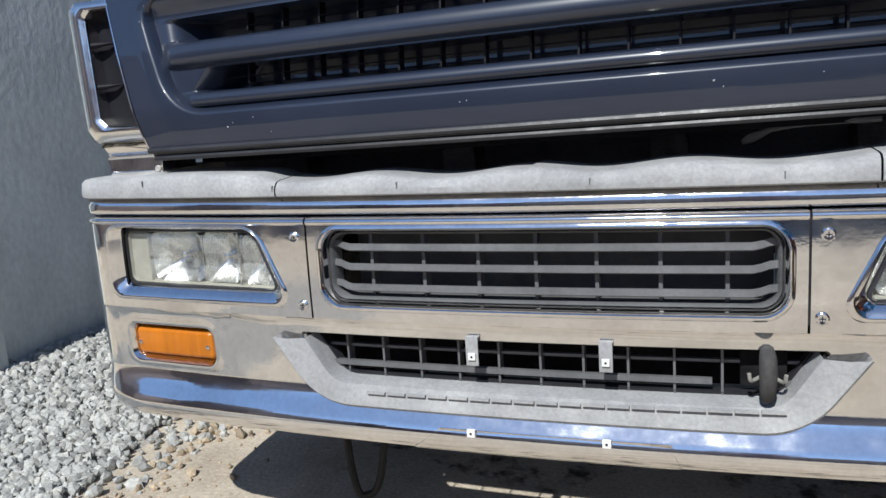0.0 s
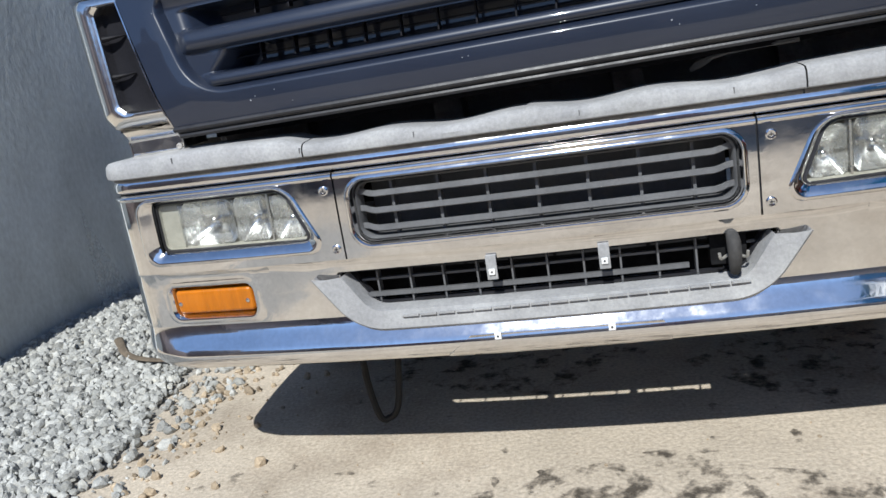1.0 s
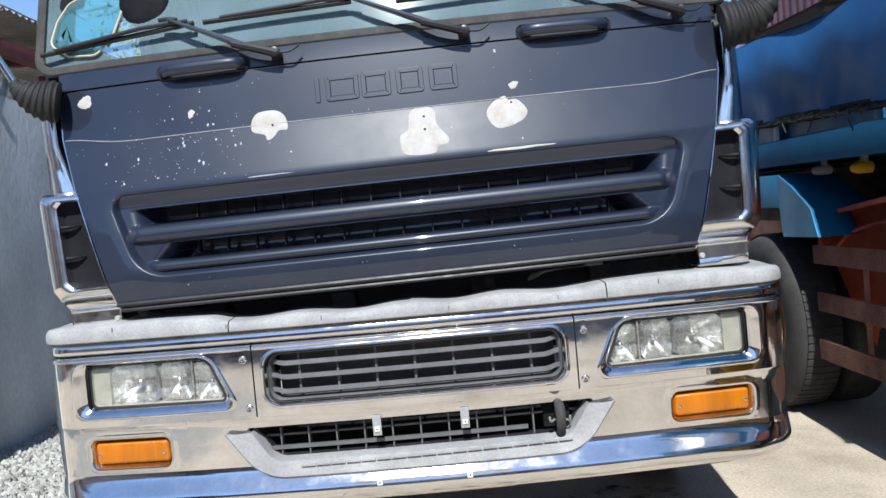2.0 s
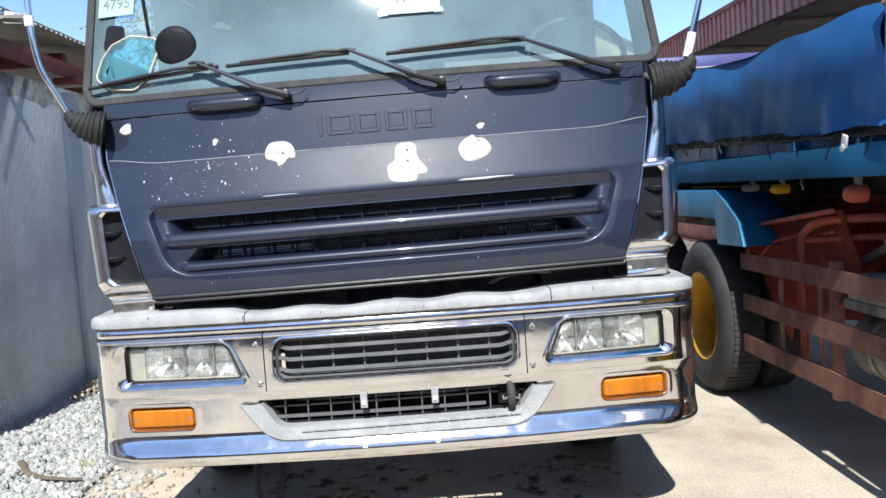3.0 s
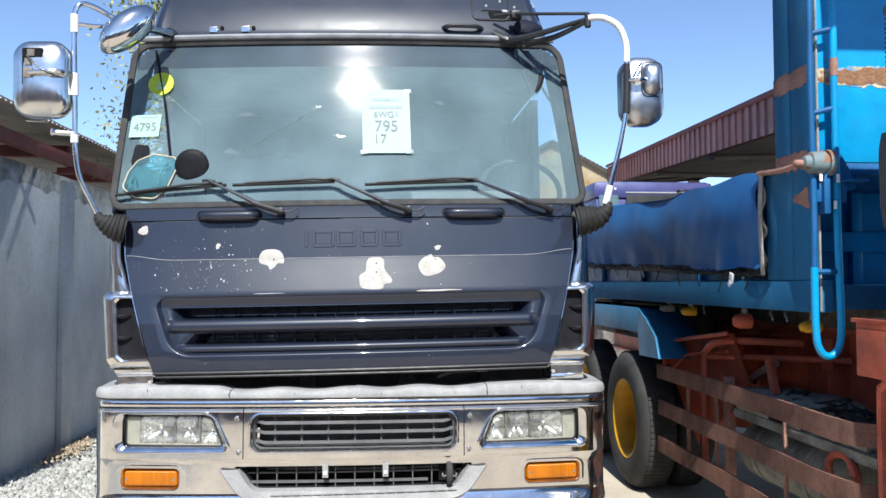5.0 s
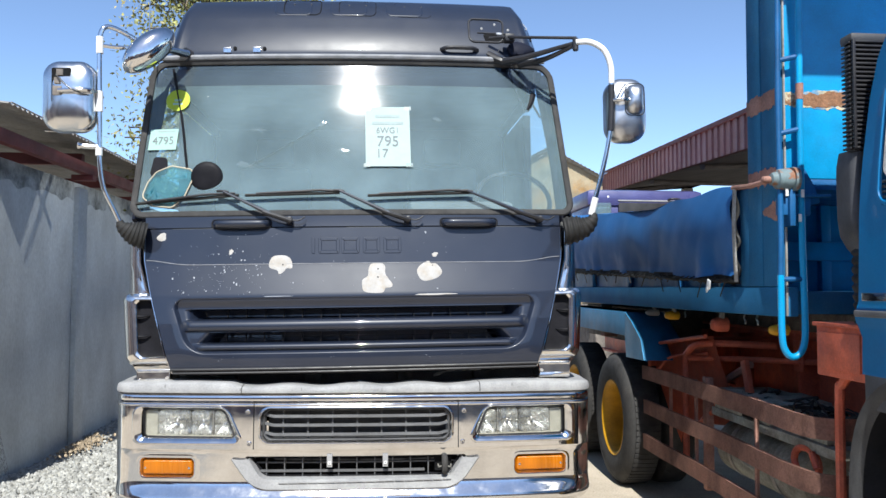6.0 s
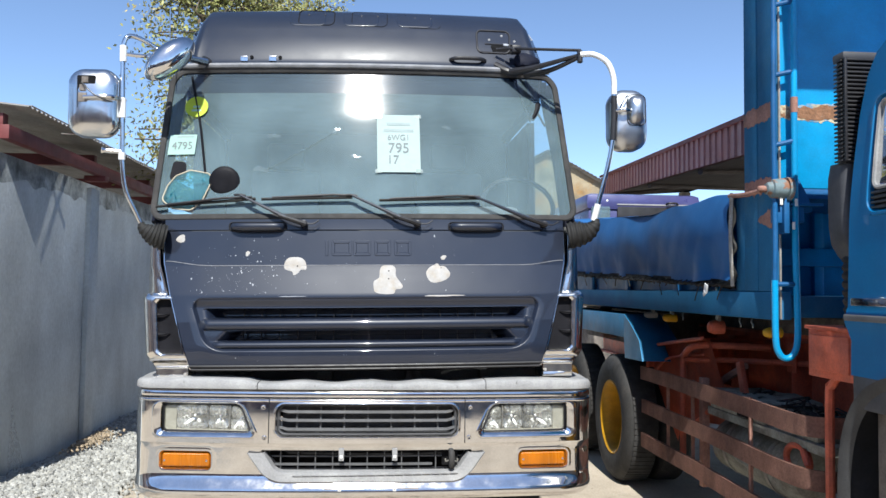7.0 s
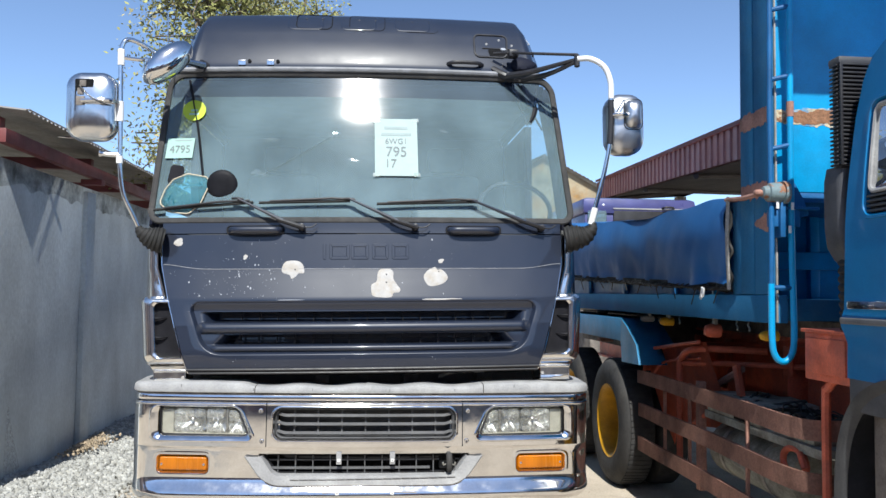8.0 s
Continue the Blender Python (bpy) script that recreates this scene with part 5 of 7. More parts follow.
# road-side arm with black bracket
arm = part("mirror_arm", tube([(1.255, 0.10, 2.960), (1.320, 0.08, 2.955), (1.390, 0.06, 2.905), (1.425, 0.05, 2.815), (1.427, 0.05, 2.675), (1.422, 0.05, 2.515), (1.400, 0.055, 2.355), (1.355, 0.07, 2.165), (1.312, 0.09, 2.000)], 0.0135, 10, 5), POLISHED, truck, "bent chrome mirror arm")
part("arm_sleeve", tube([(1.245, 0.10, 2.962), (1.320, 0.08, 2.957), (1.392, 0.06, 2.907), (1.426, 0.05, 2.815), (1.428, 0.05, 2.715)], 0.0165, 10, 6), WHITE, arm, "white tape wrapping")
part("arm_sleeve", tube([(1.428, 0.05, 2.705), (1.424, 0.05, 2.565), (1.416, 0.05, 2.445)], 0.0175, 10, 4), BLACK, arm, "dark rubber sleeve")
part("arm_sleeve", tube([(1.332, 0.08, 2.075), (1.308, 0.09, 1.980)], 0.0185, 10, 0), WHITE, arm, "white tape wrapping")
part("arm_boot", tube([(1.322, 0.09, 1.990), (1.312, 0.09, 1.950), (1.275, 0.10, 1.918), (1.225, 0.112, 1.903), (1.165, 0.125, 1.893)], lambda t: 0.020 + 0.056 * ease(t * 1.1) ** 0.8 + 0.004 * math.sin(t * 2 * math.pi * 8) * min(1, 2 * t), 18, 26), RUBBER, arm, "ribbed rubber boot")
mirror = part("side_mirror", chrome_box(1.528, 0.11, 2.576, 0.224, 0.361, 0.08), BRUSHED, truck, "chrome-backed side mirror")
part("mirror_pad", chrome_box(1.560, 0.062, 2.625, 0.100, 0.170, 0.03), BRUSHED, mirror)
part("pad_seam", tube([Vector((p[0], 0.052, p[1])) for p in rounded([(1.506, 2.536), (1.614, 2.536), (1.614, 2.714), (1.506, 2.714)], 0.03, 5, 4)], 0.003, 6, 0, closed=True), BLACK, mirror)
part("mirror_clamp", joined(tube([(1.435, 0.045, 2.617), (1.480, 0.02, 2.617), (1.520, 0.03, 2.617)], 0.012, 8, 4), tube([(1.450, 0.02, 2.625), (1.475, 0.015, 2.675), (1.500, 0.03, 2.705)], 0.005, 6, 5)), POLISHED, mirror)
br = part("arm_bracket", tube([(0.80, 0.40, 3.075), (0.90, 0.34, 3.065), (1.00, 0.25, 3.035), (1.250, 0.11, 2.990)], 0.009, 8, 4), BLACK, truck, "black folding mirror bracket")
part("bracket_rod", tube([(0.87, 0.40, 2.93), (1.0, 0.27, 2.925), (1.230, 0.12, 2.960)], lambda t: 0.024 - 0.012 * t, 8, 4), BLACK, br)
part("bracket_foot", joined(tube([(0.80, 0.44, 2.985), (0.87, 0.40, 2.935), (0.93, 0.40, 2.925)], 0.032, 10, 4, squash=(1, 0.8)), box((0.885, 0.33, 3.04), (0.945, 0.40, 3.085), 0.01)), BLACK, br)
part("bracket_base", rings([[on_cab(1.0 + 0.085 * r * math.cos(a), 2.968 + 0.050 * r * math.sin(a) * (1 - 0.35 * math.cos(a)), d) for a in [2 * math.pi * k / 24 for k in range(24)]] for r, d in ((1.0, -0.02), (1.0, 0.012), (0.93, 0.028), (0.7, 0.042), (0.35, 0.05))], cap_last=True), NAVY_DULL, br, "rounded bracket base on the roof")
part("bracket_rod", tube([(0.98, 0.40, 2.915), (1.10, 0.24, 2.905), (1.232, 0.12, 2.945)], lambda t: 0.020 - 0.008 * t, 8, 4), BLACK, br)
part("bracket_pivot", lathe([(2.915, 0.012), (2.92, 0.017), (2.985, 0.017), (2.99, 0.012)], (1.245, 0.11, 0), "z", 12), BLACK, br)

# ---- running gear in the shade under the cab ----
for side in (-1, 1):
    cx = side * 1.02
    w = part("front_wheel", lathe([(-0.15, 0.30), (-0.155, 0.40), (-0.14, 0.49), (-0.10, 0.515), (0.10, 0.515), (0.14, 0.49), (0.155, 0.40), (0.15, 0.30)], (cx, 1.35, 0.512), "x", 40), TYRE, truck, "dusty black front wheel")
    part("rim", lathe([(-0.10, 0.30), (-0.11, 0.29), (-0.06, 0.20), (0.06, 0.20), (0.11, 0.29), (0.10, 0.30)], (cx, 1.35, 0.512), "x", 30), STEEL, w)
part("chassis", joined(box((-0.48, 0.25, 0.62), (-0.38, 6.0, 0.90), 0.01), box((0.38, 0.25, 0.62), (0.48, 6.0, 0.90), 0.01), box((-0.40, 0.6, 0.50), (0.40, 1.6, 1.14), 0.03)), VOID, truck)
part("axle", tube([(-0.95, 1.35, 0.50), (-0.5, 1.35, 0.42), (0.5, 1.35, 0.42), (0.95, 1.35, 0.50)], 0.06, 10, 5), VOID, truck)
for x in (-1.01, 1.01):
    part("wheel_arch", box((x - 0.21, 0.75, 1.02), (x + 0.21, 2.0, 1.14), 0.02), BLACK, truck)
# Frame boxes coloured near-black so that they read as shade.
part("bumper_frame", joined(box((-1.05, 0.13, 0.75), (-0.54, 0.17, 1.03), 0.01), box((0.54, 0.13, 0.75), (1.05, 0.17, 1.03), 0.01), box((-1.0, 0.16, 1.0), (1.0, 0.34, 1.04), 0.005), box((-1.15, 0.18, 0.60), (-0.62, 0.24, 0.80), 0.01), box((0.62, 0.18, 0.60), (1.15, 0.24, 0.80), 0.01)), RECESS_BLACK, truck)
part("loose_hose", tube([(-0.70, 0.45, 0.50), (-0.715, 0.42, 0.25), (-0.69, 0.40, 0.08), (-0.66, 0.41, 0.045), (-0.61, 0.42, 0.12), (-0.58, 0.48, 0.48)], 0.012, 8, 6), RUBBER, truck, "hanging loop of black hose")
# Grey member and brackets added to lighten the dark gap above the bumper.
part("cab_crossmember", joined(box((-1.02, 0.40, 1.00), (1.02, 0.45, 1.155), 0.012), box((-1.02, 0.34, 1.00), (1.02, 0.42, 1.035), 0.008)), PAD, truck, "grey cross member added in the gap under the cab")
for x in (-0.78, -0.30, 0.22, 0.66):
    part("member_bracket", box((x, 0.30, 1.02), (x + 0.09, 0.42, 1.12), 0.012), STEEL, truck)
part("gap_cable", tube([(0.42, 0.20, 1.10), (0.52, 0.16, 1.125), (0.68, 0.14, 1.128)], 0.006, 6, 5), PAD, truck)

# ---- the blue tipper truck beside it ----
tipper = thing("tipper_truck", (3.2, 1.0, 0), "blue tipper truck with rusty guard rails and yellow rims", "truck")
SX = 2.09  # its near side
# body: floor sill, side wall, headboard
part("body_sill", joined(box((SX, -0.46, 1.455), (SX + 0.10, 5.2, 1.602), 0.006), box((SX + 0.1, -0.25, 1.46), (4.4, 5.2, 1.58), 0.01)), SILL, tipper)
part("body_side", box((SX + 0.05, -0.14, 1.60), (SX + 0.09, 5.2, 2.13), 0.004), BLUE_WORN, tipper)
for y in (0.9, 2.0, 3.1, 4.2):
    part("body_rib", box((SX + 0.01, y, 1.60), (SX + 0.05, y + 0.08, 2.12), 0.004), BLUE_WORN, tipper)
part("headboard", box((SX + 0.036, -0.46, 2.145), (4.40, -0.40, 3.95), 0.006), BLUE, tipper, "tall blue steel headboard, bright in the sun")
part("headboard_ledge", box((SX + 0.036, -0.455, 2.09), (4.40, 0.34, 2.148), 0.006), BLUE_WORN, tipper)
part("lower_front", box((SX + 0.036, 0.30, 1.46), (4.40, 0.34, 2.10), 0.006), BLUE, tipper)
part("front_beam", joined(box((SX + 0.05, 0.235, 1.76), (4.40, 0.30, 1.87), 0.01), box((SX + 0.05, 0.20, 1.46), (4.40, 0.30, 1.52), 0.008)), BLUE, tipper)
for x in (2.72, 3.35, 3.95):
    part("front_rib", box((x, 0.25, 1.52), (x + 0.06, 0.302, 2.09), 0.006), BLUE, tipper)
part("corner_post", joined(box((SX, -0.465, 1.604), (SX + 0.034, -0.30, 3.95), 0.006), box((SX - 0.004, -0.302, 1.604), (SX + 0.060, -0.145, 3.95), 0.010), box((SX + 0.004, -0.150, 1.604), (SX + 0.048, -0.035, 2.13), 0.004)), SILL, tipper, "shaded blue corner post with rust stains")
part("scar_fringe", sheet(lambda u, v: Vector((SX + 0.040 + u * 2.2, -0.4615, 2.547 + 0.041 * v + 0.016 * noise.noise(Vector((u * 9, v * 0.6, 2))) + 0.012 * noise.noise(Vector((u * 60, v * 1.7, 15))) + 0.010 * noise.noise(Vector((u * 150, v * 3, 17))))), span(0, 1, 300), [-1, -0.4, 0.3, 1]), FRINGE, tipper, "pale flaked paint along the rust scar")
part("rust_scar", sheet(lambda u, v: Vector((SX + 0.040 + u * 2.2, -0.463, 2.545 + 0.030 * v + 0.016 * noise.noise(Vector((u * 9, v * 0.6, 2))) + 0.014 * noise.noise(Vector((u * 40, v * 1.7, 5))) + 0.008 * noise.noise(Vector((u * 120, v * 3, 7))))), span(0, 1, 300), [-1, -0.4, 0.3, 1]), SCALE_RUST, tipper, "flaking rust scar across the headboard")
part("rust_scar", sheet(lambda u, v: Vector((SX - 0.0065 if u > 0.53 else SX - 0.003, -0.464 + u * 0.315, 2.555 + 0.045 * v + 0.02 * noise.noise(Vector((u * 7, v, 3))) + 0.012 * noise.noise(Vector((u * 31, v * 2, 8))))), span(0, 1, 60), [-1, -0.5, 0, 0.5, 1]), RUST, tipper)
part("rust_scar", sheet(lambda u, v: Vector((SX - 0.0065 if u > 0.53 else SX - 0.003, -0.45 + u * 0.29, 2.165 + 0.04 * v + 0.02 * noise.noise(Vector((u * 9, v, 1))) + 0.015 * noise.noise(Vector((u * 33, v * 2, 4))))), span(0, 1, 50), [-1, -0.5, 0, 0.5, 1]), RUST, tipper)
part("rust_scar", sheet(lambda u, v: Vector((SX - 0.003, -0.46 + u * 0.15, 1.985 + (0.055 - 0.045 * u) * v + 0.02 * noise.noise(Vector((u * 9, v, 6))))), span(0, 1, 20), [-1, -0.5, 0, 0.5, 1]), RUST, tipper)
part("post_edge", tube([(SX + 0.036, -0.470, z) for z in span(1.46, 3.94, 14)], 0.006, 6, 0), STEEL, tipper, "worn bright edge of the post")
part("cab_protector", joined(box((SX + 0.02, -1.50, 3.86), (4.38, -0.40, 3.92), 0.008), box((SX + 0.02, -1.50, 3.80), (4.38, -1.44, 3.92), 0.008)), BLUE, tipper)

# ladder on the headboard
ladder = part("ladder", tube([(2.186, -0.50, 4.0), (2.183, -0.52, 3.12), (2.179, -0.52, 2.53), (2.181, -0.52, 1.90), (2.186, -0.52, 1.60), (2.188, -0.52, 1.37), (2.168, -0.52, 1.288), (2.126, -0.52, 1.262), (2.088, -0.52, 1.290), (2.071, -0.52, 1.37), (2.069, -0.52, 1.66)], 0.0165, 12, 5), BLUE, tipper, "bright blue bent-tube ladder")
part("ladder_rail", tube([(2.074, -0.50, 4.0), (2.072, -0.52, 3.12), (2.068, -0.52, 2.53), (2.073, -0.52, 1.94), (2.069, -0.52, 1.66)], 0.0145, 10, 5), BLUE_WORN, ladder)
for z in (3.45, 3.09, 2.72, 2.355, 1.64):
    part("rung", tube([(2.066, -0.518, z), (2.178, -0.518, z + (0.028 if z > 2 else 0.0))], 0.013, 8, 0), BLUE_WORN, ladder)
part("rung_sleeve", lathe([(2.53, 0.017), (2.53, 0.0185), (2.61, 0.0185), (2.61, 0.017)], (2.180, -0.52, 0), "z", 12, False), RUST, ladder, "rusted patch on the ladder tube")
# tarp roller with its crank gear
roller = part("roller_gear", lathe([(-0.052, 0.012), (-0.046, 0.030), (-0.022, 0.036), (-0.018, 0.048), (0.042, 0.055), (0.046, 0.046), (0.082, 0.046), (0.09, 0.020)], (SX - 0.022, -0.53, 2.130), "x", 22), FADED, tipper, "rust-flaked pale tarp roller gear")
part("gear_collar", lathe([(-0.012, 0.030), (-0.012, 0.060), (0.014, 0.060), (0.014, 0.030)], (SX + 0.045, -0.53, 2.130), "x", 18), FADED, roller)
part("gear_tip", lathe([(-0.045, 0.008), (-0.04, 0.015), (-0.012, 0.018), (0.0, 0.014)], (SX - 0.070, -0.53, 2.127), "x", 14), RUST, roller)
part("gear_plate", rings([[Vector((x, y, z)) for x, z in rounded([(SX + 0.09, 1.99), (SX + 0.20, 2.02), (SX + 0.17, 2.10), (SX + 0.12, 2.19), (SX + 0.05, 2.19)], 0.012, 3, 4)] for y in (-0.475, -0.50)], True, True), BLUE_WORN, roller, "dark flange plate of the roller")
part("roller_shaft", tube([(SX - 0.09, -0.52, 2.120), (SX - 0.07, -0.30, 2.125), (SX - 0.03, -0.02, 2.150)], 0.013, 8, 4), RUST, roller)
part("gear_bracket", joined(box((SX - 0.02, -0.52, 1.955), (SX + 0.14, -0.475, 2.045), 0.006), box((SX + 0.02, -0.545, 1.90), (SX + 0.05, -0.47, 2.09), 0.004), box((SX + 0.06, -0.53, 2.045), (SX + 0.24, -0.48, 2.060), 0.003)), BLUE_WORN, roller)
for x, z in ((SX - 0.005, 2.045), (SX + 0.060, 1.920), (SX + 0.075, 2.040)):
    part("white_tag", box((x, -0.552, z), (x + 0.014, -0.547, z + 0.038), 0.001), WHITE, roller)

# tarpaulin flap over the side, its torn end and lashing
def tarp_at(u, v):
    y = -0.03 + u * 4.3
    top = 2.158 + 0.004 * y + 0.0105 * y * y + 0.010 * math.sin(y * 3.1) + 0.008 * math.sin(y * 7.3)
    bot = 1.650 + 0.035 * y + 0.010 * math.sin(y * 5.0 + 1)
    z = top + (bot - top) * v
    fold = 0.035 * noise.noise(Vector((y * 0.9, v * 1.0, 0))) + 0.010 * noise.noise(Vector((y * 2.3 + v * 1.4, v * 1.3, 4))) + 0.012 * abs(noise.noise(Vector((y * 4.2 - v * 1.4, v * 0.8, 9)))) * v
    pull = 0.010 * math.sin(y * 14.0 + 2.5 * math.sin(y * 2.0)) * max(0.0, v - 0.55) / 0.45
    belly = 0.045 * math.sin(math.pi * min(1.0, v * 1.1))
    return Vector((SX - 0.005 - belly - fold - pull, y + 0.03 * math.sin(v * 9) * max(0.0, 1 - u * 30), z + 0.006 * math.sin(y * 9 + v * 6)))


tarp = thing("tarpaulin", (SX, 1.5, 1.65), "creased dark blue tarpaulin lashed over the tipper body", "tarpaulin")
part("tarp_flap", sheet(tarp_at, span(0, 1, 220), span(0, 1, 30)), TARP, tarp, "hanging side flap", sharp=80)
part("tarp_cover", sheet(lambda u, v: Vector((SX - 0.004 + v * 2.3, -0.03 + u * 4.3, tarp_at(u, 0).z + 0.05 * math.sin(v * math.pi) + 0.02 * math.sin(u * 31 + v * 9) * v)), span(0, 1, 60), span(0, 1, 12)), TARP, tarp)
part("tarp_hem", tube([Vector((SX - 0.030 - 0.014 * math.sin(k * 1.9), -0.045 - 0.022 * abs(math.sin(k * 1.3)), 2.16 - k * 0.052)) for k in range(11)], 0.010, 7, 3), RUBBER, tarp, "frayed dark tarpaulin hem")
part("edge_strap", tube([(SX - 0.045, -0.075, 2.14), (SX - 0.055, -0.08, 1.95), (SX - 0.05, -0.075, 1.80), (SX - 0.04, -0.07, 1.63)], 0.008, 6, 4, squash=(1.6, 0.6)), STEEL, tarp, "grey strap along the torn end")
part("tarp_rail", tube([(SX - 0.02, -0.04, 1.632), (SX - 0.025, 1.6, 1.685), (SX - 0.02, 4.2, 1.79)], 0.009, 8, 6), RUBBER, tarp, "thin steel lashing rail")
part("hem_strip", sheet(lambda y, v: Vector((SX - 0.012 - 0.012 * math.sin(y * 21) * v, y, 1.668 + 0.034 * y - v * (0.052 + 0.016 * noise.noise(Vector((y * 9, 3, 0))) + 0.012 * noise.noise(Vector((y * 31, 5, 0)))))), span(-0.04, 4.2, 260), [0, 0.35, 0.7, 1], 0.003), RUBBER, tarp, "ragged black rubber strip under the tarpaulin hem")
rnd = random.Random(11)
for k in range(60):
    y = 0.05 + k * 0.07 + rnd.uniform(-0.03, 0.03)
    z = 1.636 + 0.034 * y
    drop = rnd.uniform(0.0, 0.03) if k % 5 else rnd.uniform(0.06, 0.11)
    part("lashing_cord", tube([(SX - 0.026, y - 0.04, z + 0.012), (SX - 0.040, y + 0.02, z - 0.005), (SX - 0.035, y + rnd.uniform(-0.1, 0.12), z - drop)], 0.004, 5, 3), RUBBER, tarp)
part("white_rag", joined(box((SX - 0.050, 0.265, 1.59), (SX - 0.040, 0.310, 1.645), 0.004, Matrix.Rotation(0.3, 4, "X")), box((SX - 0.052, 0.285, 1.575), (SX - 0.044, 0.320, 1.60), 0.003, Matrix.Rotation(-0.5, 4, "X"))), WHITE, tarp, "scrap of white cloth")

# marker lamps under the sill
for y, z, mat, r in ((2.975, 1.432, PAD, 0.034), (1.709, 1.408, PAD, 0.034), (1.291, 1.400, YELLOW, 0.038), (0.487, 1.372, RED, 0.055), (-0.248, 1.378, YELLOW, 0.036)):
    lampb = part("marker_lamp", lathe([(-0.05, r * 0.25), (-0.04, r * 0.6), (-0.015, r * 0.8), (0.05, r * 0.8), (0.06, r * 0.4)], (SX + 0.10, y, z), "x", 16), mat, tipper, "dusty marker lamp")
    part("lamp_bracket", box((SX + 0.11, y - 0.02, z), (SX + 0.13, y + 0.02, 1.47), 0.003), STEEL, lampb)
for y in (0.98, 0.10, -0.05):
    part("wire_end", tube([(SX + 0.09, y, 1.46), (SX + 0.07, y - 0.02, 1.43), (SX + 0.06, y - 0.06, 1.415), (SX + 0.05, y - 0.08, 1.40)], 0.005, 5, 4), STEEL, tipper)

# rear wheels with yellow rims, and the fender
def road_wheel(x, y, r=0.525):
    w = part("road_wheel", lathe([(0.0, 0.30), (-0.015, 0.34), (-0.022, 0.42), (-0.006, 0.485), (0.02, 0.512), (0.05, r), (0.20, r), (0.23, 0.512), (0.25, 0.44), (0.25, 0.30)], (x, y, r), "x", 56, False), TYRE, tipper, "dusty black tyre with a yellow rim")
    part("rim", lathe([(0.0, 0.312), (-0.008, 0.305), (0.0, 0.290), (0.015, 0.276), (0.10, 0.268), (0.17, 0.262), (0.19, 0.252)], (x, y, r), "x", 40, False), YELLOW, w, "dusty yellow steel rim")
    part("rim_disc", lathe([(0.18, 0.262), (0.215, 0.22), (0.205, 0.17), (0.15, 0.14), (0.14, 0.08), (0.14, 0.01)], (x, y, r), "x", 40), RIM_DISC, w, "sunk wheel disc, darkened in colour for its shade")
    for k in range(10):
        a = 2 * math.pi * k / 10
        part("wheel_nut", lathe([(0.0, 0.014), (-0.03, 0.014), (-0.035, 0.008)], (x + 0.205, y + 0.195 * math.cos(a), r + 0.195 * math.sin(a)), "x", 6), STEEL, w)
    lugs = [box((x + 0.03, y + (r - 0.001) * math.cos(a) - 0.016, r + (r - 0.001) * math.sin(a) - 0.004), (x + 0.22, y + (r - 0.001) * math.cos(a) + 0.016, r + (r - 0.001) * math.sin(a) + 0.004), 0.0, Matrix.Rotation(a + math.pi / 2, 4, "X")) for a in [2 * math.pi * k / 72 for k in range(72)]]
    tagged(part("tread", joined(*lugs), TYRE, w), kind="stuff")
    return w


road_wheel(SX - 0.05, 2.26)
road_wheel(SX - 0.05, 3.56)
road_wheel(SX + 0.05, -1.75)
fend = [(1.50, 1.06), (1.57, 1.21), (1.78, 1.33), (1.95, 1.402), (4.4, 1.402)]
fender = part("fender", sheet(lambda k, x: Vector((x, fend[k][0], fend[k][1])), list(range(5)), [SX - 0.03, SX + 0.01, SX + 0.27], 0.02), FENDER, tipper, "blue rear fender with a slanted front")
part("fender_band", joined(box((SX - 0.034, 1.96, 1.215), (SX - 0.008, 4.4, 1.404), 0.004), rings([[Vector((x, y, z)) for y, z in ((1.50, 1.06), (1.57, 1.21), (1.78, 1.33), (1.95, 1.402), (1.958, 1.402), (1.958, 1.215), (1.93, 1.05))] for x in (SX - 0.036, SX - 0.010)], True, True)), FENDER, fender)
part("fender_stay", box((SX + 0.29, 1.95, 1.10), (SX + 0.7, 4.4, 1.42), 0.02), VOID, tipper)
part("fender_bracket", box((SX - 0.02, 2.60, 1.17), (SX + 0.10, 2.72, 1.20), 0.004), RUST, tipper)
part("inner_tyre", lathe([(0.0, 0.30), (-0.01, 0.42), (0.02, 0.512), (0.05, 0.522), (0.20, 0.522), (0.24, 0.48), (0.25, 0.30)], (SX + 0.24, 2.26, 0.525), "x", 48), TYRE, tipper, "inner tyre of the dual rear wheel")

# three rusty guard rails, bent in at their front end, and their posts
rail_line = curved([(SX + 0.008, 1.66, 0), (SX + 0.004, 1.0, 0), (SX + 0.010, 0.3, 0), (SX + 0.008, -0.3, 0), (SX + 0.010, -0.58, 0), (SX + 0.035, -0.70, 0), (SX + 0.10, -0.765, 0), (SX + 0.20, -0.785, 0), (SX + 0.42, -0.79, 0)], 7)
for z, tall in ((0.958, 0.050), (0.702, 0.050), (0.444, 0.053)):
    cut = rail_line if z > 0.5 else rail_line[:34]
    def rail_at(i, k):
        p = cut[i]
        a, b = cut[max(0, i - 1)], cut[min(len(cut) - 1, i + 1)]
        side = Vector((b.y - a.y, a.x - b.x, 0)).normalized()
        inward = (0.028, 0.0, 0.0, 0.028)[k]
        return p - side * inward + Vector((0.005 * math.sin(p.y * 5 + z * 9), 0, z + (tall - 0.003, tall, -tall, -tall + 0.003)[k] + 0.006 * math.sin(p.y * 1.7)))
    part("guard_rail", sheet(rail_at, list(range(len(cut))), list(range(4)), 0.004), RUST, tipper, "rusty flat guard rail")
for y in (1.28, 0.82, -0.02):
    part("guard_post", box((SX + 0.075, y - 0.011, 0.38), (SX + 0.095, y + 0.011, 1.00), 0.004), RUST, tipper)
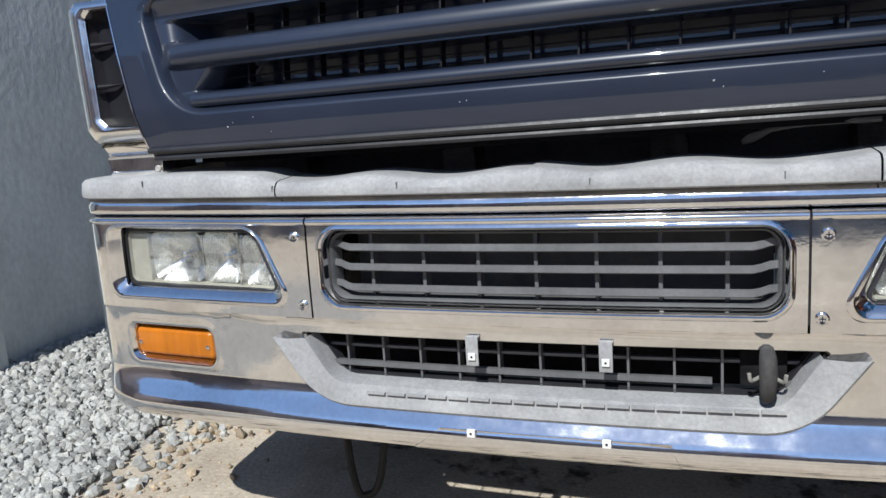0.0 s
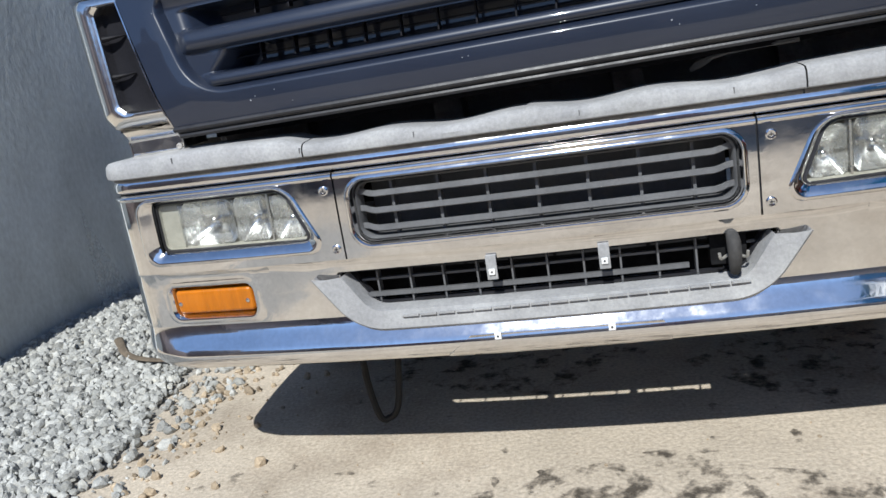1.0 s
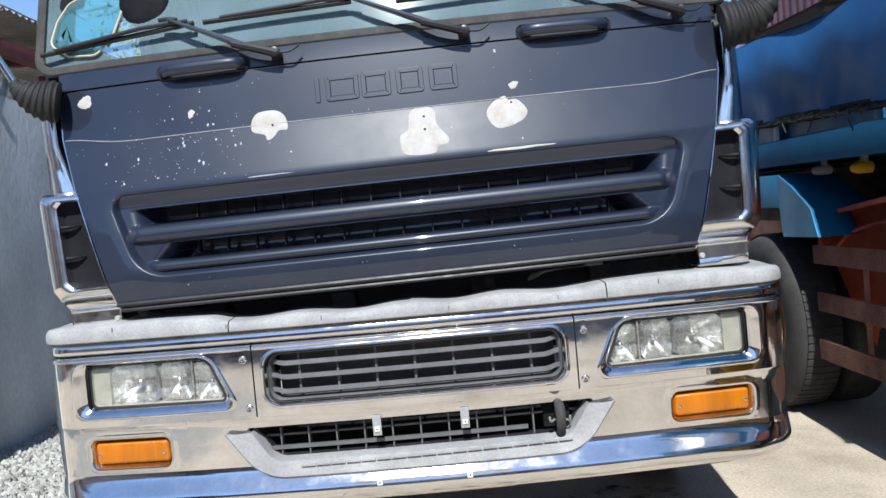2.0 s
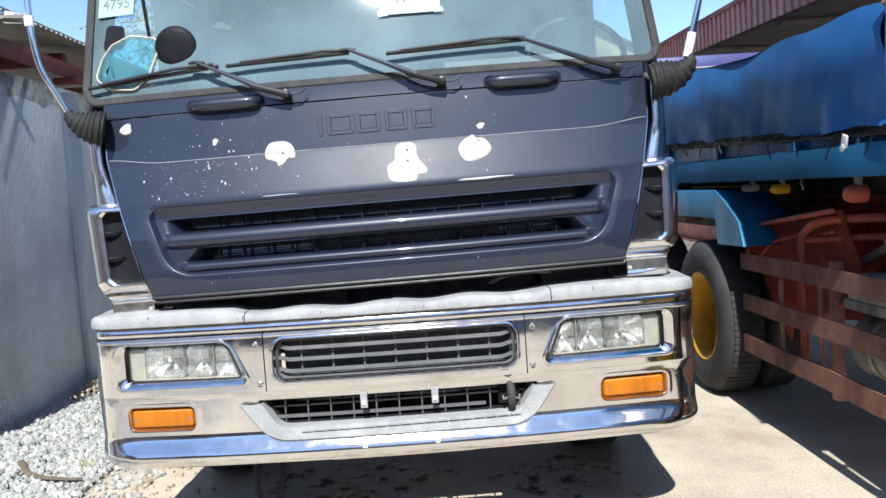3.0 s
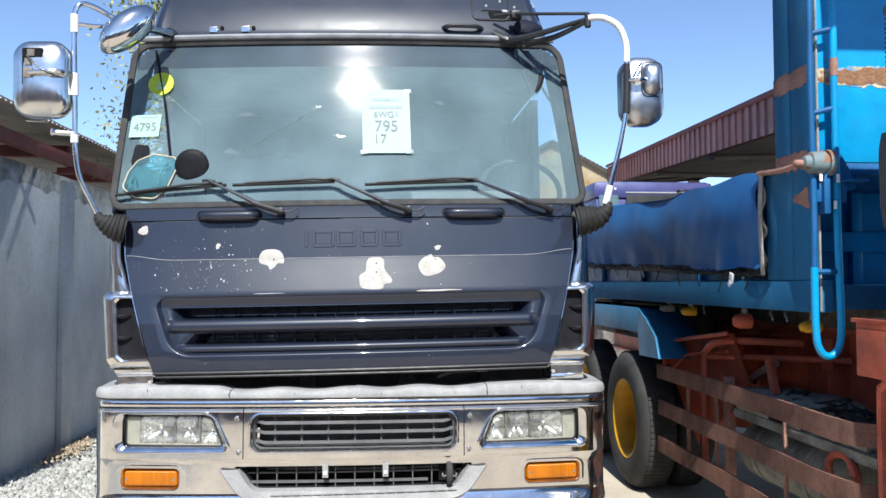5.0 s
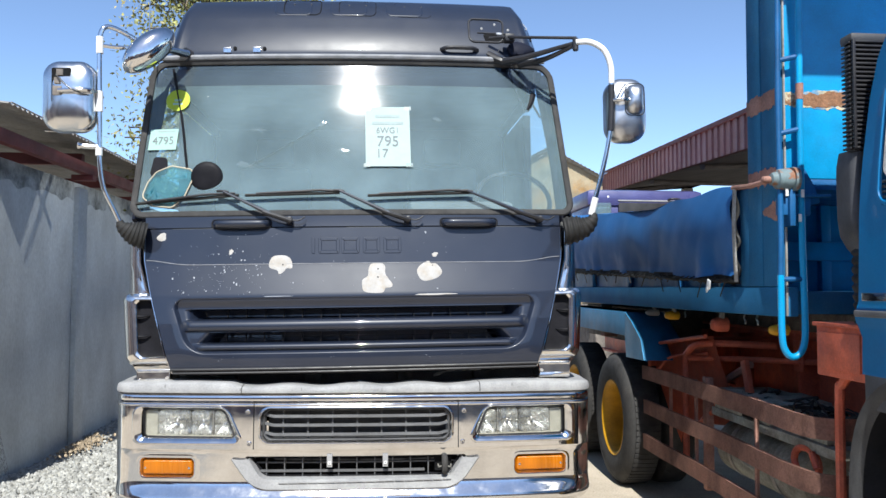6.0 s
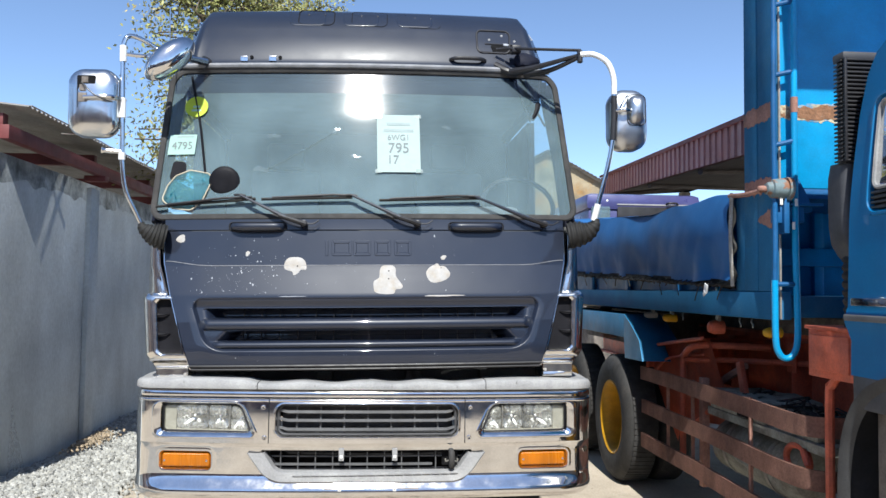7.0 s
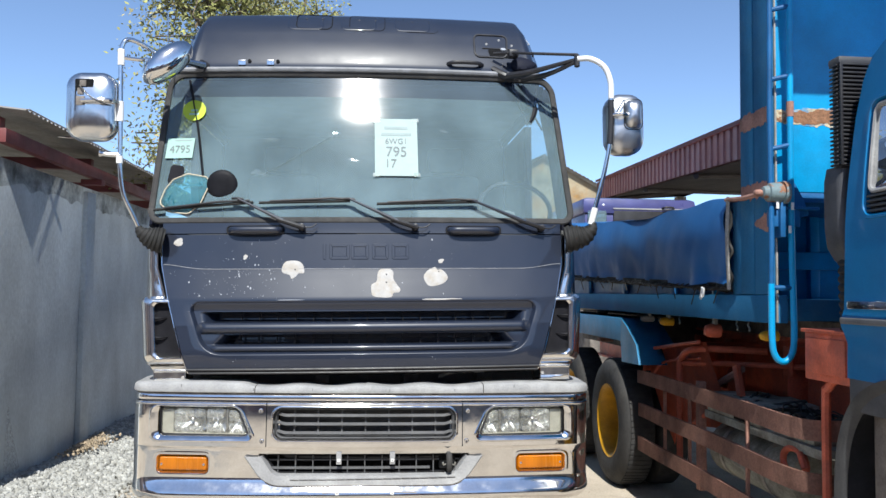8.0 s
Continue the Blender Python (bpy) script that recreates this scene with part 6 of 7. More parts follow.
part("guard_post", box((SX + 0.12, 0.74, 0.30), (SX + 0.17, 0.80, 1.02), 0.005), RUST, tipper)
# red chassis parts behind the rails
chassis_rail = part("chassis_rail", box((2.75, -1.2, 0.88), (2.85, 5.0, 1.31), 0.01), RED, tipper, "red oxide chassis rail")
for z in (0.873, 1.312):
    part("flange", box((2.69, -1.2, z), (2.86, 5.0, z + 0.022), 0.004), RED, chassis_rail)
for y in (-0.35, 0.35, 1.2, 1.75):
    part("rail_bracket", joined(box((2.62, y, 0.90), (2.75, y + 0.012, 1.28), 0.003), box((2.62, y - 0.05, 1.10), (2.632, y + 0.06, 1.28), 0.003)), RED, tipper)
part("sub_frame", box((2.70, -0.3, 1.32), (2.90, 5.0, 1.45), 0.01), VOID, tipper)
hood_p = [(1.80, 0.99), (1.770, 1.085), (1.69, 1.145), (1.56, 1.185), (0.72, 1.285)]
part("wheel_shield", joined(sheet(lambda k, x: Vector((x, hood_p[k][0], hood_p[k][1])), list(range(5)), span(SX + 0.11, SX + 0.60, 6), 0.01), sheet(lambda k, v: Vector((SX + 0.16 + 0.12 * v, hood_p[k][0] - 0.05 * v - 0.16 * v * v, hood_p[k][1] - v * 0.55)), list(range(5)), [0, 0.3, 0.6, 1], 0.01), tube([(SX + 0.11, *p) for p in hood_p], 0.014, 7, 3)), RED, tipper, "faded red sheet guard")
part("shield_rib", tube([(SX + 0.15, 1.70, 0.98), (SX + 0.15, 1.45, 1.09), (SX + 0.15, 0.80, 1.17)], 0.010, 6, 4), RED, tipper)
part("hoop", tube([(SX + 0.11, 1.06, 0.42), (SX + 0.11, 1.06, 1.06), (SX + 0.11, 1.02, 1.155), (SX + 0.12, 0.87, 1.222), (SX + 0.25, 0.70, 1.240), (SX + 0.50, 0.55, 1.235)], 0.023, 8, 5), RED, tipper, "bent red pipe hoop")
part("cross_pipe", tube([(SX + 0.12, 1.02, 1.12), (SX + 0.30, 0.60, 1.15), (SX + 0.62, 0.25, 1.16)], 0.018, 8, 4), RED, tipper, "red pipe")
part("brace", tube([(SX + 0.26, 1.15, 0.85), (SX + 0.28, 0.45, 1.13)], 0.024, 6, 0), RUST, tipper)
part("brace", tube([(SX + 0.12, 1.05, 0.62), (SX + 0.16, 0.66, 0.84)], 0.018, 6, 0), RED, tipper)
part("brace", box((SX + 0.24, 0.40, 0.88), (SX + 0.27, 0.46, 1.16), 0.004, Matrix.Rotation(-0.35, 4, "X")), RED, tipper)
part("air_tank", lathe([(-0.56, 0.06), (-0.53, 0.13), (-0.45, 0.17), (0.42, 0.17), (0.50, 0.13), (0.53, 0.06)], (SX + 0.34, 0.28, 0.60), "y", 24), TRAY, tipper, "dirty grey air tank")
for y in (-0.02, 0.52):
    part("tank_band", lathe([(-0.02, 0.172), (-0.02, 0.176), (0.02, 0.176), (0.02, 0.172)], (SX + 0.34, y, 0.60), "y", 24, False), STEEL, tipper)
part("tank_pipe", tube([(SX + 0.18, 0.50, 0.60), (SX + 0.13, 0.40, 0.62), (SX + 0.13, 0.25, 0.60), (SX + 0.16, 0.12, 0.57)], 0.02, 8, 5), TRAY, tipper)
part("battery_tray", joined(box((SX + 0.12, -0.72, 0.80), (SX + 0.62, 0.66, 0.85), 0.008), box((SX + 0.12, -0.10, 0.85), (SX + 0.50, 0.62, 0.955), 0.015), box((SX + 0.14, -0.62, 0.85), (SX + 0.5, -0.18, 0.90), 0.01)), TRAY, tipper, "dirty grey battery tray")
part("tray_lid", joined(box((SX + 0.11, -0.02, 0.955), (SX + 0.52, 0.30, 0.972), 0.006, Matrix.Rotation(0.05, 4, "X")), box((SX + 0.11, 0.34, 0.957), (SX + 0.5, 0.66, 0.968), 0.005)), TRAY, tipper, "loose dented lid")
part("tray_slot", box((SX + 0.105, 0.02, 0.86), (SX + 0.115, 0.20, 0.90), 0.002), RECESS_BLACK, tipper)
rnd = random.Random(4)
for k in range(34):
    y = rnd.uniform(-0.65, 0.30)
    part("loose_wire", tube([(SX + 0.15 + rnd.random() * 0.3, y, 0.90 + rnd.random() * 0.08), (SX + 0.15 + rnd.random() * 0.3, y + rnd.uniform(-0.2, 0.2), 0.94 + rnd.random() * 0.07), (SX + 0.15 + rnd.random() * 0.3, y + rnd.uniform(-0.3, 0.3), 0.89 + rnd.random() * 0.08)], rnd.uniform(0.004, 0.009), 5, 4), RUBBER, tipper)
part("red_locker", joined(box((SX + 0.045, -1.08, 1.20), (SX + 0.5, -0.715, 1.437), 0.006), box((SX + 0.030, -1.08, 1.425), (SX + 0.5, -0.705, 1.442), 0.003), box((SX + 0.036, -1.06, 1.235), (SX + 0.046, -0.735, 1.40), 0.004)), RED, tipper, "red steel locker box")
part("red_hoop", tube([(SX + 0.10, -0.80, 0.36), (SX + 0.10, -0.80, 1.08), (SX + 0.10, -0.825, 1.165), (SX + 0.11, -0.90, 1.225), (SX + 0.16, -1.02, 1.245)], 0.022, 8, 5), RED, tipper, "bent red pipe")
part("hose_ring", tube([Vector((SX + 0.13, -0.45 + 0.115 * math.cos(a), 0.735 + 0.075 * math.sin(a))) for a in [2 * math.pi * k / 20 for k in range(20)]], 0.018, 8, 0, closed=True), RED, tipper, "red pipe ring")
part("ring_stub", joined(tube([(SX + 0.13, -0.52, 0.78), (SX + 0.10, -0.56, 0.80), (SX + 0.10, -0.60, 0.74)], 0.016, 8, 4), tube([(SX + 0.13, -0.42, 0.69), (SX + 0.16, -0.60, 0.66), (SX + 0.2, -0.78, 0.66)], 0.014, 8, 4)), RED, tipper)
part("oil_filter", lathe([(-0.10, 0.04), (-0.09, 0.055), (0.05, 0.058), (0.07, 0.03)], (SX + 0.16, -0.05, 0.36), "y", 18), CANISTER, tipper, "pale plastic canister under the rails")
# Plain block added as backdrop for the shaded space under the body.
part("underbody_backdrop", box((3.0, -1.0, 0.45), (3.9, 4.6, 1.4), 0.05), VOID, tipper)

# its cab, seen from behind the door
def cab_side(y, z):
    return SX + 0.03 + 0.06 * ease((z - 1.9) / 0.9) - 0.012 * math.exp(-((z - 1.48) / 0.03) ** 2)


cab_edge = ([1.24, 1.40, 1.45, 1.50, 1.54, 1.90, 2.40, 2.56, 2.64, 2.69], [-1.088, -1.094, -1.062, -1.058, -1.072, -1.088, -1.128, -1.165, -1.22, -1.31])
part("tipper_cab", joined(
    sheet(lambda z, x: Vector(((cab_side(0, z) if x == 0 else x), float(np.interp(z, *cab_edge)) + (0.05 if x else 0.0), z)), span(1.24, 2.69, 30), [0, 2.4, 3.2, 4.3]),
    sheet(lambda u, z: Vector((cab_side(0, z), float(np.interp(z, *cab_edge)) * (1 - u) - 3.1 * u, z)), [0, 0.02, 0.05, 0.071, 0.12, 0.3, 0.6, 1], span(1.24, 1.93, 40)),
    sheet(lambda u, z: Vector((cab_side(0, z), float(np.interp(z, *cab_edge)) * (1 - u) - 1.24 * u, z)), [0, 0.3, 0.7, 1], span(1.93, 2.46, 14)),
    sheet(lambda u, z: Vector((cab_side(0, z), float(np.interp(z, *cab_edge)) * (1 - u) - 3.0 * u, z)), [0, 0.1, 0.3, 0.6, 1], span(2.44, 2.69, 8)),
    sheet(lambda u, x: Vector((x, -1.31 * (1 - u) - 2.9 * u, 2.69 + 0.16 * math.sin(u * 1.5))), span(0, 1, 10), [SX + 0.09, 2.6, 4.3]),
    box((SX + 0.045, -3.1, 1.92), (SX + 0.11, -2.6, 2.5), 0.01)), CAB_BLUE, tipper, "glossy blue cab of the tipper", sharp=30)
wl = rounded([(-2.60, 1.945), (-1.225, 1.945), (-1.240, 2.435), (-2.60, 2.455)], 0.05, 5, 8)
part("window_surround", rings([[Vector((cab_side(0, p[1]) - d, p[0], p[1])) for p in inset(wl, b)] for b, d in ((-0.022, -0.004), (-0.016, 0.006), (-0.004, 0.006), (0.004, -0.010), (0.010, -0.022))]), CAB_BLUE, tipper)
part("cab_window", rings([[Vector((cab_side(0, p[1]) + 0.014, p[0], p[1])) for p in wl], [Vector((cab_side(0, p[1]) + 0.02, p[0], p[1])) for p in inset(wl, 0.01)]], cap_last=True), BLACK, tipper, "dark side window of the cab")
wg = rounded([(-2.58, 2.045), (-1.252, 2.045), (-1.262, 2.415), (-2.58, 2.435)], 0.035, 5, 8)
part("window_pane", rings([[Vector((cab_side(0, p[1]) + d, p[0], p[1])) for p in inset(wg, b)] for b, d in ((0.0, 0.010), (0.006, 0.008))], cap_last=True), PANE, tipper, "grey reflecting window glass")
part("window_rubber", tube([Vector((cab_side(0, p[1]) + 0.006, p[0], p[1])) for p in wg], 0.010, 6, 0, closed=True), PAD, tipper)
for k in range(4):
    z = 1.956 + k * 0.021
    part("cab_louvre", box((SX + 0.030, -2.4, z), (SX + 0.056, -1.245, z + 0.011), 0.003), BLACK, tipper)
part("cab_belt", tube([Vector((cab_side(0, 1.49) - 0.004, y, 1.492)) for y in span(-3.0, -1.07, 6)], 0.012, 8, 0, squash=(0.6, 1.2)), SLAT, tipper, "dark rubber strip along the cab")
part("belt_plate", box((SX + 0.012, -1.45, 1.545), (SX + 0.024, -1.12, 1.578), 0.003), POLISHED, tipper, "scuffed bright plate on the door")
# air intake stack with louvres
intake = part("air_intake", joined(box((2.126, -1.055, 2.175), (2.46, -0.985, 2.675), 0.022)), BLACK, tipper, "black louvred air intake")
for k in range(25):
    z = 2.19 + k * 0.019
    part("intake_louvre", joined(box((2.113, -1.05, z), (2.14, -0.99, z + 0.009), 0.003), box((2.128, -1.072, z), (2.45, -1.04, z + 0.009), 0.003)), BLACK, intake)
part("intake_spine", box((2.118, -1.074, 2.19), (2.130, -1.062, 2.66), 0.002), BLACK, intake)
part("intake_cap", box((2.116, -1.066, 2.655), (2.47, -0.975, 2.690), 0.012), DUCT, intake)
part("intake_duct", rings([[Vector((x + dx, y, z)) for x, y in rounded([(2.135, -1.05), (2.40, -1.05), (2.40, -0.90), (2.135, -0.90)], 0.03, 4, 3)] for z, dx in ((2.19, 0.0), (2.13, -0.012), (2.08, -0.014), (1.90, -0.012), (1.82, 0.0), (1.77, 0.03), (1.74, 0.06))], True, True), DUCT, intake, "dark grey moulded duct")
part("intake_bellows", tube([(2.24, -0.98, 1.80), (2.24, -0.98, 1.62), (2.25, -0.98, 1.44)], lambda t: 0.075 + 0.006 * math.sin(t * 60), 12, 14), RUBBER, intake)
def guard_at(a, r):
    """Squarish wheel arch: angle from the rear, and a share of its full size."""
    c, n = math.cos(a), math.sin(a)
    return -1.80 + 0.80 * r * math.copysign(abs(c) ** 0.6, c), 0.55 + 0.74 * r * abs(n) ** 0.6 if n > 0 else 0.55 + 0.74 * n


arch = span(-0.5, 2.8, 48)
mudguard = part("mudguard", sheet(lambda a, x: Vector((x, *guard_at(a, 0.985))), arch, [SX + 0.02, SX + 0.16, SX + 0.36], 0.012), DUCT, tipper, "dark plastic wheel arch of the cab")
part("arch_lip", sheet(lambda a, k: Vector((SX + (0.024, 0.014, 0.012, 0.020, 0.040)[k], *guard_at(a, (0.985, 0.995, 1.0, 0.955, 0.93)[k]))), arch, list(range(5)), 0.004), SLAT, mudguard, "worn grey lip of the wheel arch")
part("mudguard_skirt", box((SX + 0.03, -1.60, 1.10), (SX + 0.06, -1.10, 1.245), 0.01), DUCT, tipper)
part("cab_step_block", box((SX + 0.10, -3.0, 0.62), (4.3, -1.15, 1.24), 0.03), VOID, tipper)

# ---- the violet truck far behind ----
violet = thing("violet_truck", (3.8, 7.5, 0), "violet-blue truck cab standing behind the tipper", "truck")
part("violet_cab", joined(box((2.96, 6.5, 1.51), (4.64, 8.6, 2.74), 0.05), box((2.92, 6.46, 2.72), (4.58, 8.6, 2.96), 0.09)), PURPLE, violet)
part("violet_window", box((3.00, 6.47, 2.26), (3.27, 6.50, 2.79), 0.02), GLASS, violet)
part("violet_window", box((3.37, 6.47, 2.26), (4.52, 6.50, 2.80), 0.02), BLACK, violet)
part("window_trim", box((3.36, 6.455, 2.795), (4.54, 6.475, 2.815), 0.004), PAD, violet)
part("roof_stud", lathe([(-0.02, 0.008), (-0.016, 0.016), (0, 0.016)], (3.22, 6.475, 2.855), "y", 10), WHITE, violet)
part("violet_handle", tube([(4.07, 6.46, 2.82), (4.10, 6.42, 2.83), (4.20, 6.42, 2.83), (4.24, 6.46, 2.82)], 0.014, 8, 4), BLACK, violet)
part("violet_bulk", box((3.12, 6.8, 0.11), (4.52, 12.0, 1.26), 0.05), VOID, violet)

BLOOM_Y = (1.78, 2.12)
# ---- left wall with its lean-to roof ----
WX = -2.70
tagged(part("wall_left", joined(box((WX - 0.20, 0.25, -0.1), (WX, 9.0, 2.545), 0.006), box((WX, 3.20, -0.1), (WX + 0.05, 3.42, 2.50), 0.012), box((WX, 0.60, -0.1), (WX + 0.06, 0.93, 2.50), 0.012), box((WX, 6.2, -0.1), (WX + 0.05, 6.42, 2.5), 0.012)), WALL), "grey cement-rendered boundary wall with shallow piers", "wall", kind="structure")


def corrugated(x0, x1, y0, y1, z0, z1, pitch=0.076, deep=0.009):
    n = int((y1 - y0) / pitch * 8)
    return sheet(lambda y, t: Vector((x0 + (x1 - x0) * t, y, z0 + (z1 - z0) * t + deep * math.sin(y * 2 * math.pi / pitch))), span(y0, y1, n), [0, 0.5, 1])


lean = thing("lean_to_roof", (-3.5, 4.0, 0), "corrugated metal lean-to roof on maroon steel beams", "roof", kind="structure")
part("roof_sheet", corrugated(-2.42, -6.5, 1.28, 10.0, 2.84, 3.25), SHEET, lean, "weathered corrugated roof sheet")
part("eave_beam", box((-2.60, 1.25, 2.60), (-2.53, 10.0, 2.70), 0.006), MAROON, lean, "maroon steel eave beam")
part("rafter", box((-2.69, 3.10, 2.55), (-2.50, 3.20, 2.60), 0.004), MAROON, lean)
for y in (1.35, 3.15, 4.9, 6.7):
    part("rafter", box((-6.0, y, 2.70), (-2.62, y + 0.08, 2.80), 0.004), MAROON, lean)
part("roof_lip", tube([(-2.40, 1.28 + k * 0.2, 2.84 + 0.003 * math.sin(k * 3)) for k in range(44)], 0.006, 5, 0), SHEET, lean)
part("tin_strip", box((-2.50, 2.05, 2.795), (-2.36, 2.12, 2.80), 0.001), POLISHED, lean)

# ---- maroon shed on the far side ----
shed = thing("shed", (7.0, 14.0, 0), "maroon corrugated metal shed with a deep fascia", "shed", kind="structure")
A, B = Vector((5.27, 14.0, 0)), Vector((4.33, 2.5, 0))


def shed_top(t):
    return 4.31 - 0.68 * t


FAR_EDGE = [(0.0, 7.42, 14.0, 3.97), (0.16, 8.35, 14.0, 4.28), (0.34, 9.2, 14.0, 4.02), (1.0, 9.6, 4.0, 3.85)]


def far_edge(t):
    ts = [p[0] for p in FAR_EDGE]
    return Vector([float(np.interp(t, ts, [p[k] for p in FAR_EDGE])) for k in (1, 2, 3)])


def on_line(t, x, z):
    return A.lerp(B, t) + Vector((x, 0, shed_top(t) + z))


part("fascia", sheet(lambda t, v: on_line(t, 0.012 * (1 if math.sin(t * 300) > 0 else -1), -0.05 - v * 0.44), span(0, 1, 1080), [0, 1]), SHED, shed, "maroon ribbed fascia sheet")
part("fascia_cap", sheet(lambda t, v: on_line(t, (-0.05, -0.05, 0.08)[v], (-0.06, 0.0, 0.02)[v]), span(0, 1, 20), [0, 1, 2], 0.02), SHED, shed)
part("fascia_foot", sheet(lambda t, v: on_line(t, (-0.04, 0.10)[v], -0.49), span(0, 1, 20), [0, 1], 0.03), MAROON, shed)
part("shed_roof", sheet(lambda t, v: on_line(t, 0.02, 0.01).lerp(far_edge(t) + Vector((0, 0, 0.10)), v), span(0, 1, 26), [0, 1], 0.03), SHED, shed)
part("shed_underside", sheet(lambda t, v: on_line(t, 0.0, -0.50).lerp(far_edge(t), v), span(0, 1, 26), [0, 0.5, 1], 0.02), UNDER, shed, "underside of the shed roof, coloured dark for its shade")
for k in range(4):
    t = 0.12 + 0.25 * k
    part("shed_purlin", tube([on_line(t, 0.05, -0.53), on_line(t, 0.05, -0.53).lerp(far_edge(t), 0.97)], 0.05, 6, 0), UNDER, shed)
for t in (0.12, 0.55, 0.9):
    c = A.lerp(B, t)
    part("shed_column", box((c.x + 1.5, c.y - 0.1, 0), (c.x + 1.7, c.y + 0.1, shed_top(t) - 0.45), 0.01), STEEL, shed)
brown = thing("old_roof", (4.4, 17.0, 0), "brownish old gabled roof behind the trucks", "roof", kind="structure")
part("gable_roof", sheet(lambda x, v: Vector((x, 16.0 + v * 6, 5.27 - 0.53 * abs(x - 4.4) + 0.012 * math.sin(x * 60))), span(2.4, 6.4, 120), [0, 1], 0.04), SHEET, brown)
part("gable_wall", from_lists([(2.6, 16.2, 0), (6.2, 16.2, 0), (6.2, 16.2, 4.27), (4.4, 16.2, 5.20), (2.6, 16.2, 4.27)], [(0, 1, 2, 3, 4)]), material("ochre_sheet", (0.27, 0.22, 0.145), 0.7, 0, 0.35, 2, 0.15, 40, 0.1, 30, second=(0.30, 0.17, 0.06), mask=(0.5, 0.65)), brown)

# ---- ground ----
def heap(x, y):
    edge = -1.62 + 0.10 * math.sin(y * 2.1 + 0.6) + 0.05 * math.sin(y * 5.3) - 0.25 * ease((y - 2.0) / 2.0)
    t = ease((edge - x) / (edge + 2.72))
    return 0.155 * t * (0.85 + 0.15 * math.sin(y * 1.6 + 1.0)) + 0.04 * t * math.exp(-((y - 1.7) / 0.7) ** 2)


def sheet_xy(xs, ys, fz):
    return sheet(lambda x, y: Vector((x, y, fz(x, y))), xs, ys)


far = [-900, -250, -80, -30, -14]
tagged(part("ground", sheet_xy(far + span(-9, 9, 37) + [14, 30, 80, 250, 900], far + span(-9, 12, 43) + [20, 40, 90, 260, 900], lambda x, y: -0.004 if x < -1.9 else 0.0), CONCRETE, sharp=90), "dusty sunlit concrete yard", "ground", kind="structure")
tagged(part("gravel_bed", sheet_xy(span(-2.71, -1.40, 40), span(-4.0, 8.5, 160), lambda x, y: heap(x, y) - 0.012 + 0.008 * noise.noise(Vector((x * 14, y * 14, 0)))), DIRT), "grey gravel bank along the wall", "gravel", kind="stuff")


def stones(name, mat, n, place_of, sizes, seed, label, category):
    """Many angular stones in one mesh."""
    rg = np.random.RandomState(seed)
    t = (1 + 5 ** 0.5) / 2
    base = np.array([(-1, t, 0), (1, t, 0), (-1, -t, 0), (1, -t, 0), (0, -1, t), (0, 1, t), (0, -1, -t), (0, 1, -t), (t, 0, -1), (t, 0, 1), (-t, 0, -1), (-t, 0, 1)]) / 1.9
    tri = np.array([(0, 11, 5), (0, 5, 1), (0, 1, 7), (0, 7, 10), (0, 10, 11), (1, 5, 9), (5, 11, 4), (11, 10, 2), (10, 7, 6), (7, 1, 8), (3, 9, 4), (3, 4, 2), (3, 2, 6), (3, 6, 8), (3, 8, 9), (4, 9, 5), (2, 4, 11), (6, 2, 10), (8, 6, 7), (9, 8, 1)])
    verts, faces = [], []
    for i in range(n):
        x, y, z = place_of(rg)
        r = sizes[0] + (sizes[1] - sizes[0]) * rg.rand() ** 2
        v = base * (1 + 0.35 * (rg.rand(12, 1) - 0.5)) * (r * np.array([1.0, rg.uniform(0.6, 1.0), rg.uniform(0.45, 0.75)]))
        q, _ = np.linalg.qr(rg.randn(3, 3))
        verts.append(v @ q + (x, y, z + r * 0.28))
        faces.append(tri + 12 * i)
    me = bpy.data.meshes.new(name)
    me.from_pydata(np.concatenate(verts).tolist(), [], np.concatenate(faces).tolist())
    me.materials.append(mat)
    return tagged(new(name, me), label, category, kind="stuff")


def on_bank(rg):
    while True:
        y = -0.9 + 5.9 * rg.rand() ** 1.15
        x = rg.uniform(-2.70, -1.45)
        h = heap(x, y)
        if h > 0.012 or rg.rand() < 0.10:
            return x, y, h


def loose(rg):
    y = rg.uniform(-0.6, 3.5)
    x = -1.58 + abs(rg.randn()) * 0.16 + (0.25 if rg.rand() < 0.08 else 0)
    return x, y, 0.0


stones("gravel", STONE, 21000, on_bank, (0.009, 0.033), 3, "heap of crushed grey stone along the wall", "gravel")
stones("pebbles", EARTH, 420, loose, (0.007, 0.030), 8, "loose brown pebbles on the concrete", "pebbles")
stones("yard_grit", EARTH, 700, lambda rg: (rg.uniform(-1.4, 2.4), rg.uniform(-1.5, 3.5), 0.0), (0.002, 0.007), 12, "grit scattered over the concrete", "grit")


def stain(name, cx, cy, rx, ry, seed, label):
    rnd2 = random.Random(seed)
    ph = [rnd2.uniform(0, 6.28) for _ in range(4)]
    lo = []
    for t in (1.0, 0.7, 0.35):
        lo.append([Vector((cx + rx * t * (1 + 0.2 * math.sin(2 * a + ph[0]) + 0.14 * math.sin(5 * a + ph[1]) + 0.1 * math.sin(11 * a + ph[2])) * math.cos(a), cy + ry * t * (1 + 0.2 * math.sin(3 * a + ph[3]) + 0.12 * math.sin(7 * a + ph[1])) * math.sin(a), 0.004)) for a in [2 * math.pi * k / 60 for k in range(60)]])
    return rings(lo, cap_last=True)


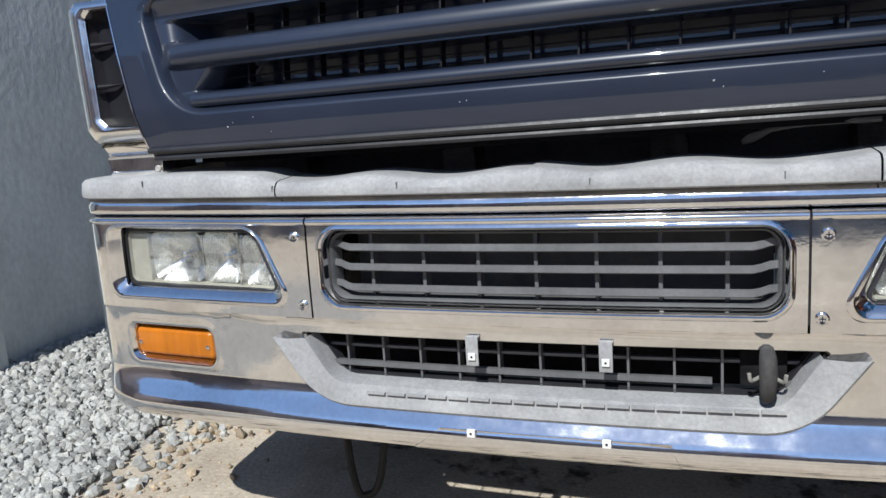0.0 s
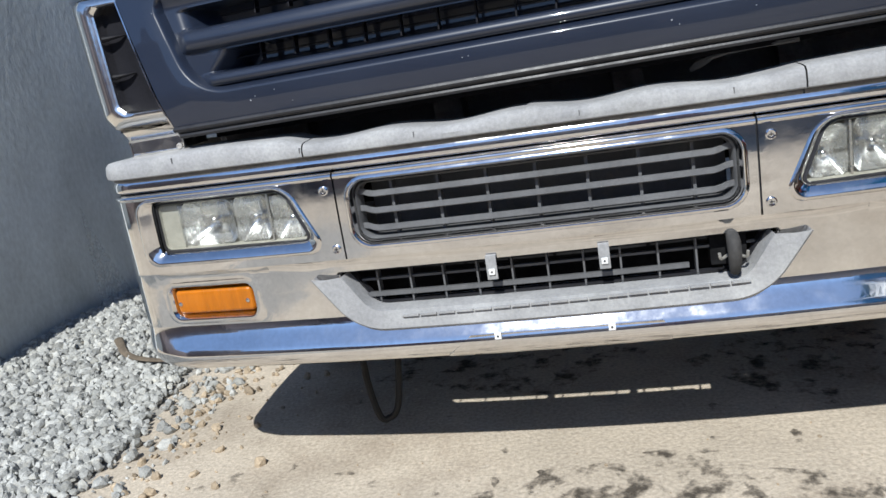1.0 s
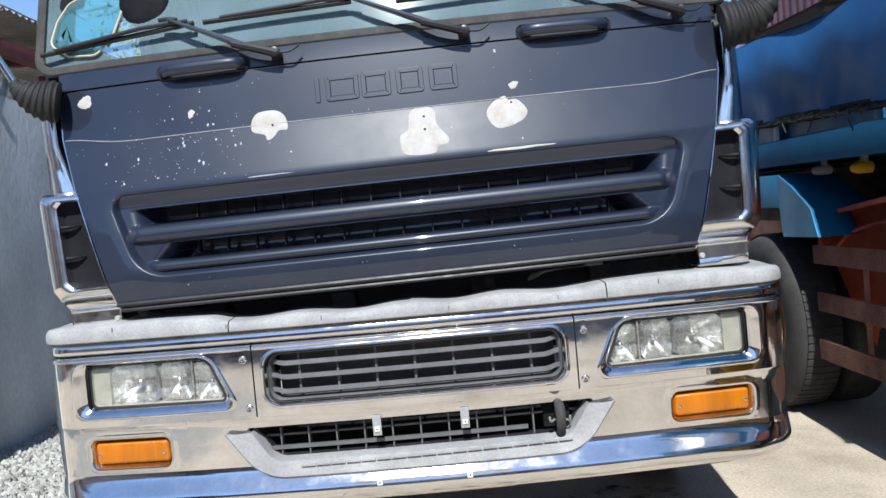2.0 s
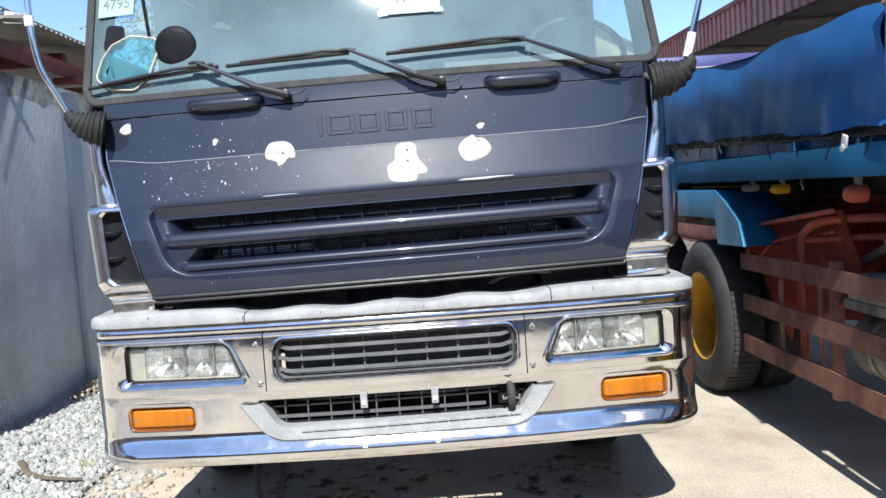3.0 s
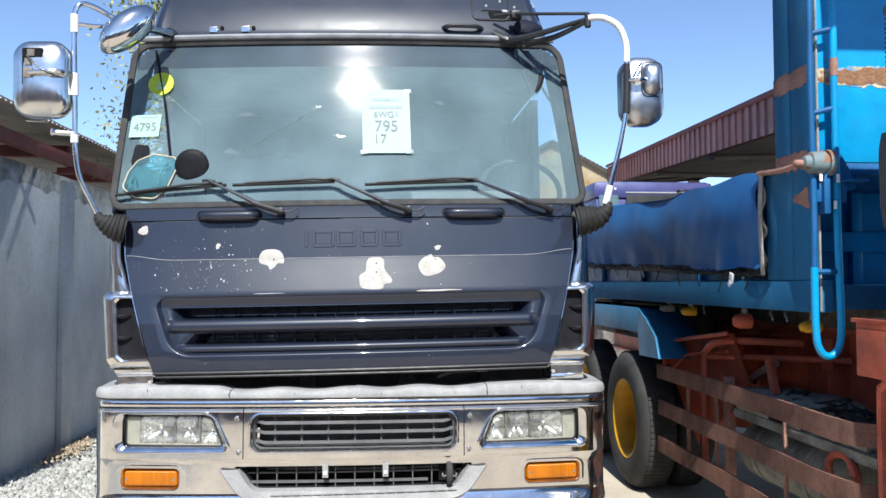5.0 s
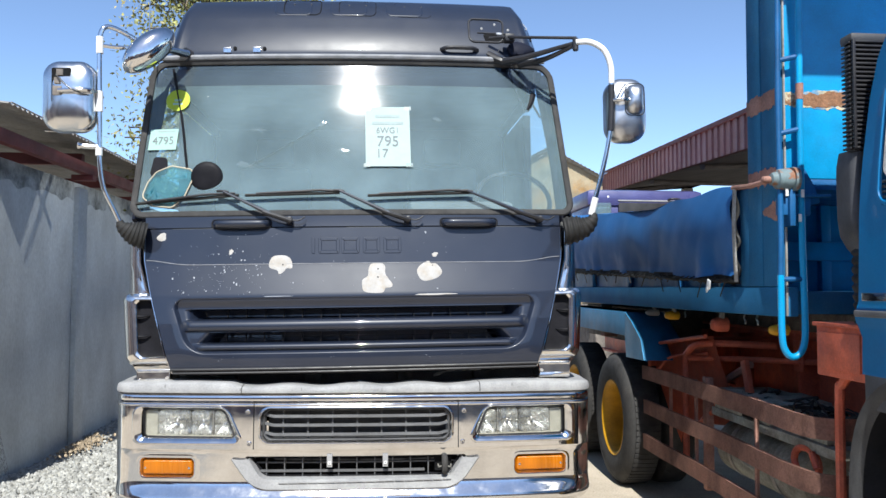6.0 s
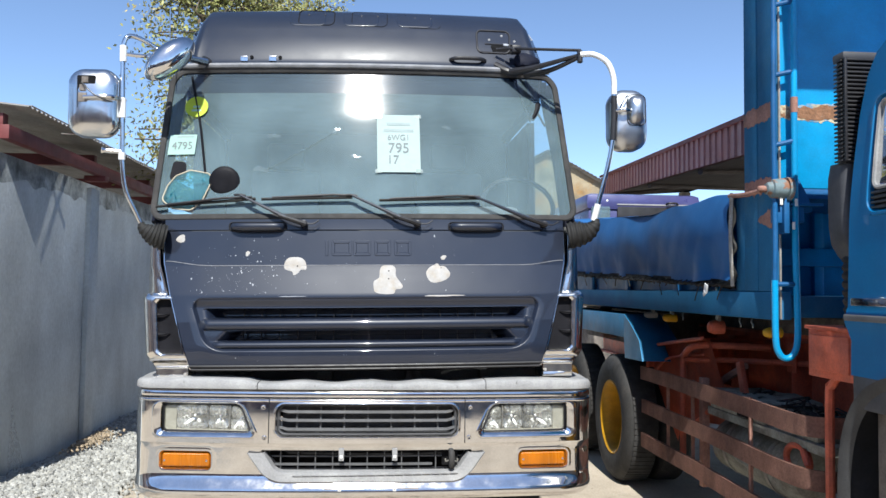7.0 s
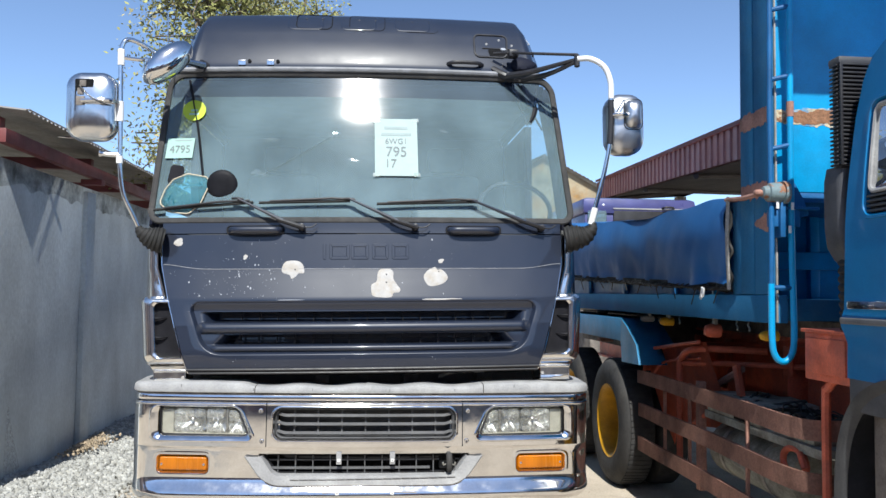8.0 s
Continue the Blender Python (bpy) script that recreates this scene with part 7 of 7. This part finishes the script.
spots = [stain("", 0.9, -0.30, 0.22, 0.12, 3, ""), stain("", -0.35, 0.95, 0.5, 0.3, 9, ""), stain("", 0.75, 0.80, 0.3, 0.3, 14, ""), stain("", -1.05, -0.45, 0.2, 0.25, 17, ""), stain("", 0.2, -0.1, 0.6, 0.22, 21, "")]
tagged(part("oil_stain", joined(*spots), OIL), "patchy dark oil soaked into the concrete", "stain", kind="stuff")
rnd = random.Random(31)
flecks = [stain("", rnd.uniform(-1.3, 1.9), rnd.gauss(-0.05, 0.35), 0.012 + 0.05 * rnd.random() ** 3, 0.010 + 0.03 * rnd.random() ** 3, k, "") for k in range(110)]
tagged(part("dark_flecks", joined(*flecks), OIL), "dark flecks of oil and rubber on the concrete", "stain", kind="stuff")


stick = part("dry_stick", tube([(-2.25, 1.25, 0.135), (-2.15, 1.14, 0.100), (-2.04, 1.09, 0.085), (-1.92, 1.08, 0.072), (-1.84, 1.10, 0.060)], lambda t: 0.022 - 0.012 * t, 8, 5, squash=(1, 0.55)), BARK)
tagged(stick, "dark curved strip of dry bark on the gravel", "stick")
tuft = []
rnd = random.Random(2)
for k in range(60):
    a, r = rnd.uniform(0, 6.28), rnd.uniform(0, 0.05)
    x, y = -1.93 + r * math.cos(a), 1.34 + r * math.sin(a)
    h = heap(x, y)
    dx, dy, hh = rnd.uniform(-0.03, 0.03), rnd.uniform(-0.03, 0.03), rnd.uniform(0.03, 0.07)
    tuft.append(from_lists([(x - 0.002, y, h), (x + 0.002, y, h), (x + dx, y + dy, h + hh)], [(0, 1, 2)]))
tagged(part("weed_tuft", joined(*tuft), LEAF), "small green weed tuft in the gravel", "weed", kind="stuff")
stones("earth_patch", EARTH, 500, lambda rg: (-2.62 + abs(rg.randn()) * 0.09, 3.15 + rg.randn() * 0.22, 0.165 + 0.02 * rg.rand()), (0.006, 0.020), 22, "brown earth fallen at the foot of the wall", "earth")
# rough pale bloom on the foot of the wall
tagged(part("lime_bloom", sheet(lambda u, v: Vector((WX + 0.004, BLOOM_Y[0] + (BLOOM_Y[1] - BLOOM_Y[0]) * u * (1 - v) ** 1.2 + 0.05 * v, 0.10 + 0.65 * v)), span(0, 1, 8), span(0, 1, 14)), BLOOM), "rough pale bloom on the cement wall", "stain", kind="structure")

# patchy dark band along the top of the wall
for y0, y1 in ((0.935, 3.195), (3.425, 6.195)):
    tagged(part("wall_top_band", sheet(lambda y, v: Vector((WX + 0.003, y, 2.540 - v * (0.17 + 0.10 * noise.noise(Vector((y * 1.7, 1, 0))) + 0.05 * noise.noise(Vector((y * 6.0, 2, 0)))))), span(y0, y1, 80), span(0, 1, 6)), DARK_BAND), "patchy dark band under the eave of the cement wall", "stain", kind="structure")

# unseen closing walls behind the camera, toned to give the chrome its reflections
BRICKISH = material("sandy_render", (0.46, 0.37, 0.33), 0.9, 0, 0.25, 0.6, 0.1, 20, 0.2, 20)
DARK_BACKDROP = material("dark_backdrop", (0.16, 0.13, 0.13), 0.7, 0, 0.3, 0.8, 0.1, 20, 0.2, 20)
PLUM = material("plum_render", (0.30, 0.20, 0.20), 0.9, 0, 0.3, 0.7, 0.1, 20, 0.2, 20)
wall_tops = ((-14, -7.2, 5.1, DARK_BACKDROP), (-7.2, -3.4, 3.9, PLUM), (-3.4, 1.2, 4.5, BRICKISH), (1.2, 3.0, 5.3, PLUM), (3.0, 8.0, 4.2, BRICKISH), (8.0, 16, 5.6, DARK_BACKDROP))
for x0, x1, top, mat in wall_tops:
    tagged(part("wall_back", joined(box((x0, -13.3, 0), (x1 - 0.004, -13.0, top), 0.01), box((x0 + 0.3, -13.36, top), (x1 - 0.3, -12.9, top + 0.08), 0.01)), mat), "unseen plain yard wall, toned for the chrome's reflections", "wall", kind="structure")
for y0, y1, top, mat in ((-13.0, -8.4, 4.4, BRICKISH), (-8.4, -6.0, 5.2, DARK_BACKDROP), (-6.0, -3.6, 3.6, BRICKISH), (-3.6, -2.4, 4.0, DARK_BACKDROP), (-2.4, 0.25, 3.7, WALL)):
    tagged(part("wall_side", box((-8.2, y0, 0), (-8.0, y1 - 0.004, top), 0.01), mat), "unseen plain side wall, toned for the chrome's reflections", "wall", kind="structure")
tagged(part("wall_return", box((-8.0, 0.25, 0), (WX - 0.21, 0.45, 2.5), 0.01), WALL), "plain cement return wall", "wall", kind="structure")


# ---- trees behind ----
def tree(name, base, tall, seed, spread, leaves, leaf=1.0, low=0.22):
    rg = random.Random(seed)
    root = thing(name, base, "sparse yellow-green tree behind the wall", "tree")
    b = Vector(base)
    trunk = [b, b + Vector((rg.uniform(-0.2, 0.2), rg.uniform(-0.2, 0.2), tall * 0.35)), b + Vector((rg.uniform(-0.4, 0.4), 0, tall * 0.6)), b + Vector((rg.uniform(-0.5, 0.5), 0, tall * 0.9))]
    part("trunk", tube(trunk, lambda t: 0.15 * (1 - 0.85 * t), 9, 6), BARK, root)
    tips = []
    wood = []
    for k in range(26):
        t = low + (0.97 - low) * k / 26
        s = curved(trunk, 6)[int(t * 18)]
        a = k * 2.4 + rg.uniform(-0.4, 0.4)
        ln = spread * (1.05 - 0.6 * t) * rg.uniform(0.7, 1.15)
        e = s + Vector((math.cos(a) * ln, math.sin(a) * ln, rg.uniform(0.15, 0.7) * ln))
        m = s.lerp(e, 0.5) + Vector((0, 0, rg.uniform(0, 0.25) * ln))
        wood.append(tube([s, m, e], lambda q: 0.045 * (1 - 0.85 * q), 5, 4))
        line = curved([s, m, e], 5)
        for j in range(9):
            p = line[min(len(line) - 1, 2 + int(j * 0.95))]
            q = p + Vector((rg.gauss(0, 0.32), rg.gauss(0, 0.32), rg.gauss(0.0, 0.28)))
            wood.append(tube([p, q], 0.008, 4, 0))
            tips += [p.lerp(q, 0.6), q]
    tagged(part("branchwork", joined(*wood), BARK, root), kind="stuff")
    rn = np.random.RandomState(seed)
    idx = rn.randint(0, len(tips), leaves)
    cen = np.array([tuple(v) for v in tips])[idx] + rn.randn(leaves, 3) * (0.15, 0.15, 0.17)
    u = rn.randn(leaves, 3)
    u /= np.linalg.norm(u, axis=1, keepdims=True)
    w = np.cross(u, rn.randn(leaves, 3))
    w /= np.linalg.norm(w, axis=1, keepdims=True)
    size = rn.uniform(0.024, 0.058, (leaves, 1)) * leaf
    v = np.stack([cen - u * size, cen + w * size * 0.5, cen + u * size, cen - w * size * 0.5], 1).reshape(-1, 3)
    me = bpy.data.meshes.new("crown")
    me.from_pydata(v.tolist(), [], np.arange(leaves * 4).reshape(-1, 4).tolist())
    me.materials.append(LEAF)
    ob = tagged(new("crown", me), kind="stuff")
    ob.parent = root
    ob.matrix_parent_inverse = Matrix.Translation(-root.location)
    return root


tree("tree", (-1.68, 4.6, 0), 6.4, 4, 1.05, 26000, 0.62, 0.47)
tree("tree", (-1.9, 13.5, 0), 9.6, 9, 3.1, 24000)
